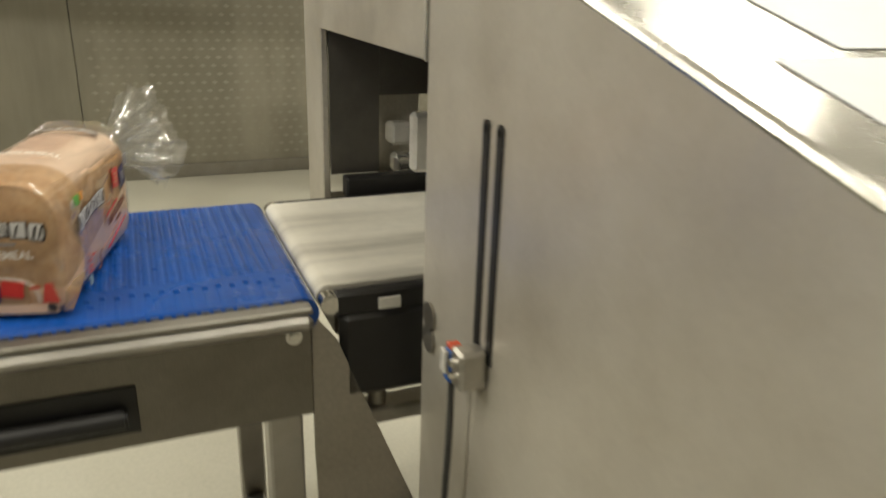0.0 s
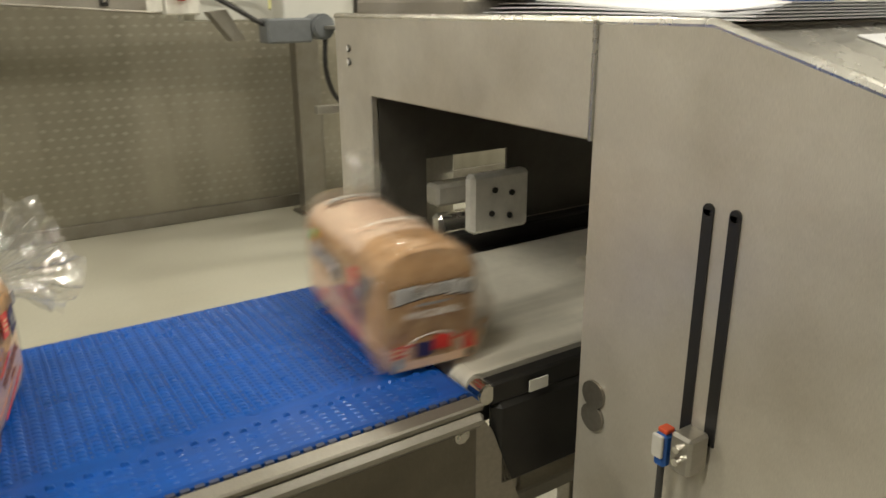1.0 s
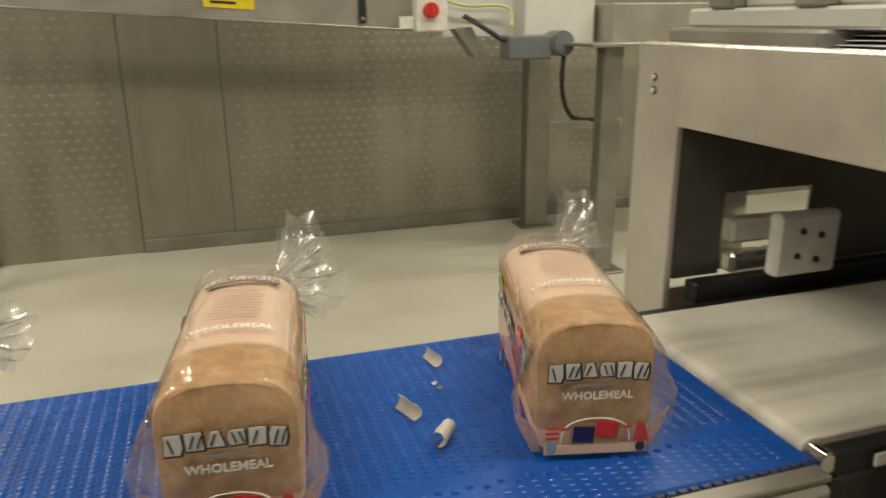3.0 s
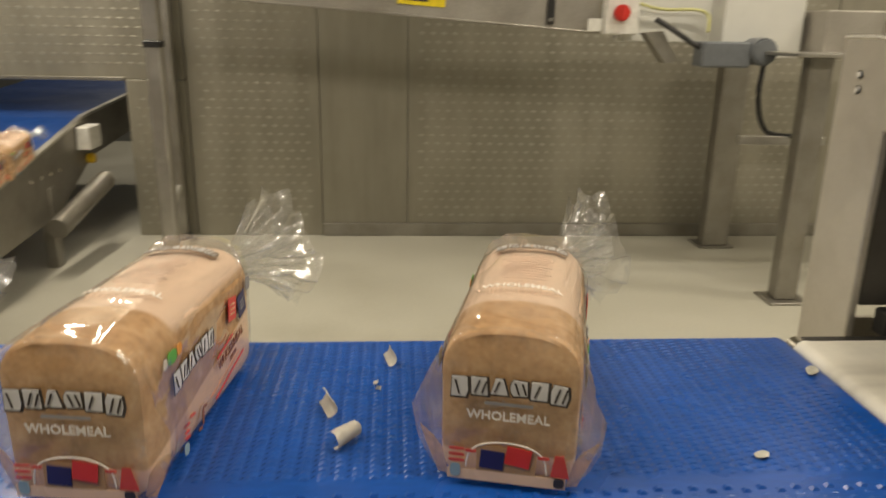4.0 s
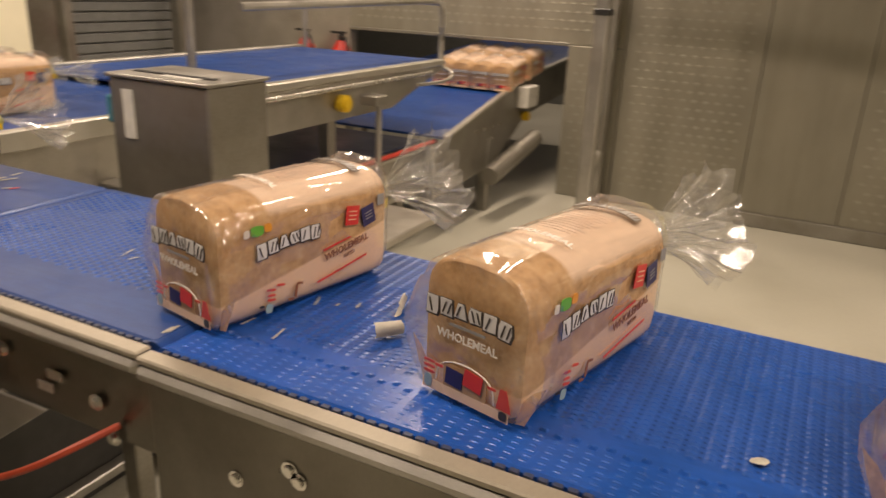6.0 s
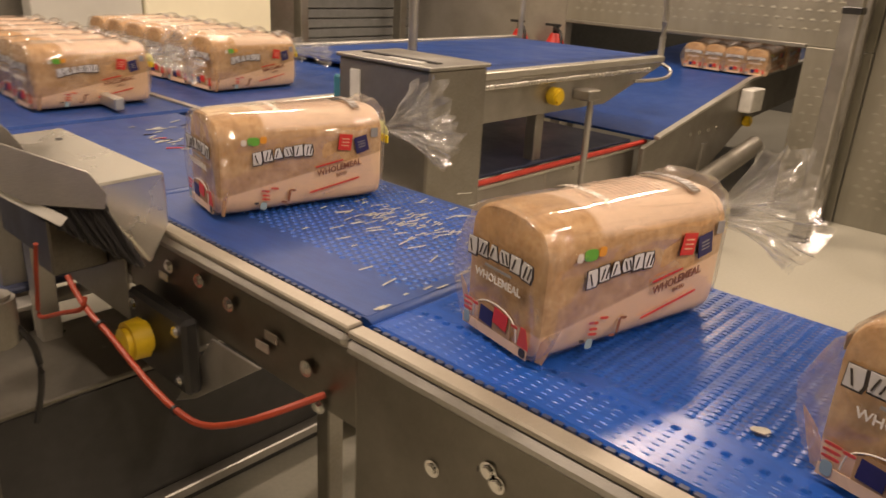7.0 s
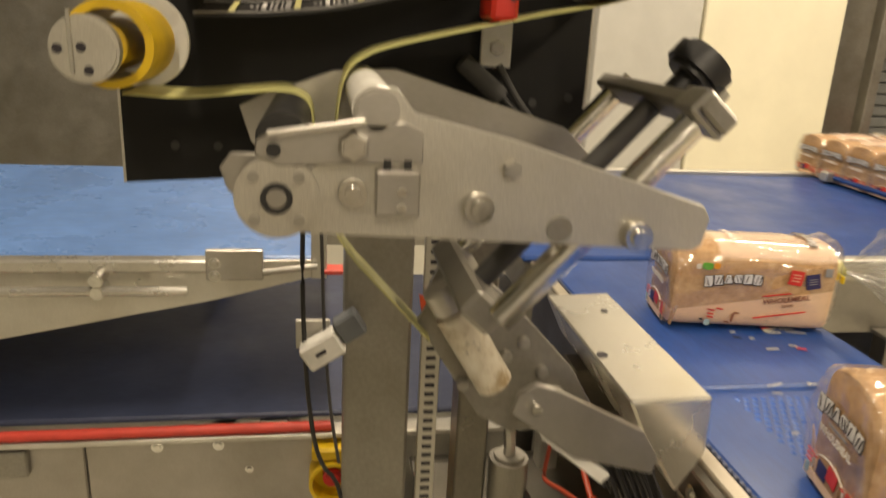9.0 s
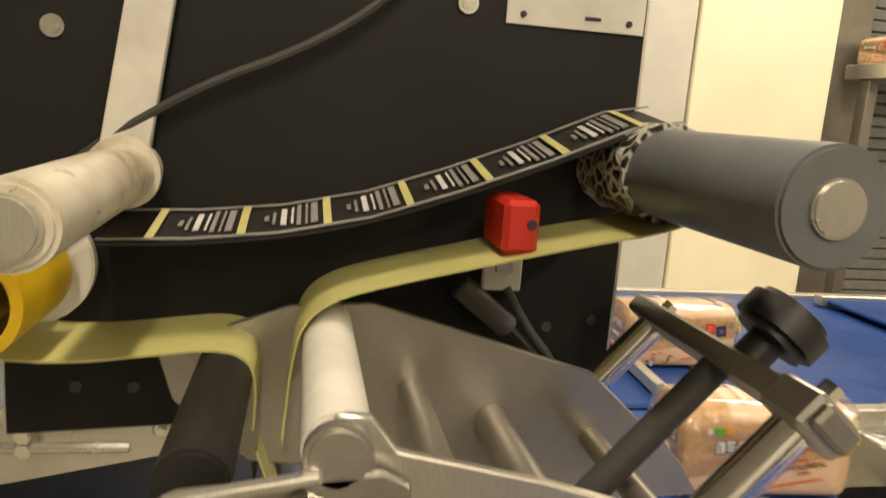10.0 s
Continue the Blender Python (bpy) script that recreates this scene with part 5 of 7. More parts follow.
# white weigh belt
weigh = thing("weigh_conveyor", (0.9, 0, 0), "white canvas weigh belt on chromed rollers with a black drive box", "conveyor")
bm = box(B(), (0.512, -0.172, ZB - 0.014), (1.42, 0.172, ZB - 0.002), 0.002)
rod(bm, (0.512, -0.172, ZB - 0.017), (0.512, 0.172, ZB - 0.017), 0.015, 20)
part("belt", bm, WHITE_BELT, weigh, "white canvas belt with faint grey streaks")
part("roller", rod(B(), (0.511, -0.196, ZB - 0.018), (0.511, 0.196, ZB - 0.018), 0.0125, 20, None, 0.002), CHROME, weigh)
for s in (-1, 1):
    part("side_rail", box(B(), (0.515, min(s * 0.176, s * 0.196), ZB - 0.034), (1.42, max(s * 0.176, s * 0.196), ZB - 0.006), 0.003), BLACK, weigh)
part("drive_box", box(B(), (0.520, -0.200, 0.655), (1.0, -0.178, ZB - 0.03), 0.012), BLACK, weigh, "black drive cover")
part("sticker", box(B(), (0.565, -0.2025, ZB - 0.028), (0.592, -0.2005, ZB - 0.014), 0), WHITE_PLASTIC, weigh)
part("bed", box(B(), (0.52, -0.17, 0.73), (1.42, 0.17, ZB - 0.018), 0.003), STEEL_DARK, weigh)
part("mount", rod(B(), (0.575, -0.16, 0.62), (0.575, -0.16, 0.66), 0.012), STEEL, weigh)
part("mount_rail", box(B(), (0.52, -0.18, 0.60), (1.35, -0.14, 0.622), 0.003), STEEL, weigh)
for x in (0.98, 1.3):
    for y in (-0.15, 0.15):
        part("leg", box(B(), (x - 0.02, y - 0.02, 0), (x + 0.02, y + 0.02, 0.73), 0.003), STEEL_DARK, weigh)
part("rear_frame", box(B(), (1.25, -0.20, 0.25), (1.35, 0.10, 0.42), 0.004), BLACK, weigh, "dark motor block low under the belt")

infeed = thing("infeed_conveyor", (2.0, 0, 0), "white infeed belt on a steel frame behind the machine", "conveyor")
part("belt", box(B(), (1.45, -0.172, ZB - 0.014), (2.9, 0.172, ZB - 0.002), 0.003), WHITE_BELT, infeed)
part("bed", box(B(), (1.46, -0.19, 0.68), (2.89, 0.19, ZB - 0.016), 0.004), STEEL, infeed)
for x in (1.6, 2.75):
    for y in (-0.16, 0.16):
        part("leg", box(B(), (x - 0.02, y - 0.02, 0), (x + 0.02, y + 0.02, 0.68), 0.003), STEEL, infeed)

# things left on top of the machine
papers = thing("paper_stack", (0.95, -0.2, 1.174), "curling stack of white paper sheets on the machine", "paper")
for k in range(6):
    bm = B()
    rows = []
    for i in range(9):
        u = i / 8
        x0, x1 = 0.63 + 0.012 * k, 1.02 + 0.01 * k
        y = 0.02 - 0.40 * u
        z = 1.1745 + 0.0028 * k + 0.012 * math.sin(u * 3.1 + k * 0.4) * (k / 6) + (0.022 * max(0, u - 0.7) if k > 3 else 0)
        if u > 0.95:
            z = max(z, 1.1745 + 0.0028 * k)
        rows.append((x0, x1, y, z))
    vs = [[bm.verts.new((x0, y, z)), bm.verts.new((x1, y, z)), bm.verts.new((x1, y, z + 0.0012)), bm.verts.new((x0, y, z + 0.0012))] for x0, x1, y, z in rows]
    for a, b in zip(vs, vs[1:]):
        for q in range(4):
            bm.faces.new((a[q], a[(q + 1) % 4], b[(q + 1) % 4], b[q]))
    bm.faces.new(vs[0][::-1])
    bm.faces.new(vs[-1])
    part("sheet", bm, PAPER, papers)
trayset = thing("plastic_tray", (0.70, 0.14, 1.174), "cream grey plastic tray with a lipped rim", "tray")
part("base", box(B(), (0.615, 0.0, 1.174), (0.86, 0.29, 1.196), 0.004), STEEL_SHEET, trayset)
part("rim", box(B(), (0.64, -0.06, 1.196), (1.0, 0.28, 1.222), 0.004), PALE, trayset)
part("deck", box(B(), (0.66, -0.04, 1.222), (0.98, 0.26, 1.262), 0.004), PALE, trayset)
for y in (0.02, 0.18):
    part("clip", box(B(), (0.635, y, 1.222), (0.66, y + 0.05, 1.245), 0.003), STEEL, trayset)
part("cord", tube(B(), [(0.66, 0.20, 1.25), (0.64, 0.21, 1.28), (0.65, 0.215, 1.33), (0.70, 0.22, 1.40)], 0.008), BROWN_PRINT, trayset)
case = thing("black_case", (1.25, 0.22, 1.174), "flat black plastic case lying on the machine", "case")
part("shell", box(B(), (1.10, 0.12, 1.174), (1.40, 0.34, 1.205), 0.008), BLACK, case)
part("lid", box(B(), (1.10, 0.12, 1.206), (1.40, 0.34, 1.214), 0.003), GREYROLL, case)
gun = thing("hand_scanner", (1.10, -0.10, 1.174), "blue plastic hand tool with a pale looped cord", "hand tool")
bm = rod(B(), (1.05, -0.02, 1.192), (1.13, -0.16, 1.195), 0.018, 16, 0.024, 0.004)
part("grip", bm, BLUE_PLASTIC, gun)
part("cord", tube(B(), [(1.13, -0.16, 1.20), (1.10, -0.20, 1.25), (1.08, -0.14, 1.26), (1.12, -0.10, 1.21), (1.12, -0.18, 1.20), (1.1, -0.24, 1.178)], 0.004), WHITE_PLASTIC, gun)
tub = thing("blue_tub", (1.28, 0.0, 1.174), "white and blue cardboard tub", "tub")
part("body", rod(B(), (1.28, 0.0, 1.174), (1.28, 0.0, 1.22), 0.045, 24), WHITE_PLASTIC, tub)
part("sleeve", rod(B(), (1.28, 0.0, 1.22), (1.28, 0.0, 1.33), 0.0455, 24), BLUE_PLASTIC, tub)

# rear unit behind the machine
rear = thing("infeed_machine", (1.6, 2.8, 0), "steel infeed frame with a guarded motor and control boxes", "machine frame")
part("beam", box(B(), (1.02, 2.84, 1.12), (1.62, 2.92, 1.32), 0.004), PALE, rear, "pale painted cover")
part("cover", box(B(), (1.45, 2.70, 1.06), (1.82, 2.86, 1.32), 0.006), PALE, rear)
part("cover", box(B(), (1.84, 2.55, 1.06), (2.75, 2.86, 1.27), 0.006), STEEL_SHEET, rear)
part("motor_box", box(B(), (1.33, 2.60, 1.02), (1.55, 2.72, 1.13), 0.008), GREYROLL, rear, "grey terminal box")
part("hood", plate(B(), [(1.10, 1.16), (1.18, 1.17), (1.26, 1.04), (1.20, 1.03)], 0.09, lambda u, v, w: (u, 2.70 + w, v)), STEEL_DARK, rear)
part("gearbox", rod(B(), (1.60, 2.58, 1.09), (1.60, 2.72, 1.09), 0.06, 16, None, 0.01), GREYROLL, rear)
part("cable", tube(B(), [(1.14, 2.70, 1.22), (1.22, 2.66, 1.17), (1.33, 2.65, 1.10), (1.40, 2.66, 1.10)], 0.012), BLACK, rear)
part("cable", tube(B(), [(1.08, 2.80, 1.29), (1.2, 2.80, 1.26), (1.35, 2.80, 1.27), (1.42, 2.79, 1.25), (1.40, 2.74, 1.17)], 0.007), TAPE, rear, "pale yellow cable")
part("hose", tube(B(), [(1.62, 2.62, 1.03), (1.60, 2.60, 0.90), (1.64, 2.62, 0.78), (1.70, 2.64, 0.72), (1.80, 2.6, 0.72)], 0.012), BLACK, rear)
part("bracket", box(B(), (1.55, 2.60, 0.68), (1.95, 2.64, 0.72), 0.003), STEEL, rear)
part("valve", box(B(), (1.83, 2.58, 0.60), (1.88, 2.66, 0.74), 0.004), STEEL_BRIGHT, rear)
part("leg", box(B(), (1.72, 3.24, 0.01), (1.86, 3.34, 1.12), 0.006), STEEL_DARK, rear)
part("leg", box(B(), (1.70, 2.37, 0.012), (1.80, 2.45, 1.08), 0.006), STEEL_DARK, rear)
part("foot_plate", box(B(), (1.66, 2.33, 0), (1.85, 2.49, 0.012), 0.002), STEEL_DARK, rear)
part("foot_plate", box(B(), (1.69, 3.22, 0), (1.89, 3.38, 0.012), 0.002), STEEL_DARK, rear)
part("cap_plate", box(B(), (1.60, 2.30, 1.08), (1.92, 2.60, 1.095), 0.002), STEEL, rear)
isol = thing("isolator_switch", (1.0, 2.76, 1.24), "cream isolator box with a red rotary switch", "switch")
part("box", box(B(), (0.935, 2.77, 1.15), (1.085, 2.85, 1.34), 0.006), WHITE_PLASTIC, isol)
part("knob", rod(B(), (1.0, 2.77, 1.245), (1.0, 2.735, 1.245), 0.036, 20, None, 0.005), RED, isol, "red rotary knob")
part("knob_bar", box(B(), (0.992, 2.728, 1.215), (1.008, 2.737, 1.275), 0.002), RED, isol)
part("tag", box(B(), (0.86, 2.80, 1.165), (0.93, 2.805, 1.22), 0), WHITE_PLASTIC, isol)
# ---- tape applicator standing beside the line ----
FP, BP, KP = -0.780, -0.935, -0.980
app = thing("tape_applicator", (-1.30, -0.58, 0), "stainless steel tape applicator with rollers, tape and a black backing plate", "machine")
yz = lambda x: (lambda u, v, w: (x - w, u, v))
part("column", box(B(), (-1.34, -0.622, 0.012), (-1.25, -0.537, 1.45), 0.004), STEEL_DARK, app, "square steel column")
part("foot_plate", box(B(), (-1.42, -0.70, 0), (-1.17, -0.46, 0.012), 0.003), STEEL_DARK, app)
part("head_arm", box(B(), (-1.25, -0.62, 1.22), (KP - 0.006, -0.54, 1.32), 0.004), STEEL_DARK, app)
part("backing_plate", plate(B(), [(-0.800, 1.128), (-0.436, 1.150), (-0.436, 1.80), (-0.800, 1.80)], 0.006, yz(KP)), BLACK_PLATE, app, "large black backing plate with a pale edge")
part("plate_edge", box(B(), (KP - 0.007, -0.4365, 1.150), (KP - 0.0005, -0.4345, 1.80), 0), ALU, app)
part("plate_edge", box(B(), (KP - 0.007, -0.8020, 1.128), (KP - 0.0005, -0.8000, 1.80), 0), ALU, app)
part("data_plate", box(B(), (KP + 0.0005, -0.524, 1.384), (KP + 0.002, -0.438, 1.455), 0.0004), WHITE_PLASTIC, app, "white data plate")
for y in (-0.514, -0.448):
    part("rivet", rod(B(), (KP + 0.002, y, 1.390), (KP + 0.003, y, 1.390), 0.002, 8), INK, app)
part("print_bar", box(B(), (KP + 0.002, -0.476, 1.390), (KP + 0.0026, -0.466, 1.392), 0), INK, app)
for y, z in ((-0.547, 1.393), (-0.77, 1.36), (-0.60, 1.52)):
    bolt(app, (KP, y, z), (1, 0, 0), 0.0042, 0.004)
for y, z in ((-0.762, 1.158), (-0.73, 1.158), (-0.45, 1.205), (-0.48, 1.20), (-0.60, 1.17)):
    part("screw", rod(B(), (KP, y, z), (KP + 0.0015, y, z), 0.0035, 10), RUBBER, app)
# the two cheek plates
part("back_cheek", plate(B(), [(-0.700, 1.170), (-0.708, 1.196), (-0.690, 1.205), (-0.642, 1.223), (-0.597, 1.226), (-0.466, 1.187), (-0.402, 1.130), (-0.388, 1.108), (-0.44, 1.106), (-0.66, 1.135)], 0.005, yz(BP + 0.005)), STEEL, app, "rear steel cheek plate")
part("front_cheek", plate(B(), [(-0.664, 1.146), (-0.430, 1.136), (-0.424, 1.139), (-0.421, 1.156), (-0.426, 1.164), (-0.475, 1.179), (-0.544, 1.200), (-0.600, 1.213), (-0.610, 1.226), (-0.622, 1.227), (-0.630, 1.214), (-0.640, 1.190), (-0.668, 1.176)], 0.005, yz(FP)), ALU, app, "front aluminium cheek plate with rounded corners")
part("bearing_lobe", plate(B(), [(-0.700, 1.168), (-0.704, 1.180), (-0.698, 1.188), (-0.676, 1.188), (-0.650, 1.180), (-0.645, 1.150), (-0.680, 1.145)], 0.004, yz(FP - 0.008)), STEEL, app)
hub = part("bearing_flange", rod(B(), (FP + 0.000, -0.673, 1.167), (FP + 0.007, -0.673, 1.167), 0.0225, 28, None, 0.0015), ALU, app, "round aluminium bearing flange")
part("bearing_ring", ring_of(B(), (FP + 0.006, -0.673, 1.167), (FP + 0.009, -0.673, 1.167), 0.0085, 0.0055, 20), BLACK, hub)
part("shaft_end", rod(B(), (FP + 0.004, -0.673, 1.167), (FP + 0.0085, -0.673, 1.167), 0.0052, 16), STEEL, hub)
for k in range(4):
    a = radians(45 + 90 * k)
    y, z = -0.673 + 0.0165 * math.cos(a), 1.167 + 0.0165 * math.sin(a)
    part("screw", rod(B(), (FP + 0.006, y, z), (FP + 0.0095, y, z), 0.0032, 10), STEEL, hub)
lever = part("tension_lever", plate(B(), [(-0.684, 1.190), (-0.683, 1.198), (-0.674, 1.203), (-0.606, 1.209), (-0.596, 1.204), (-0.596, 1.187), (-0.640, 1.186), (-0.672, 1.184)], 0.005, yz(FP + 0.008)), STEEL, app, "flat steel tension lever")
part("pin", rod(B(), (FP + 0.008, -0.674, 1.193), (FP + 0.0105, -0.674, 1.193), 0.0038, 12), BLACK, lever)
part("cross_nut", rod(B(), (FP + 0.008, -0.633, 1.196), (FP + 0.015, -0.633, 1.196), 0.0095, 6, 0.007, 0.001), CHROME, lever, "knurled clamping nut")
part("bar", box(B(), (FP + 0.006, -0.678, 1.203), (FP + 0.012, -0.626, 1.207), 0.001, Matrix.Translation((0, 0, 0)) @ Matrix.Translation((FP, -0.652, 1.205)) @ pose(0, 0, 0, 9) @ Matrix.Translation((-FP, 0.652, -1.205))), ALU, lever)
block = part("clamp_block", box(B(), (FP, -0.621, 1.158), (FP + 0.010, -0.597, 1.183), 0.001), STEEL, app)
for z in (1.163, 1.172):
    part("screw", rod(B(), (FP + 0.010, -0.607, z), (FP + 0.012, -0.607, z), 0.0028, 10), CHROME, block)
for y in (-0.617, -0.606):
    part("slot", box(B(), (FP + 0.0055, y, 1.184), (FP + 0.0085, y + 0.004, 1.189), 0), BLACK, block)
for y, z, r in ((-0.563, 1.162, 0.0095), (-0.467, 1.146, 0.0095), (-0.633, 1.170, 0.0085)):
    part("dome_bolt", rod(B(), (FP, y, z), (FP + 0.010, y, z), r, 20, r * 0.85, 0.003), CHROME, app)
part("dome_bolt", rod(B(), (FP, -0.545, 1.184), (FP + 0.006, -0.545, 1.184), 0.0055, 6, None, 0.001), STEEL, app)
part("plug", rod(B(), (FP, -0.514, 1.149), (FP + 0.0012, -0.514, 1.149), 0.0078, 20), STEEL_DARK, app)
for y, z, r in ((-0.573, 1.176, 0.008), (-0.525, 1.158, 0.0095), (-0.463, 1.146, 0.007)):
    part("spacer_rod", rod(B(), (BP, y, z), (FP - 0.004, y, z), r, 16), STEEL, app)
# rollers and reels
part("guide_roller", rod(B(), (BP + 0.004, -0.621, 1.214), (FP - 0.001, -0.621, 1.214), 0.0130, 24, None, 0.0015), WHITE_PLASTIC, app, "white plastic guide roller")
part("roller_cap", rod(B(), (FP - 0.001, -0.621, 1.214), (FP + 0.008, -0.621, 1.214), 0.0122, 20, None, 0.002), STEEL, app)
part("guide_roller", rod(B(), (BP + 0.004, -0.671, 1.196), (FP - 0.010, -0.671, 1.196), 0.0140, 24, None, 0.0015), BLACK, app, "black rubber guide roller")
reel = part("tape_core", rod(B(), (KP, -0.448, 1.307), (-0.776, -0.448, 1.307), 0.0235, 32, None, 0.0015), GREYROLL, app, "grey plastic winding core")
part("core_end", rod(B(), (-0.777, -0.448, 1.307), (-0.7735, -0.448, 1.307), 0.0112, 24, None, 0.001), STEEL_BRIGHT, reel)
wad = B()
rings = []
for k in range(9):
    x = KP + 0.008 + k * 0.0085
    rings.append([(x, -0.448 + math.cos(a) * rr, 1.307 + math.sin(a) * rr) for a, rr in ((2 * math.pi * q / 40, 0.0262 + 0.0022 * noise.noise((k * 0.9, q * 0.7, 2.0)) + 0.0010 * noise.noise((k * 2.1, q * 1.9, 7.0))) for q in range(40))])
loft(wad, rings)
part("wound_backing", wad, CRUMPLE, reel, "crumpled printed backing wound on the core")
part("upper_roller", rod(B(), (KP, -0.729, 1.287), (-0.782, -0.724, 1.287), 0.0152, 28, None, 0.002), STAINED, app, "stained cream upper roller")
part("roller_cap", rod(B(), (-0.782, -0.724, 1.287), (-0.778, -0.724, 1.287), 0.0108, 24, None, 0.001), ALU, app)
part("roller_flange", ring_of(B(), (-0.955, -0.729, 1.287), (-0.950, -0.729, 1.287), 0.0190, 0.0150, 28), STAINED, app)
spool = part("yellow_spool", ring_of(B(), (-0.935, -0.776, 1.237), (-0.868, -0.776, 1.237), 0.0262, 0.0212, 32), YELLOW, app, "roll of yellow tape")
part("spool_shaft", rod(B(), (KP, -0.776, 1.237), (-0.822, -0.776, 1.237), 0.0160, 28, None, 0.001), CHROME, spool)
part("spool_flange", rod(B(), (-0.958, -0.776, 1.237), (-0.950, -0.776, 1.237), 0.0330, 32, None, 0.001), WHITE_PLASTIC, spool)
cap = part("spool_cap", rod(B(), (-0.822, -0.774, 1.237), (-0.812, -0.774, 1.237), 0.0180, 32, None, 0.0015), ALU, spool, "round cap with three holes and a groove")
for y, z in ((-0.787, 1.237), (-0.775, 1.238), (-0.772, 1.226)):
    part("hole", rod(B(), (-0.8125, y, z), (-0.8113, y, z), 0.0026, 12), INK, cap)
part("groove", box(B(), (-0.8123, -0.7815, 1.224), (-0.8113, -0.7790, 1.257), 0.0003), CHROME, cap)
part("swing_arm", plate(B(), [(-0.748, 1.282), (-0.722, 1.280), (-0.700, 1.420), (-0.724, 1.420)], 0.006, yz(KP + 0.012)), WHITE_PLASTIC, app, "pale painted swing arm")
part("cable", tube(B(), [(KP + 0.006, -0.758, 1.290), (KP + 0.010, -0.735, 1.308), (KP + 0.012, -0.690, 1.336), (KP + 0.012, -0.64, 1.358), (KP + 0.010, -0.595, 1.388), (KP + 0.008, -0.56, 1.43)], 0.0028), RUBBER, app)

# tapes
part("yellow_tape", ribbon(B(), [(-0.953, -0.776, 1.206), (-0.953, -0.74, 1.204), (-0.953, -0.70, 1.209), (-0.953, -0.676, 1.2118), (-0.953, -0.660, 1.208), (-0.953, -0.655, 1.196), (-0.953, -0.656, 1.17)], (1, 0, 0), 0.062), TAPE, app, "pale yellow label tape")
part("yellow_tape", ribbon(B(), [(-0.953, -0.642, 1.165), (-0.953, -0.639, 1.205), (-0.953, -0.634, 1.226), (-0.953, -0.620, 1.2375), (-0.953, -0.598, 1.2445), (-0.953, -0.555, 1.255), (-0.953, -0.496, 1.269), (-0.953, -0.455, 1.277), (-0.953, -0.432, 1.286)], (1, 0, 0), 0.062), TAPE, app, "pale yellow label tape")
part("yellow_tape", ribbon(B(), [(-0.940, -0.655, 1.150), (-0.940, -0.638, 1.100), (-0.940, -0.600, 1.058), (-0.940, -0.566, 1.020)], (1, 0, 0), 0.030), TAPE, app, "pale yellow label tape")
PR = [(-0.734, 1.259), (-0.691, 1.261), (-0.647, 1.266), (-0.601, 1.276), (-0.555, 1.292), (-0.507, 1.311), (-0.462, 1.331), (-0.440, 1.335)]
part("printed_backing", ribbon(B(), [(-0.968, y, z + 0.004) for y, z in PR], (0.989, 0, -0.148), 0.0525), BLACK, app, "black printed backing strip")


def marks_on(rows, x0, x1, spans, name, mat):
    """Small bars lying on the strip, given as (start, length) along it."""
    bm = B()
    pts = [Vector((0, y, z)) for y, z in rows]
    runs = [0.0]
    for p, q in zip(pts, pts[1:]):
        runs.append(runs[-1] + (q - p).length)
    for s, ln in spans:
        k = max(0, min(len(pts) - 2, next((i for i in range(len(runs) - 1) if runs[i + 1] > s), len(pts) - 2)))
        d = (pts[k + 1] - pts[k]).normalized()
        p = pts[k] + d * (s - runs[k])
        n = Vector((0, -d.z, d.y))
        q = p + d * ln
        lift = n * 0.0030
        low = n * 0.0022
        vs = [bm.verts.new(Vector((x, a.y, a.z + 0.004 - 0.150 * (x + 0.968))) + o) for o in (low, lift) for a, x in ((p, x0), (q, x0), (q, x1), (p, x1))]
        for f in ((0, 1, 2, 3), (7, 6, 5, 4), (0, 4, 5, 1), (1, 5, 6, 2), (2, 6, 7, 3), (3, 7, 4, 0)):
            bm.faces.new([vs[i] for i in f])
    part(name, bm, mat, app, kind="stuff")


for k in range(7):
    marks_on(PR, -0.966, -0.918, [(0.022 + 0.044 * k, 0.0042)], "yellow_mark", STRIP_YELLOW)
cells = [0.034 + 0.044 * k for k in range(6)]
marks_on(PR, -0.945, -0.938, [(c + 0.0008, 0.0022) for c in cells], "strip_print", GREY_INK)
marks_on(PR, -0.951, -0.932, [(c + 0.0050, 0.0016) for c in cells], "strip_print", GREY_INK)
marks_on(PR, -0.956, -0.930, [(c + d, w) for c in cells for d, w in ((0.0092, 0.0030), (0.0150, 0.0012))], "strip_print", SILVER_INK)
marks_on(PR, -0.960, -0.926, [(c + d, w) for c in cells for d, w in ((0.0180, 0.0022), (0.0225, 0.0012), (0.0255, 0.0036))], "strip_print", GREY_INK)
marks_on(PR, -0.9675, -0.9655, [(0.004 * k, 0.0042) for k in range(78)], "strip_line", GREY_INK)
marks_on(PR, -0.9185, -0.9165, [(0.004 * k, 0.0042) for k in range(78)], "strip_line", GREY_INK)

# red fork sensor on the tape
fork = part("tape_sensor", box(B(), (-0.940, -0.537, 1.262), (-0.896, -0.518, 1.290), 0.003), RED, app, "red fork sensor over the tape")
part("sensor_eye", rod(B(), (-0.8965, -0.5225, 1.278), (-0.8950, -0.5225, 1.278), 0.0026, 12), INK, fork)
part("sensor_plate", box(B(), (-0.962, -0.530, 1.228), (-0.958, -0.506, 1.262), 0.001), WHITE_PLASTIC, fork)
part("nut", rod(B(), (-0.958, -0.518, 1.243), (-0.954, -0.518, 1.243), 0.0055, 6), STEEL, fork)
part("plug", rod(B(), (-0.955, -0.545, 1.232), (-0.955, -0.512, 1.206), 0.0075, 16, None, 0.001), RUBBER, app)
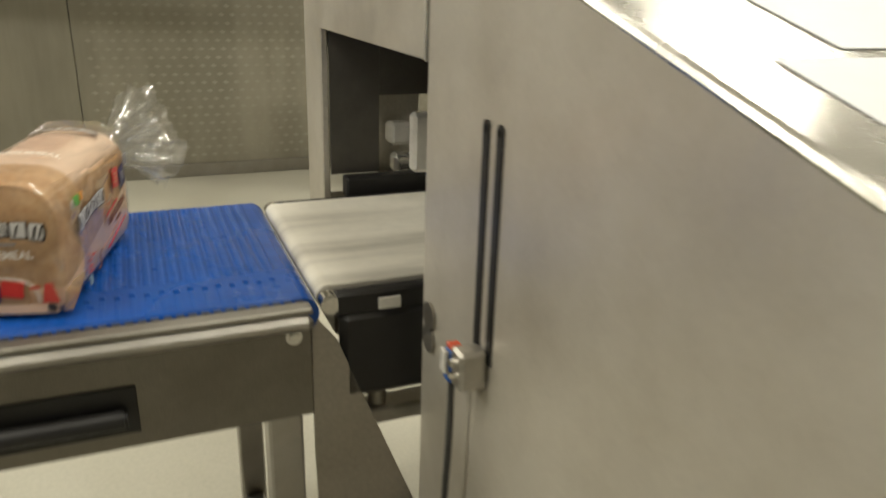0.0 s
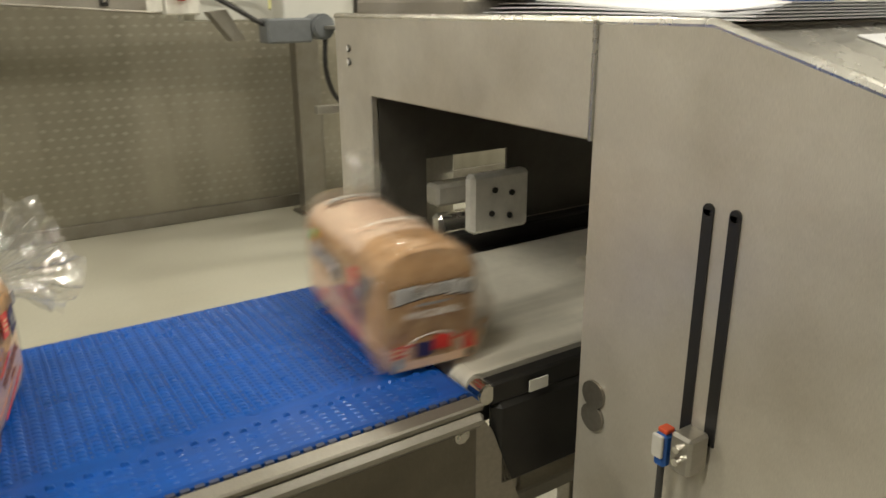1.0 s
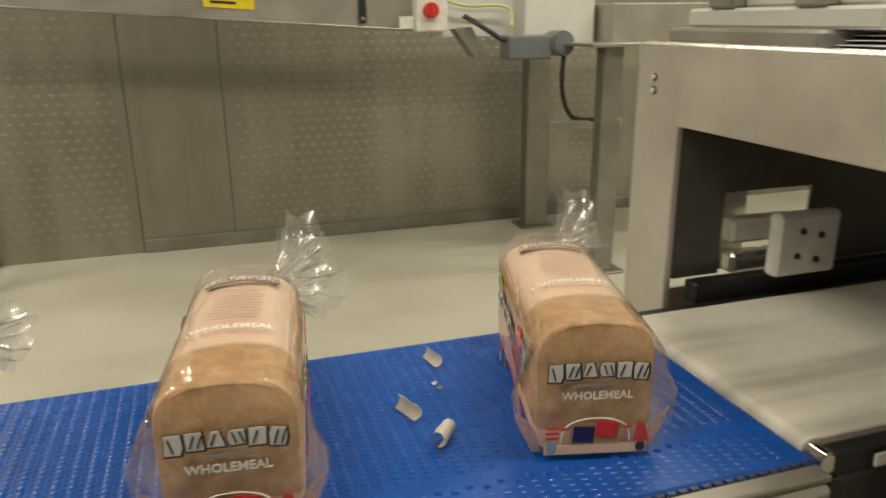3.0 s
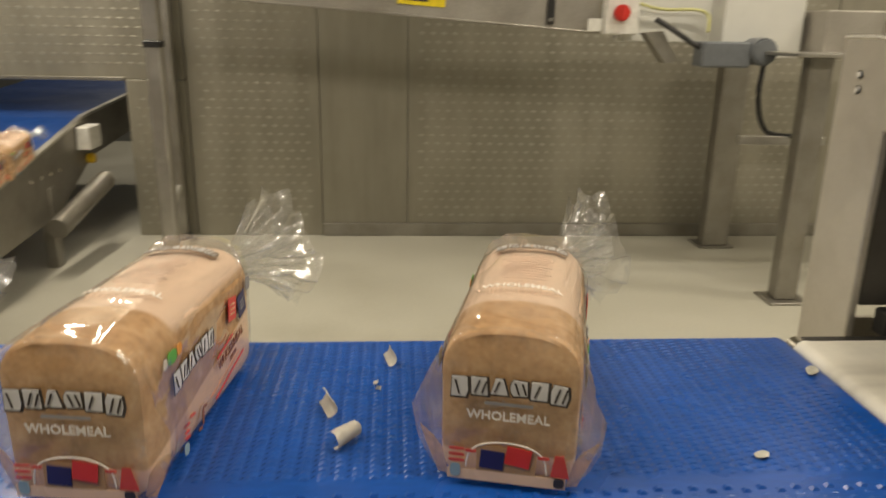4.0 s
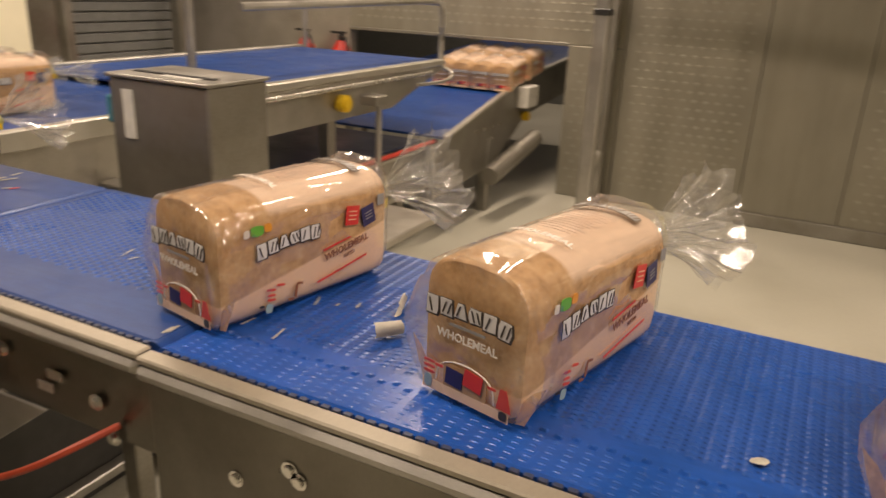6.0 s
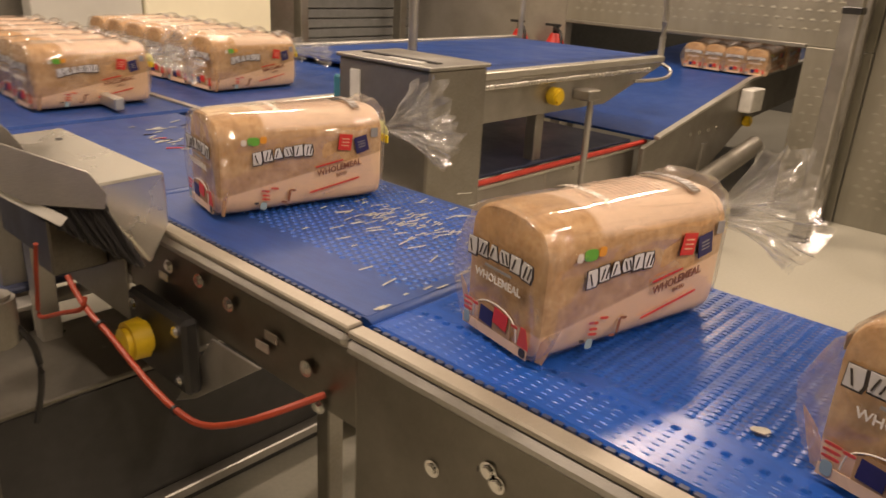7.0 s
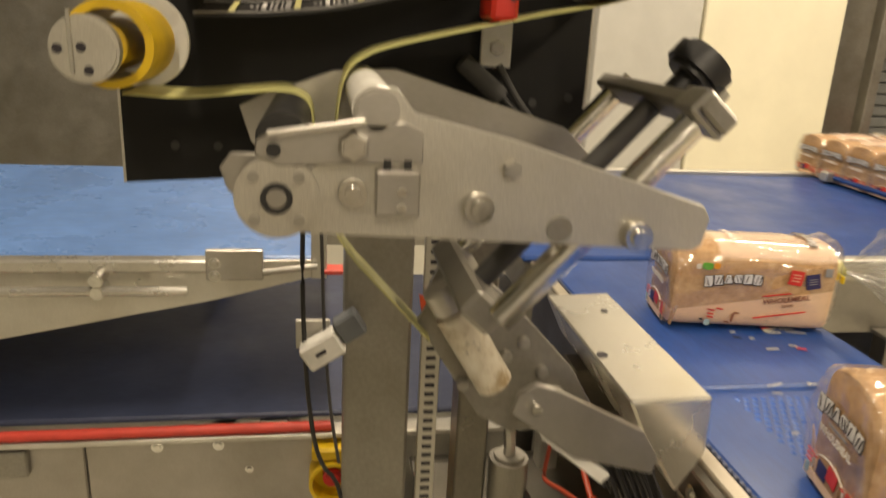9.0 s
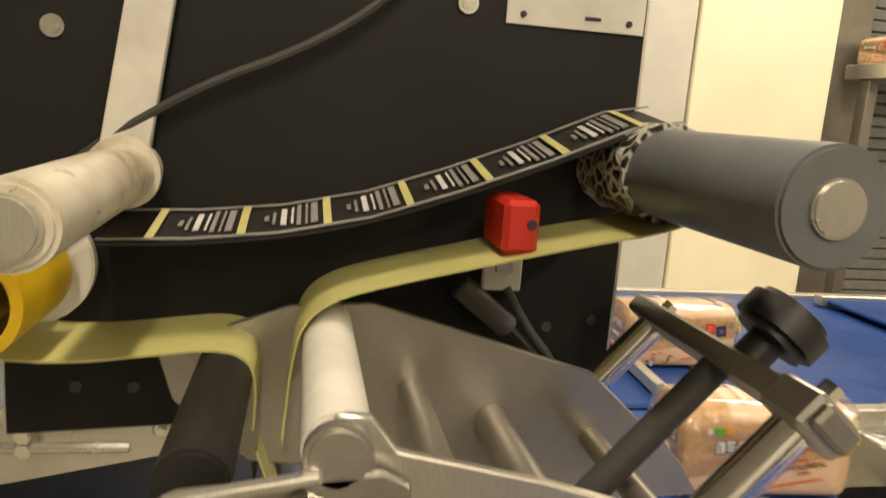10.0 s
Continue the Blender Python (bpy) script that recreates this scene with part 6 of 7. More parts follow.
part("cable", tube(B(), [(-0.955, -0.512, 1.206), (-0.955, -0.50, 1.195), (-0.955, -0.485, 1.178), (-0.955, -0.47, 1.15)], 0.0030), BLACK, app)
part("cable", tube(B(), [(-0.958, -0.515, 1.230), (-0.956, -0.50, 1.205), (-0.956, -0.482, 1.185), (-0.956, -0.47, 1.16)], 0.0028), RUBBER, app)

# tilted slide with its hand knob
U = Vector((0, 0.66, 0.75)).normalized()
N = Vector((0, 0.75, -0.66)).normalized()
top = Vector((0, -0.4255, 1.2120))
at = lambda x, s, n=0.0: Vector((x, 0, 0)) + top + U * s + N * n
for x, r, mat in ((-0.945, 0.0085, CHROME), (-0.805, 0.0095, CHROME), (-0.872, 0.0080, RUBBER)):
    part("slide_rod", rod(B(), at(x, -0.172), at(x, 0.010), r, 16), mat, app, "inclined slide rod")
tilt = Matrix.Translation(top) @ Matrix.Rotation(-math.atan2(U.y, U.z), 4, "X")
part("slide_yoke", box(B(), (-0.965, -0.0115, 0.0), (-0.785, 0.0115, 0.012), 0.002, tilt), STEEL_DARK, app, "slide yoke")
part("yoke_end", box(B(), (-0.818, -0.014, -0.004), (-0.790, 0.014, 0.014), 0.002, tilt), STEEL, app)
knob = part("hand_knob", rod(B(), at(-0.858, 0.026), at(-0.858, 0.046), 0.0220, 36, None, 0.004), BLACK, app, "black round hand knob")
part("knob_neck", rod(B(), at(-0.858, 0.010), at(-0.858, 0.026), 0.0095, 16), BLACK, knob)
part("yoke_bolt", rod(B(), at(-0.805, 0.014), at(-0.805, 0.022), 0.005, 6), CHROME, app)
part("yoke_bolt", rod(B(), at(-0.945, 0.012), at(-0.945, 0.018), 0.005, 6), CHROME, app)
part("slide_foot", box(B(), (-0.965, -0.014, -0.190), (-0.825, 0.014, -0.168), 0.003, tilt), STEEL_DARK, app)

# press arm with roller, lever and brush
part("arm_plate", plate(B(), [(-0.575, 1.030), (-0.548, 1.080), (-0.526, 1.066), (-0.484, 1.032), (-0.440, 0.985), (-0.420, 0.950), (-0.440, 0.935), (-0.490, 0.927), (-0.520, 0.945)], 0.005, yz(-0.925)), STEEL_DARK, app, "dull steel press arm")
part("arm_plate", plate(B(), [(-0.560, 1.040), (-0.545, 1.075), (-0.526, 1.062), (-0.484, 1.028), (-0.400, 0.925), (-0.420, 0.905), (-0.470, 0.930)], 0.004, yz(-0.975)), STEEL, app)
for y, z in ((-0.50, 1.000), (-0.486, 1.012), (-0.535, 0.975), (-0.468, 0.985), (-0.452, 0.965)):
    part("screw", rod(B(), (-0.925, y, z), (-0.919, y, z), 0.005, 12, None, 0.001), STEEL, app)
part("press_roller", rod(B(), (-0.897, -0.552, 1.051), (-0.897, -0.514, 0.988), 0.0150, 20, None, 0.002), STAINED, app, "stained cream press roller")
part("roller_end", rod(B(), (-0.897, -0.564, 1.071), (-0.897, -0.553, 1.052), 0.0135, 20, None, 0.002), STEEL, app)
part("press_lever", plate(B(), [(-0.500, 0.965), (-0.496, 0.982), (-0.482, 0.990), (-0.465, 0.985), (-0.386, 0.944), (-0.370, 0.918), (-0.374, 0.903), (-0.444, 0.922)], 0.006, yz(-0.890)), STEEL, app, "rounded steel press lever")
part("screw", rod(B(), (-0.890, -0.481, 0.970), (-0.884, -0.481, 0.970), 0.0045, 12, None, 0.001), CHROME, app)
part("wiper", plate(B(), [(-0.472, 0.938), (-0.464, 0.944), (-0.408, 0.900), (-0.416, 0.892)], 0.03, yz(-0.895)), WHITE_PLASTIC, app)
brush = B()
brnd = random.Random(3)
for k in range(620):
    s = brnd.random()
    a = Vector((-0.962 + 0.060 * brnd.random(), -0.432 + 0.064 * s, 0.920 - 0.018 * s + brnd.gauss(0, 0.002)))
    d = (0.030 + 0.056 * s) * brnd.uniform(0.85, 1.08)
    b = a + Vector((brnd.gauss(0, 0.003), 0.42 * d + brnd.gauss(0, 0.002), -0.90 * d))
    rod(brush, a, b, 0.0017, 4, 0.0009)
part("brush_bristles", brush, BRISTLE, app, "stiff black brush bristles", kind="stuff")
part("brush_holder", plate(B(), [(-0.440, 0.918), (-0.436, 0.932), (-0.372, 0.915), (-0.366, 0.898)], 0.066, yz(-0.897)), BLACK, app)

# posts beside it
ruler = thing("scale_post", (-1.28, -0.505, 0), "slotted steel scale post with an orange pointer", "post")
part("bar", box(B(), (-1.285, -0.520, 0), (-1.275, -0.494, 1.12), 0.001), ALU, ruler)
ticks = B()
for k in range(60):
    box(ticks, (-1.2755, -0.513, 0.30 + k * 0.0135), (-1.2735, -0.500, 0.305 + k * 0.0135), 0)
part("scale_marking", ticks, INK, ruler, kind="stuff")
part("pointer", plate(B(), [(-0.527, 0.922), (-0.496, 0.914), (-0.499, 0.866), (-0.516, 0.861)], 0.004, yz(-1.266)), ORANGE, ruler, "orange pointer")
stay = thing("support_post", (-1.3, -0.44, 0), "steel support post under the applicator", "post")
part("shaft", box(B(), (-1.32, -0.466, 0.012), (-1.27, -0.421, 1.00), 0.003), STEEL_SHADED, stay)
part("foot_plate", box(B(), (-1.36, -0.47, 0), (-1.22, -0.38, 0.012), 0.003), STEEL_DARK, stay)
part("air_cylinder", rod(B(), (-1.27, -0.388, 0.60), (-1.27, -0.388, 0.68), 0.028, 20, None, 0.006), STEEL_DARK, stay, "round dull air cylinder")
part("air_pipe", tube(B(), [(-1.27, -0.388, 0.67), (-1.27, -0.39, 0.75), (-1.28, -0.41, 0.84), (-1.29, -0.44, 0.86)], 0.009), STEEL, stay)
part("hose", tube(B(), [(-1.26, -0.375, 0.64), (-1.25, -0.35, 0.60), (-1.25, -0.345, 0.54), (-1.26, -0.36, 0.46)], 0.005), BLACK, stay)
cover = thing("drive_cover", (-1.25, -0.27, 0.72), "bright folded steel drive cover beside the belt", "cover")
shell = plate(B(), [(-0.324, 0.881), (-0.228, 0.884), (-0.226, 0.812), (-0.255, 0.763), (-0.278, 0.800), (-0.297, 0.825)], 0.32, yz(-1.05), 0.003)
part("shell", shell, COVER_STEEL, cover)
part("hole", rod(B(), (-1.165, -0.313, 0.8805), (-1.165, -0.313, 0.8825), 0.0075, 6), INK, cover)
part("hole", rod(B(), (-1.300, -0.260, 0.8820), (-1.300, -0.260, 0.8840), 0.0050, 12), INK, cover)
part("bracket", box(B(), (-1.34, -0.300, 0.68), (-1.28, -0.2165, 0.80), 0.003), STEEL_SHADED, cover)
tray = thing("drip_cabinet", (-1.55, -0.4, 0), "dark steel cabinet with a dull tan top under the belts", "cabinet")
part("body", box(B(), (-1.72, -0.46, 0.08), (-1.44, 0.60, 0.37), 0.004), RUBBER, tray)
part("top", box(B(), (-1.73, -0.47, 0.372), (-1.435, 0.61, 0.384), 0.003), STEEL_SHADED, tray)
part("trim", box(B(), (-1.438, -0.46, 0.06), (-1.405, 0.60, 0.085), 0.003), STEEL, tray, "steel kick strip")
part("plinth", box(B(), (-1.70, -0.42, 0), (-1.46, 0.56, 0.08), 0.003), RUBBER, tray)
hose = thing("air_hose", (-1.05, -0.3, 0.6), "bright orange pneumatic hose hanging beside the line", "hose")
part("tube", tube(B(), [(-1.225, -0.30, 0.70), (-1.206, -0.30, 0.685), (-1.161, -0.30, 0.663), (-1.113, -0.30, 0.657), (-1.04, -0.30, 0.636), (-0.983, -0.30, 0.622), (-0.928, -0.30, 0.616), (-0.866, -0.30, 0.622), (-0.787, -0.295, 0.664), (-0.752, -0.26, 0.685), (-0.740, -0.215, 0.690)], 0.0043), HOSE, hose)
part("tube", tube(B(), [(-1.275, -0.32, 0.74), (-1.285, -0.32, 0.715), (-1.298, -0.32, 0.663), (-1.312, -0.32, 0.612), (-1.295, -0.32, 0.612), (-1.212, -0.32, 0.652), (-1.125, -0.32, 0.688), (-1.130, -0.315, 0.705)], 0.0034), HOSE, hose)
part("tie", ring_of(B(), (-1.13, -0.30, 0.660), (-1.125, -0.30, 0.658), 0.0068, 0.0055, 12), BLACK, hose)
part("tie", ring_of(B(), (-0.93, -0.30, 0.616), (-0.925, -0.30, 0.616), 0.0068, 0.0055, 12), BLACK, hose)
yk = thing("yellow_knob", (-1.105, -0.25, 0.632), "yellow plastic adjusting knob on the belt frame", "knob")
part("grip", rod(B(), (-1.105, -0.246, 0.632), (-1.105, -0.282, 0.632), 0.031, 20, 0.028, 0.007), YELLOW, yk)
part("spindle", rod(B(), (-1.105, -0.216, 0.632), (-1.105, -0.246, 0.632), 0.012, 12), CHROME, yk)
# sensor on the column and its cables
cs = thing("column_sensor", (-1.24, -0.63, 0.88), "white and grey sensor clamped to the steel column", "sensor")
tw = Matrix.Translation((-1.22, -0.635, 0.885)) @ pose(0, 0, 0, 32)
part("body", box(B(), (-0.014, -0.044, -0.020), (0.014, 0.006, 0.012), 0.003, tw), WHITE_PLASTIC, cs)
part("lens", box(B(), (-0.012, 0.008, -0.012), (0.012, 0.040, 0.020), 0.003, tw), GREYROLL, cs)
part("plate", box(B(), (-1.245, -0.682, 0.862), (-1.240, -0.640, 0.900), 0.001), STEEL, cs)
part("print_bar", box(B(), (0.0142, -0.028, -0.006), (0.0148, -0.014, -0.001), 0, tw), INK, cs)
part("cable", tube(B(), [(-1.23, -0.672, 1.14), (-1.23, -0.670, 1.06), (-1.23, -0.673, 1.01), (-1.23, -0.673, 0.917), (-1.23, -0.668, 0.80), (-1.23, -0.655, 0.705), (-1.235, -0.626, 0.668), (-1.24, -0.622, 0.60)], 0.0029), BLACK, cs)
part("cable", tube(B(), [(-1.235, -0.655, 1.10), (-1.23, -0.650, 1.0), (-1.23, -0.648, 0.90), (-1.235, -0.640, 0.78), (-1.235, -0.628, 0.70)], 0.0022), RUBBER, cs)
part("strap", box(B(), (-1.242, -0.690, 1.08), (-1.236, -0.625, 1.10), 0.001), WHITE_PLASTIC, cs)
stop = thing("emergency_stop", (-1.76, -0.630, 0.335), "red mushroom stop button in a yellow shroud", "stop button")
part("housing", box(B(), (-1.765, -0.671, 0.388), (-1.712, -0.587, 0.416), 0.005), YELLOW, stop)
part("shroud", ring_of(B(), (-1.765, -0.629, 0.338), (-1.706, -0.629, 0.338), 0.048, 0.041, 28), YELLOW, stop)
part("back", rod(B(), (-1.764, -0.629, 0.338), (-1.750, -0.629, 0.338), 0.042, 24), YELLOW, stop)
part("button", rod(B(), (-1.750, -0.629, 0.345), (-1.712, -0.629, 0.345), 0.020, 24, None, 0.006), RED, stop)

# low white cabinet and a stack of crates against the end wall
low_cab = thing("low_cabinet", (-3.75, -0.82, 0), "low white painted cabinet at the hall's end", "cabinet")
part("carcass", box(B(), (-3.95, -0.97, 0.06), (-3.60, -0.66, 0.715), 0.006), WHITE_PLASTIC, low_cab)
part("top", box(B(), (-3.96, -0.98, 0.716), (-3.59, -0.65, 0.737), 0.004), PALE, low_cab)
part("plinth", box(B(), (-3.93, -0.95, 0), (-3.62, -0.68, 0.06), 0.003), RUBBER, low_cab)
for z in (0.36, 0.60):
    part("handle", rod(B(), (-3.585, -0.87, z), (-3.585, -0.77, z), 0.006, 10), CHROME, low_cab)
for k in range(4):
    z = 0.185 * k
    crate = thing("bread_crate", (-3.75, -1.27, z), "blue stacked plastic bread crate", "crate", "stacked crates")
    for lo, hi in (((-3.92, -1.365, z), (-3.60, -1.185, z + 0.02)),):
        part("base", box(B(), lo, hi, 0.003), BLUE_PLASTIC, crate)
    for lo, hi in (((-3.92, -1.365, z + 0.02), (-3.60, -1.355, z + 0.18)), ((-3.92, -1.195, z + 0.02), (-3.60, -1.185, z + 0.18)), ((-3.61, -1.355, z + 0.02), (-3.60, -1.195, z + 0.13)), ((-3.92, -1.355, z + 0.02), (-3.91, -1.195, z + 0.13))):
        part("side", box(B(), lo, hi, 0.002), BLUE_PLASTIC, crate)
    part("rim", box(B(), (-3.612, -1.355, z + 0.15), (-3.598, -1.195, z + 0.18), 0.002), BLUE_PLASTIC, crate)

# bread rack far beyond the cream door
rack = thing("bread_rack", (-4.1, 2.7, 0), "steel rack with a shelf of loaves by the shutter", "rack")
part("shelf", box(B(), (-4.30, 2.28, 1.66), (-3.95, 3.25, 1.74), 0.004), ALU, rack)
for y in (2.33, 3.2):
    part("upright", box(B(), (-4.20, y - 0.03, 0), (-4.12, y + 0.03, 1.66), 0.004), STEEL_DARK, rack)
# ---- scraps carried by the belts ----
def make_scrap(name, label, curl, length, width, mat=SCRAP, seed=0):
    """A curled scrap of label lying on the belt, local z = 0 on the belt."""
    root = thing(name, (0, 0, 0), label, "scrap", "scraps on the belt")
    rnd = random.Random(seed)
    bm = B()
    n, m = 12, 6
    grid = []
    for i in range(n):
        a = curl * i / (n - 1)
        r = width / max(curl, 0.3)
        row = []
        for j in range(m):
            u = j / (m - 1) - 0.5
            rr = r * (1 - 0.12 * u) + 0.0008 * rnd.random()
            taper = 1 - 0.25 * abs(i / (n - 1) - 0.5)
            row.append((rr * math.sin(a), u * length * taper, 0.0008 + rr * (1 - math.cos(a)) + 0.0006 * rnd.random()))
        grid.append([bm.verts.new(p) for p in row])
    for i in range(n - 1):
        for j in range(m - 1):
            bm.faces.new((grid[i][j], grid[i][j + 1], grid[i + 1][j + 1], grid[i + 1][j]))
    res = bmesh.ops.solidify(bm, geom=bm.faces[:], thickness=0.0006)
    part("paper_curl", bm, mat, root)
    return root


def make_chip(label, size, seed):
    """A flat torn chip of paper, slightly lifted at one side."""
    root = thing("label_scrap", (0, 0, 0), label, "scrap", "scraps on the belt")
    cr = random.Random(seed)
    outline = [(size * cr.uniform(0.75, 1.1) * math.cos(a), 0.62 * size * cr.uniform(0.75, 1.1) * math.sin(a)) for a in (2 * math.pi * k / 9 for k in range(9))]
    part("chip", plate(B(), outline, 0.0007, lambda u, v, w: (u, v, 0.0016 + w + 0.10 * max(0.0, u)), 0), SHRED, root)
    return root


SCRAPS = [
    (make_scrap("label_scrap", "curled cream scrap of label on the blue belt", 3.9, 0.034, 0.030, seed=1), -0.169, -0.059, -38),
    (make_scrap("label_scrap", "long thin cream scrap of label on the blue belt", 2.6, 0.042, 0.022, seed=2), -0.194, 0.003, 20),
    (make_scrap("label_scrap", "narrow pale scrap of label on the blue belt", 2.2, 0.040, 0.018, seed=3), -0.132, 0.117, 12),
    (make_chip("tiny pale scrap of label on the blue belt", 0.009, 4), 0.217, -0.095, 35),
    (make_chip("small pale scrap of label on the blue belt", 0.012, 5), 0.37, 0.075, 50),
    (make_scrap("label_scrap", "crumb of paper on the blue belt", 0.8, 0.008, 0.006, seed=6), -0.145, 0.06, 0),
    (make_scrap("label_scrap", "crumb of paper on the blue belt", 0.8, 0.006, 0.005, seed=7), -0.14, 0.045, 70),
]

rnd = random.Random(9)
crust = thing("crusted_scraps", (0, 0, 0), "patch of stuck pale label shreds on the worn belt", "scrap", kind="stuff")
bm = B()
for k in range(110):
    x, y = rnd.gauss(0.0, 0.075), rnd.gauss(0.03, 0.055)
    w = rnd.uniform(0.006, 0.028)
    box(bm, (-w / 2, -0.0011, 0.0), (w / 2, 0.0011, 0.0005), 0, pose(x, y, 0.0018, 0, 0, 90 + rnd.uniform(-25, 25)))
part("shreds", bm, SHRED, crust, kind="stuff")
bm = B()
for k in range(12):
    y = rnd.uniform(-0.19, 0.12)
    w = rnd.uniform(0.006, 0.024)
    box(bm, (-w / 2, -0.0014, 0.0), (w / 2, 0.0014, 0.0006), 0, pose(rnd.uniform(-0.706, -0.692), y, ZB + 0.0004, 0, 0, 90 + rnd.uniform(-9, 9)))
seam = thing("crusted_scraps", (-0.70, 0, ZB), "pale label residue stuck along the belt's end", "scrap", kind="stuff")
part("shreds", bm, SHRED, seam, kind="stuff")
crust2 = thing("crusted_scraps", (0, 0, 0), "loose red and white label shreds on the smooth belt", "scrap", kind="stuff")
for mat, cnt in ((SHRED, 34), (RED_PRINT, 5), (INK, 6)):
    bm = B()
    for k in range(cnt):
        x, y = rnd.gauss(0.0, 0.10), rnd.gauss(0.02, 0.05)
        w = rnd.uniform(0.008, 0.034)
        box(bm, (-w / 2, -0.002, 0.0), (w / 2, 0.002, 0.0009), 0, pose(x, y, 0.001, 0, 0, 90 + rnd.uniform(-30, 30)))
    part("shreds", bm, mat, crust2, kind="stuff")

# time, distance moved by the first belt since 4.5 s; it halts shortly before 8 s
BELT1 = [(0, 0.956), (1.0, 0.743), (2.0, 0.531), (3.0, 0.319), (4.0, 0.106), (4.5, 0.0), (5.0, -0.106), (6.0, -0.319), (7.0, -0.531), (7.5, -0.632), (7.7, -0.655), (8.0, -0.660), (8.3, -0.68), (8.5, -0.72), (9.0, -0.83), (9.5, -0.94), (10, -1.04)]


def motions():
    walk(cam, [(r[0], pose(r[1], r[2], r[3], 90 + r[5], r[6], r[4])) for r in PATH], EXPOSURES)
    z = ZB + 0.0022
    # x, y, yaw of each loaf's centre on the belts
    walk(LOAVES["a"], [(t, pose(x, y, z, 0, 0, w)) for t, x, y, w in (
        (0, 1.60, 0.01, -6), (0.1, 1.51, 0.01, -6), (0.6, 0.93, 0.0, -6), (0.8, 0.71, 0.0, -6), (1.0, 0.490, -0.003, -6), (1.1, 0.400, -0.005, -4), (1.2, 0.340, -0.006, -4), (1.5, 0.268, -0.006, -5), (2.2, 0.120, -0.008, -7), (2.5, 0.061, -0.008, -7.5), (4.0, -0.252, -0.008, -7.5), (4.5, -0.352, -0.010, -7.5),
        (5.0, -0.454, -0.012, -8), (6.0, -0.672, -0.012, -11), (6.3, -0.747, -0.012, -12), (6.5, -0.837, -0.010, -12), (7.0, -1.083, -0.008, -11.5), (7.2, -1.125, -0.005, -10), (7.5, -1.131, -0.004, -9), (8.0, -1.137, 0.002, -8.5), (8.3, -1.150, 0.004, -8.5), (8.5, -1.200, 0.008, -8.5),
        (9.0, -1.466, 0.044, -9), (9.5, -1.930, 0.120, -2), (9.7, -2.04, 0.16, 0), (10, -2.06, 0.205, 0))])
    walk(LOAVES["b"], [(t, pose(x, y, z, 0, 0, w)) for t, x, y, w in (
        (0, 2.10, 0.02, -15), (1.2, 2.10, 0.02, -15), (1.5, 1.74, 0.02, -15), (1.9, 1.30, 0.02, -15), (2.2, 0.985, 0.015, -15), (2.5, 0.725, 0.012, -15), (2.7, 0.487, 0.005, -15), (2.8, 0.385, 0.0, -14), (2.9, 0.338, -0.002, -14), (3.1, 0.294, -0.001, -14), (3.8, 0.153, -0.001, -14), (4.5, 0.005, -0.006, -13.5),
        (5.0, -0.105, -0.008, -13.5), (6.3, -0.383, -0.014, -13.5), (6.5, -0.425, -0.012, -13.5), (7.0, -0.532, -0.010, -12.5), (7.5, -0.636, -0.005, -12), (8.0, -0.660, -0.002, -12), (8.4, -0.695, 0.0, -12), (8.6, -0.770, 0.0, -12), (9.0, -0.945, 0.003, -12), (9.5, -1.18, 0.015, -9), (10, -1.50, 0.05, -5))])
    walk(LOAVES["c"], [(t, pose(x, y, z, 0, 0, w)) for t, x, y, w in ((0, 0.218, -0.032, -14), (2.0, -0.207, -0.032, -14), (4.3, -0.695, -0.02, -14), (4.5, -0.742, -0.015, -14), (5.0, -0.955, -0.012, -12), (6.0, -1.50, 0.0, -8), (6.3, -1.667, 0.005, -5), (6.5, -1.757, 0.008, -3), (7.0, -1.975, 0.06, 0), (7.5, -1.985, 0.262, 0), (8.0, -2.045, 0.515, 0), (8.5, -2.11, 0.81, 0), (9.0, -2.11, 1.17, 0), (10, -2.11, 1.80, 0))])
    walk(LOAVES["d"], [(t, pose(x, y, z, 0, 0, w)) for t, x, y, w in ((0, 2.55, 0.0, -10), (2.0, 2.55, 0.0, -10), (3.0, 2.0, 0.0, -10), (3.6, 1.40, 0, -10), (4.1, 0.85, 0.0, -10), (4.4, 0.545, 0.0, -12), (4.5, 0.455, 0.0, -12), (4.6, 0.385, 0.0, -12), (4.75, 0.318, 0.0, -12), (5.0, 0.262, 0.0, -12), (6.5, -0.060, 0.0, -12), (7.5, -0.265, 0.0, -12), (8.0, -0.29, 0.0, -12), (8.5, -0.35, 0, -12), (10, -0.67, 0, -12))])
    # the row before, gathered on the cross belt, then pushed against the other row and carried off together
    for k, ob in enumerate(PACK[:5]):
        x = -2.105 - 0.127 * k
        walk(ob, [(t, pose(x + dx, y, z - 0.001, 0, 0, 0)) for t, dx, y in ((0, 0, 0.03), (6.3, 0, 0.03), (6.6, 0, 0.04), (7.0, 0, 0.075), (7.5, 0, 0.267), (8.0, -0.06, 0.515), (8.5, -0.13, 0.81), (9.0, -0.13, 1.17), (10, -0.13, 1.80))])
    for k, ob in enumerate(PACK[5:]):
        x = -2.02 - 0.127 * k
        walk(ob, [(t, pose(x + dx, y, z - 0.001, 0, 0, 0)) for t, dx, y in ((0, 0, 0.505), (6.3, 0, 0.505), (7.0, 0, 0.525), (7.5, 0, 0.545), (8.0, -0.03, 0.795), (8.5, -0.09, 1.09), (9.0, -0.09, 1.45), (10, -0.09, 2.08))])
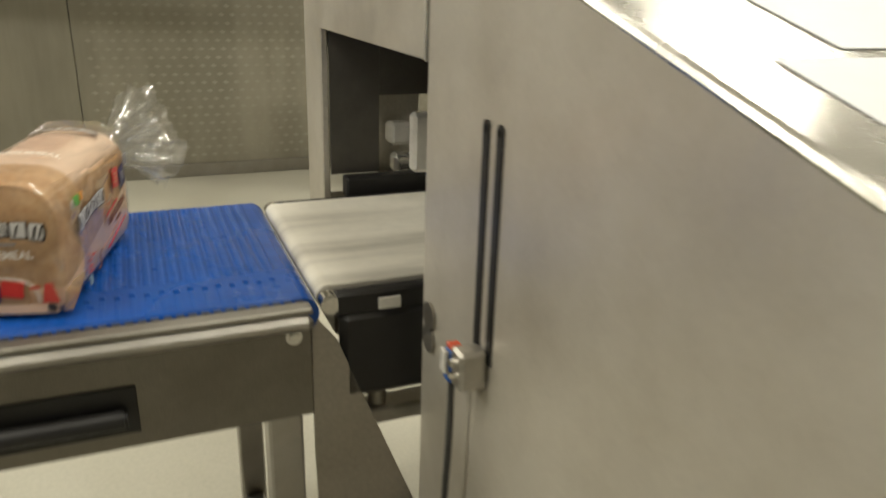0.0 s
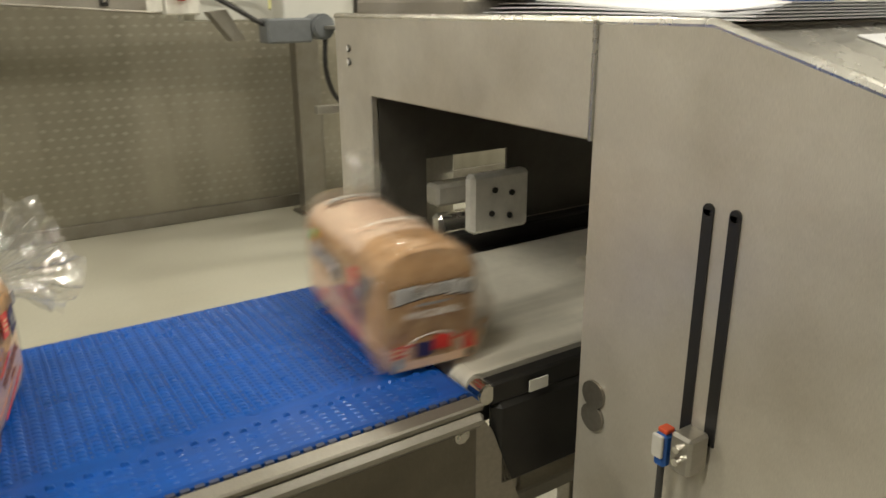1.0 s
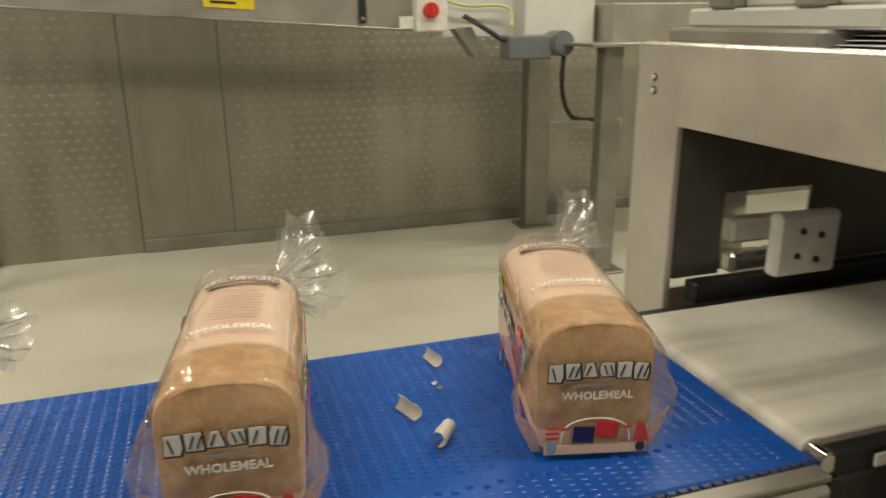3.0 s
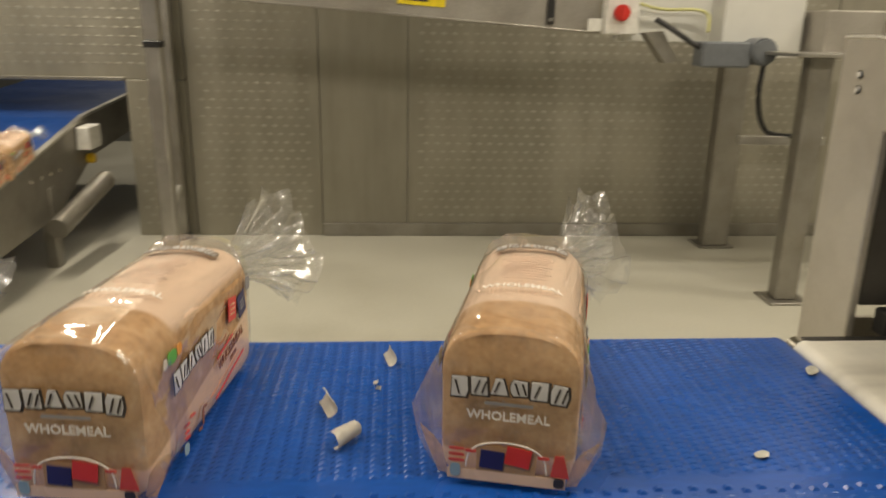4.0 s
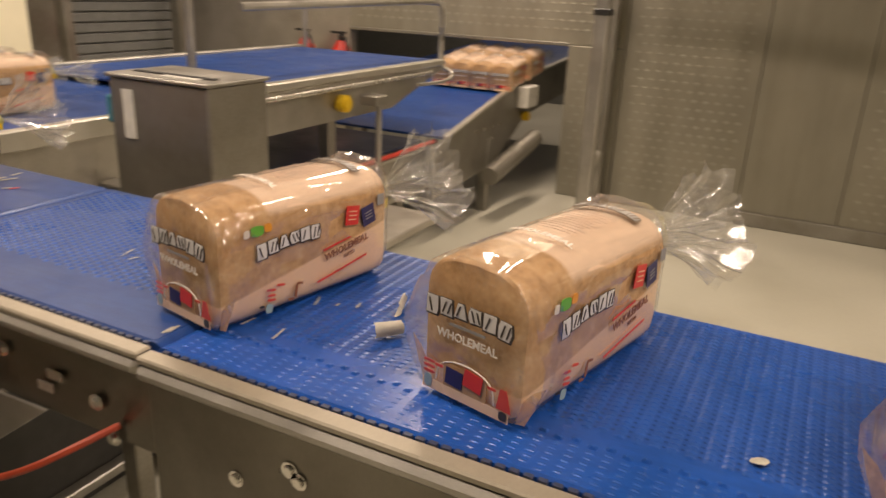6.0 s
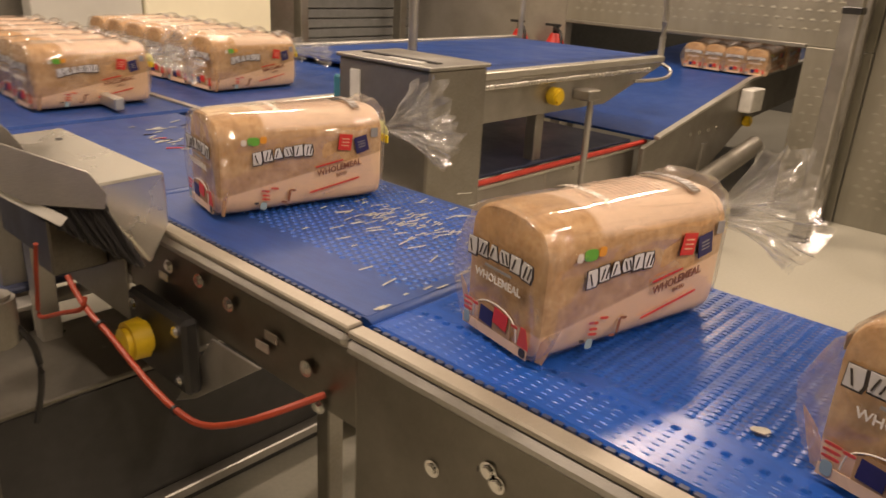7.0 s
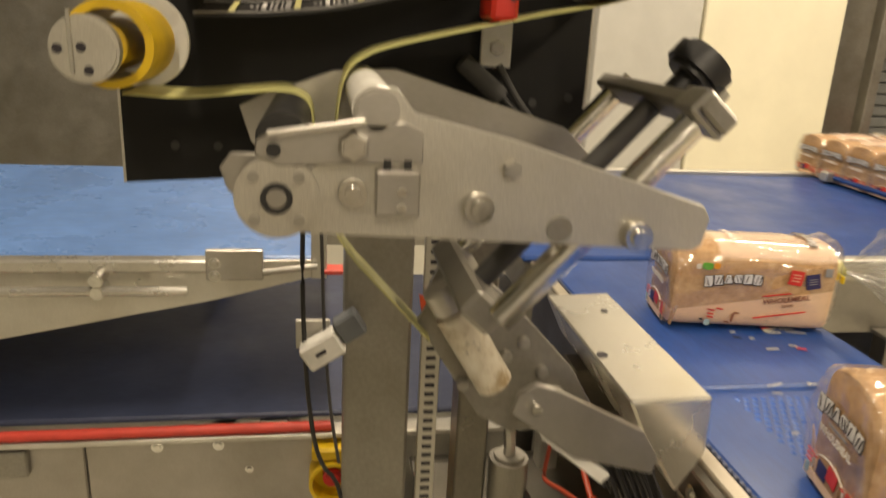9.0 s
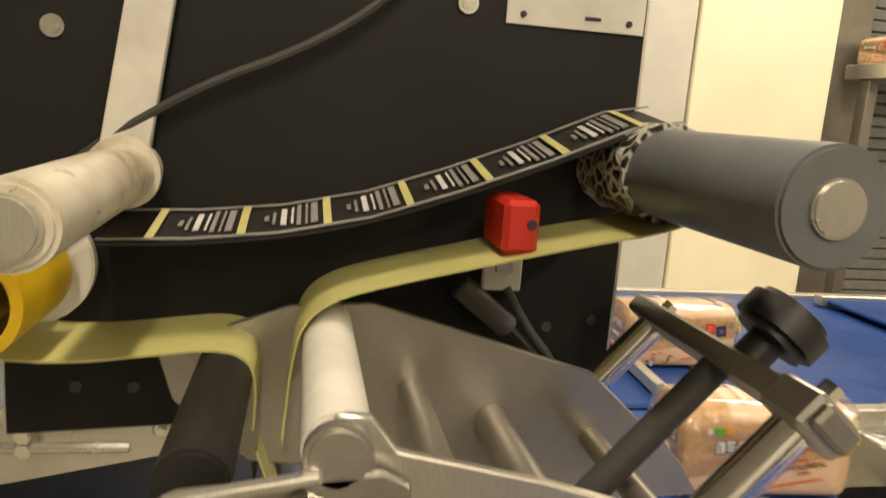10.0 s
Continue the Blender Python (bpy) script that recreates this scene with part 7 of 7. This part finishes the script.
    for k, ob in enumerate(FAR_PACK):
        rows = []
        for t, y in ((0, 1.60), (3.8, 2.32), (4.2, 2.45), (5.0, 2.73), (6.5, 3.46), (7.5, 3.76), (10, 4.5)):
            yy = y + 0.272 * (k // 4)
            rise_z = lambda v: 0.484 + 0.197 * (v - 2.42) if v < 3.40 else 0.677 + 0.0695 * (v - 3.40)
            lean = math.degrees(math.atan2(rise_z(yy + 0.13) - rise_z(yy - 0.13), 0.26))
            rows.append((t, pose(-1.70 - 0.119 * (k % 4), yy, (rise_z(yy + 0.13) + rise_z(yy - 0.13)) / 2 + 0.004, lean, 0, 2)))
        walk(ob, rows)
    for k, ob in enumerate(RACKED):
        walk(ob, [(t, pose(-4.12, 2.36 + 0.135 * k, 1.741, 0, 0, 90)) for t in (0, 10)])
    for ob, x, y, w in SCRAPS:
        # the white belt runs five times as fast; the scrap slows where it meets the blue one
        start = 4.5 - (0.48 - x) / 0.2125
        times, moved = [b[0] for b in BELT1], [b[1] for b in BELT1]
        rows = [(t, x + float(np.interp(t, times, moved))) for t in [0.2 * k for k in range(51)] if t > start + 0.15]
        if start > 0:
            rows = [(start - 0.1, 0.59), (start, 0.48), (start + 0.1, 0.459)] + rows
            for back in (0.4, 0.8, 1.2):
                if start - back > 0:
                    rows.insert(0, (start - back, min(1.25, 0.48 + 1.1 * back)))
            rows.insert(0, (0, min(1.25, 0.48 + 1.1 * start)))
        # what reaches the gap between the belts drops into it and stays
        walk(ob, [(t, pose(max(v, -0.689), y, ZB + 0.0016 - 0.05 * min(1.0, max(0.0, (-0.66 - v) / 0.03)), 0, 0, w)) for t, v in rows])
    walk(crust, [(t, pose(x, 0.02, ZB)) for t, x in ((0, -0.99), (6.0, -0.55 - 0.20), (6.3, -0.80), (6.5, -0.80), (7.0, -0.90), (7.5, -0.935), (8.3, -0.945), (8.5, -0.985), (9.0, -1.05), (10, -1.05))])
    walk(crust2, [(t, pose(-1.50, 0.03, ZB)) for t in (0, 10)])


motions()
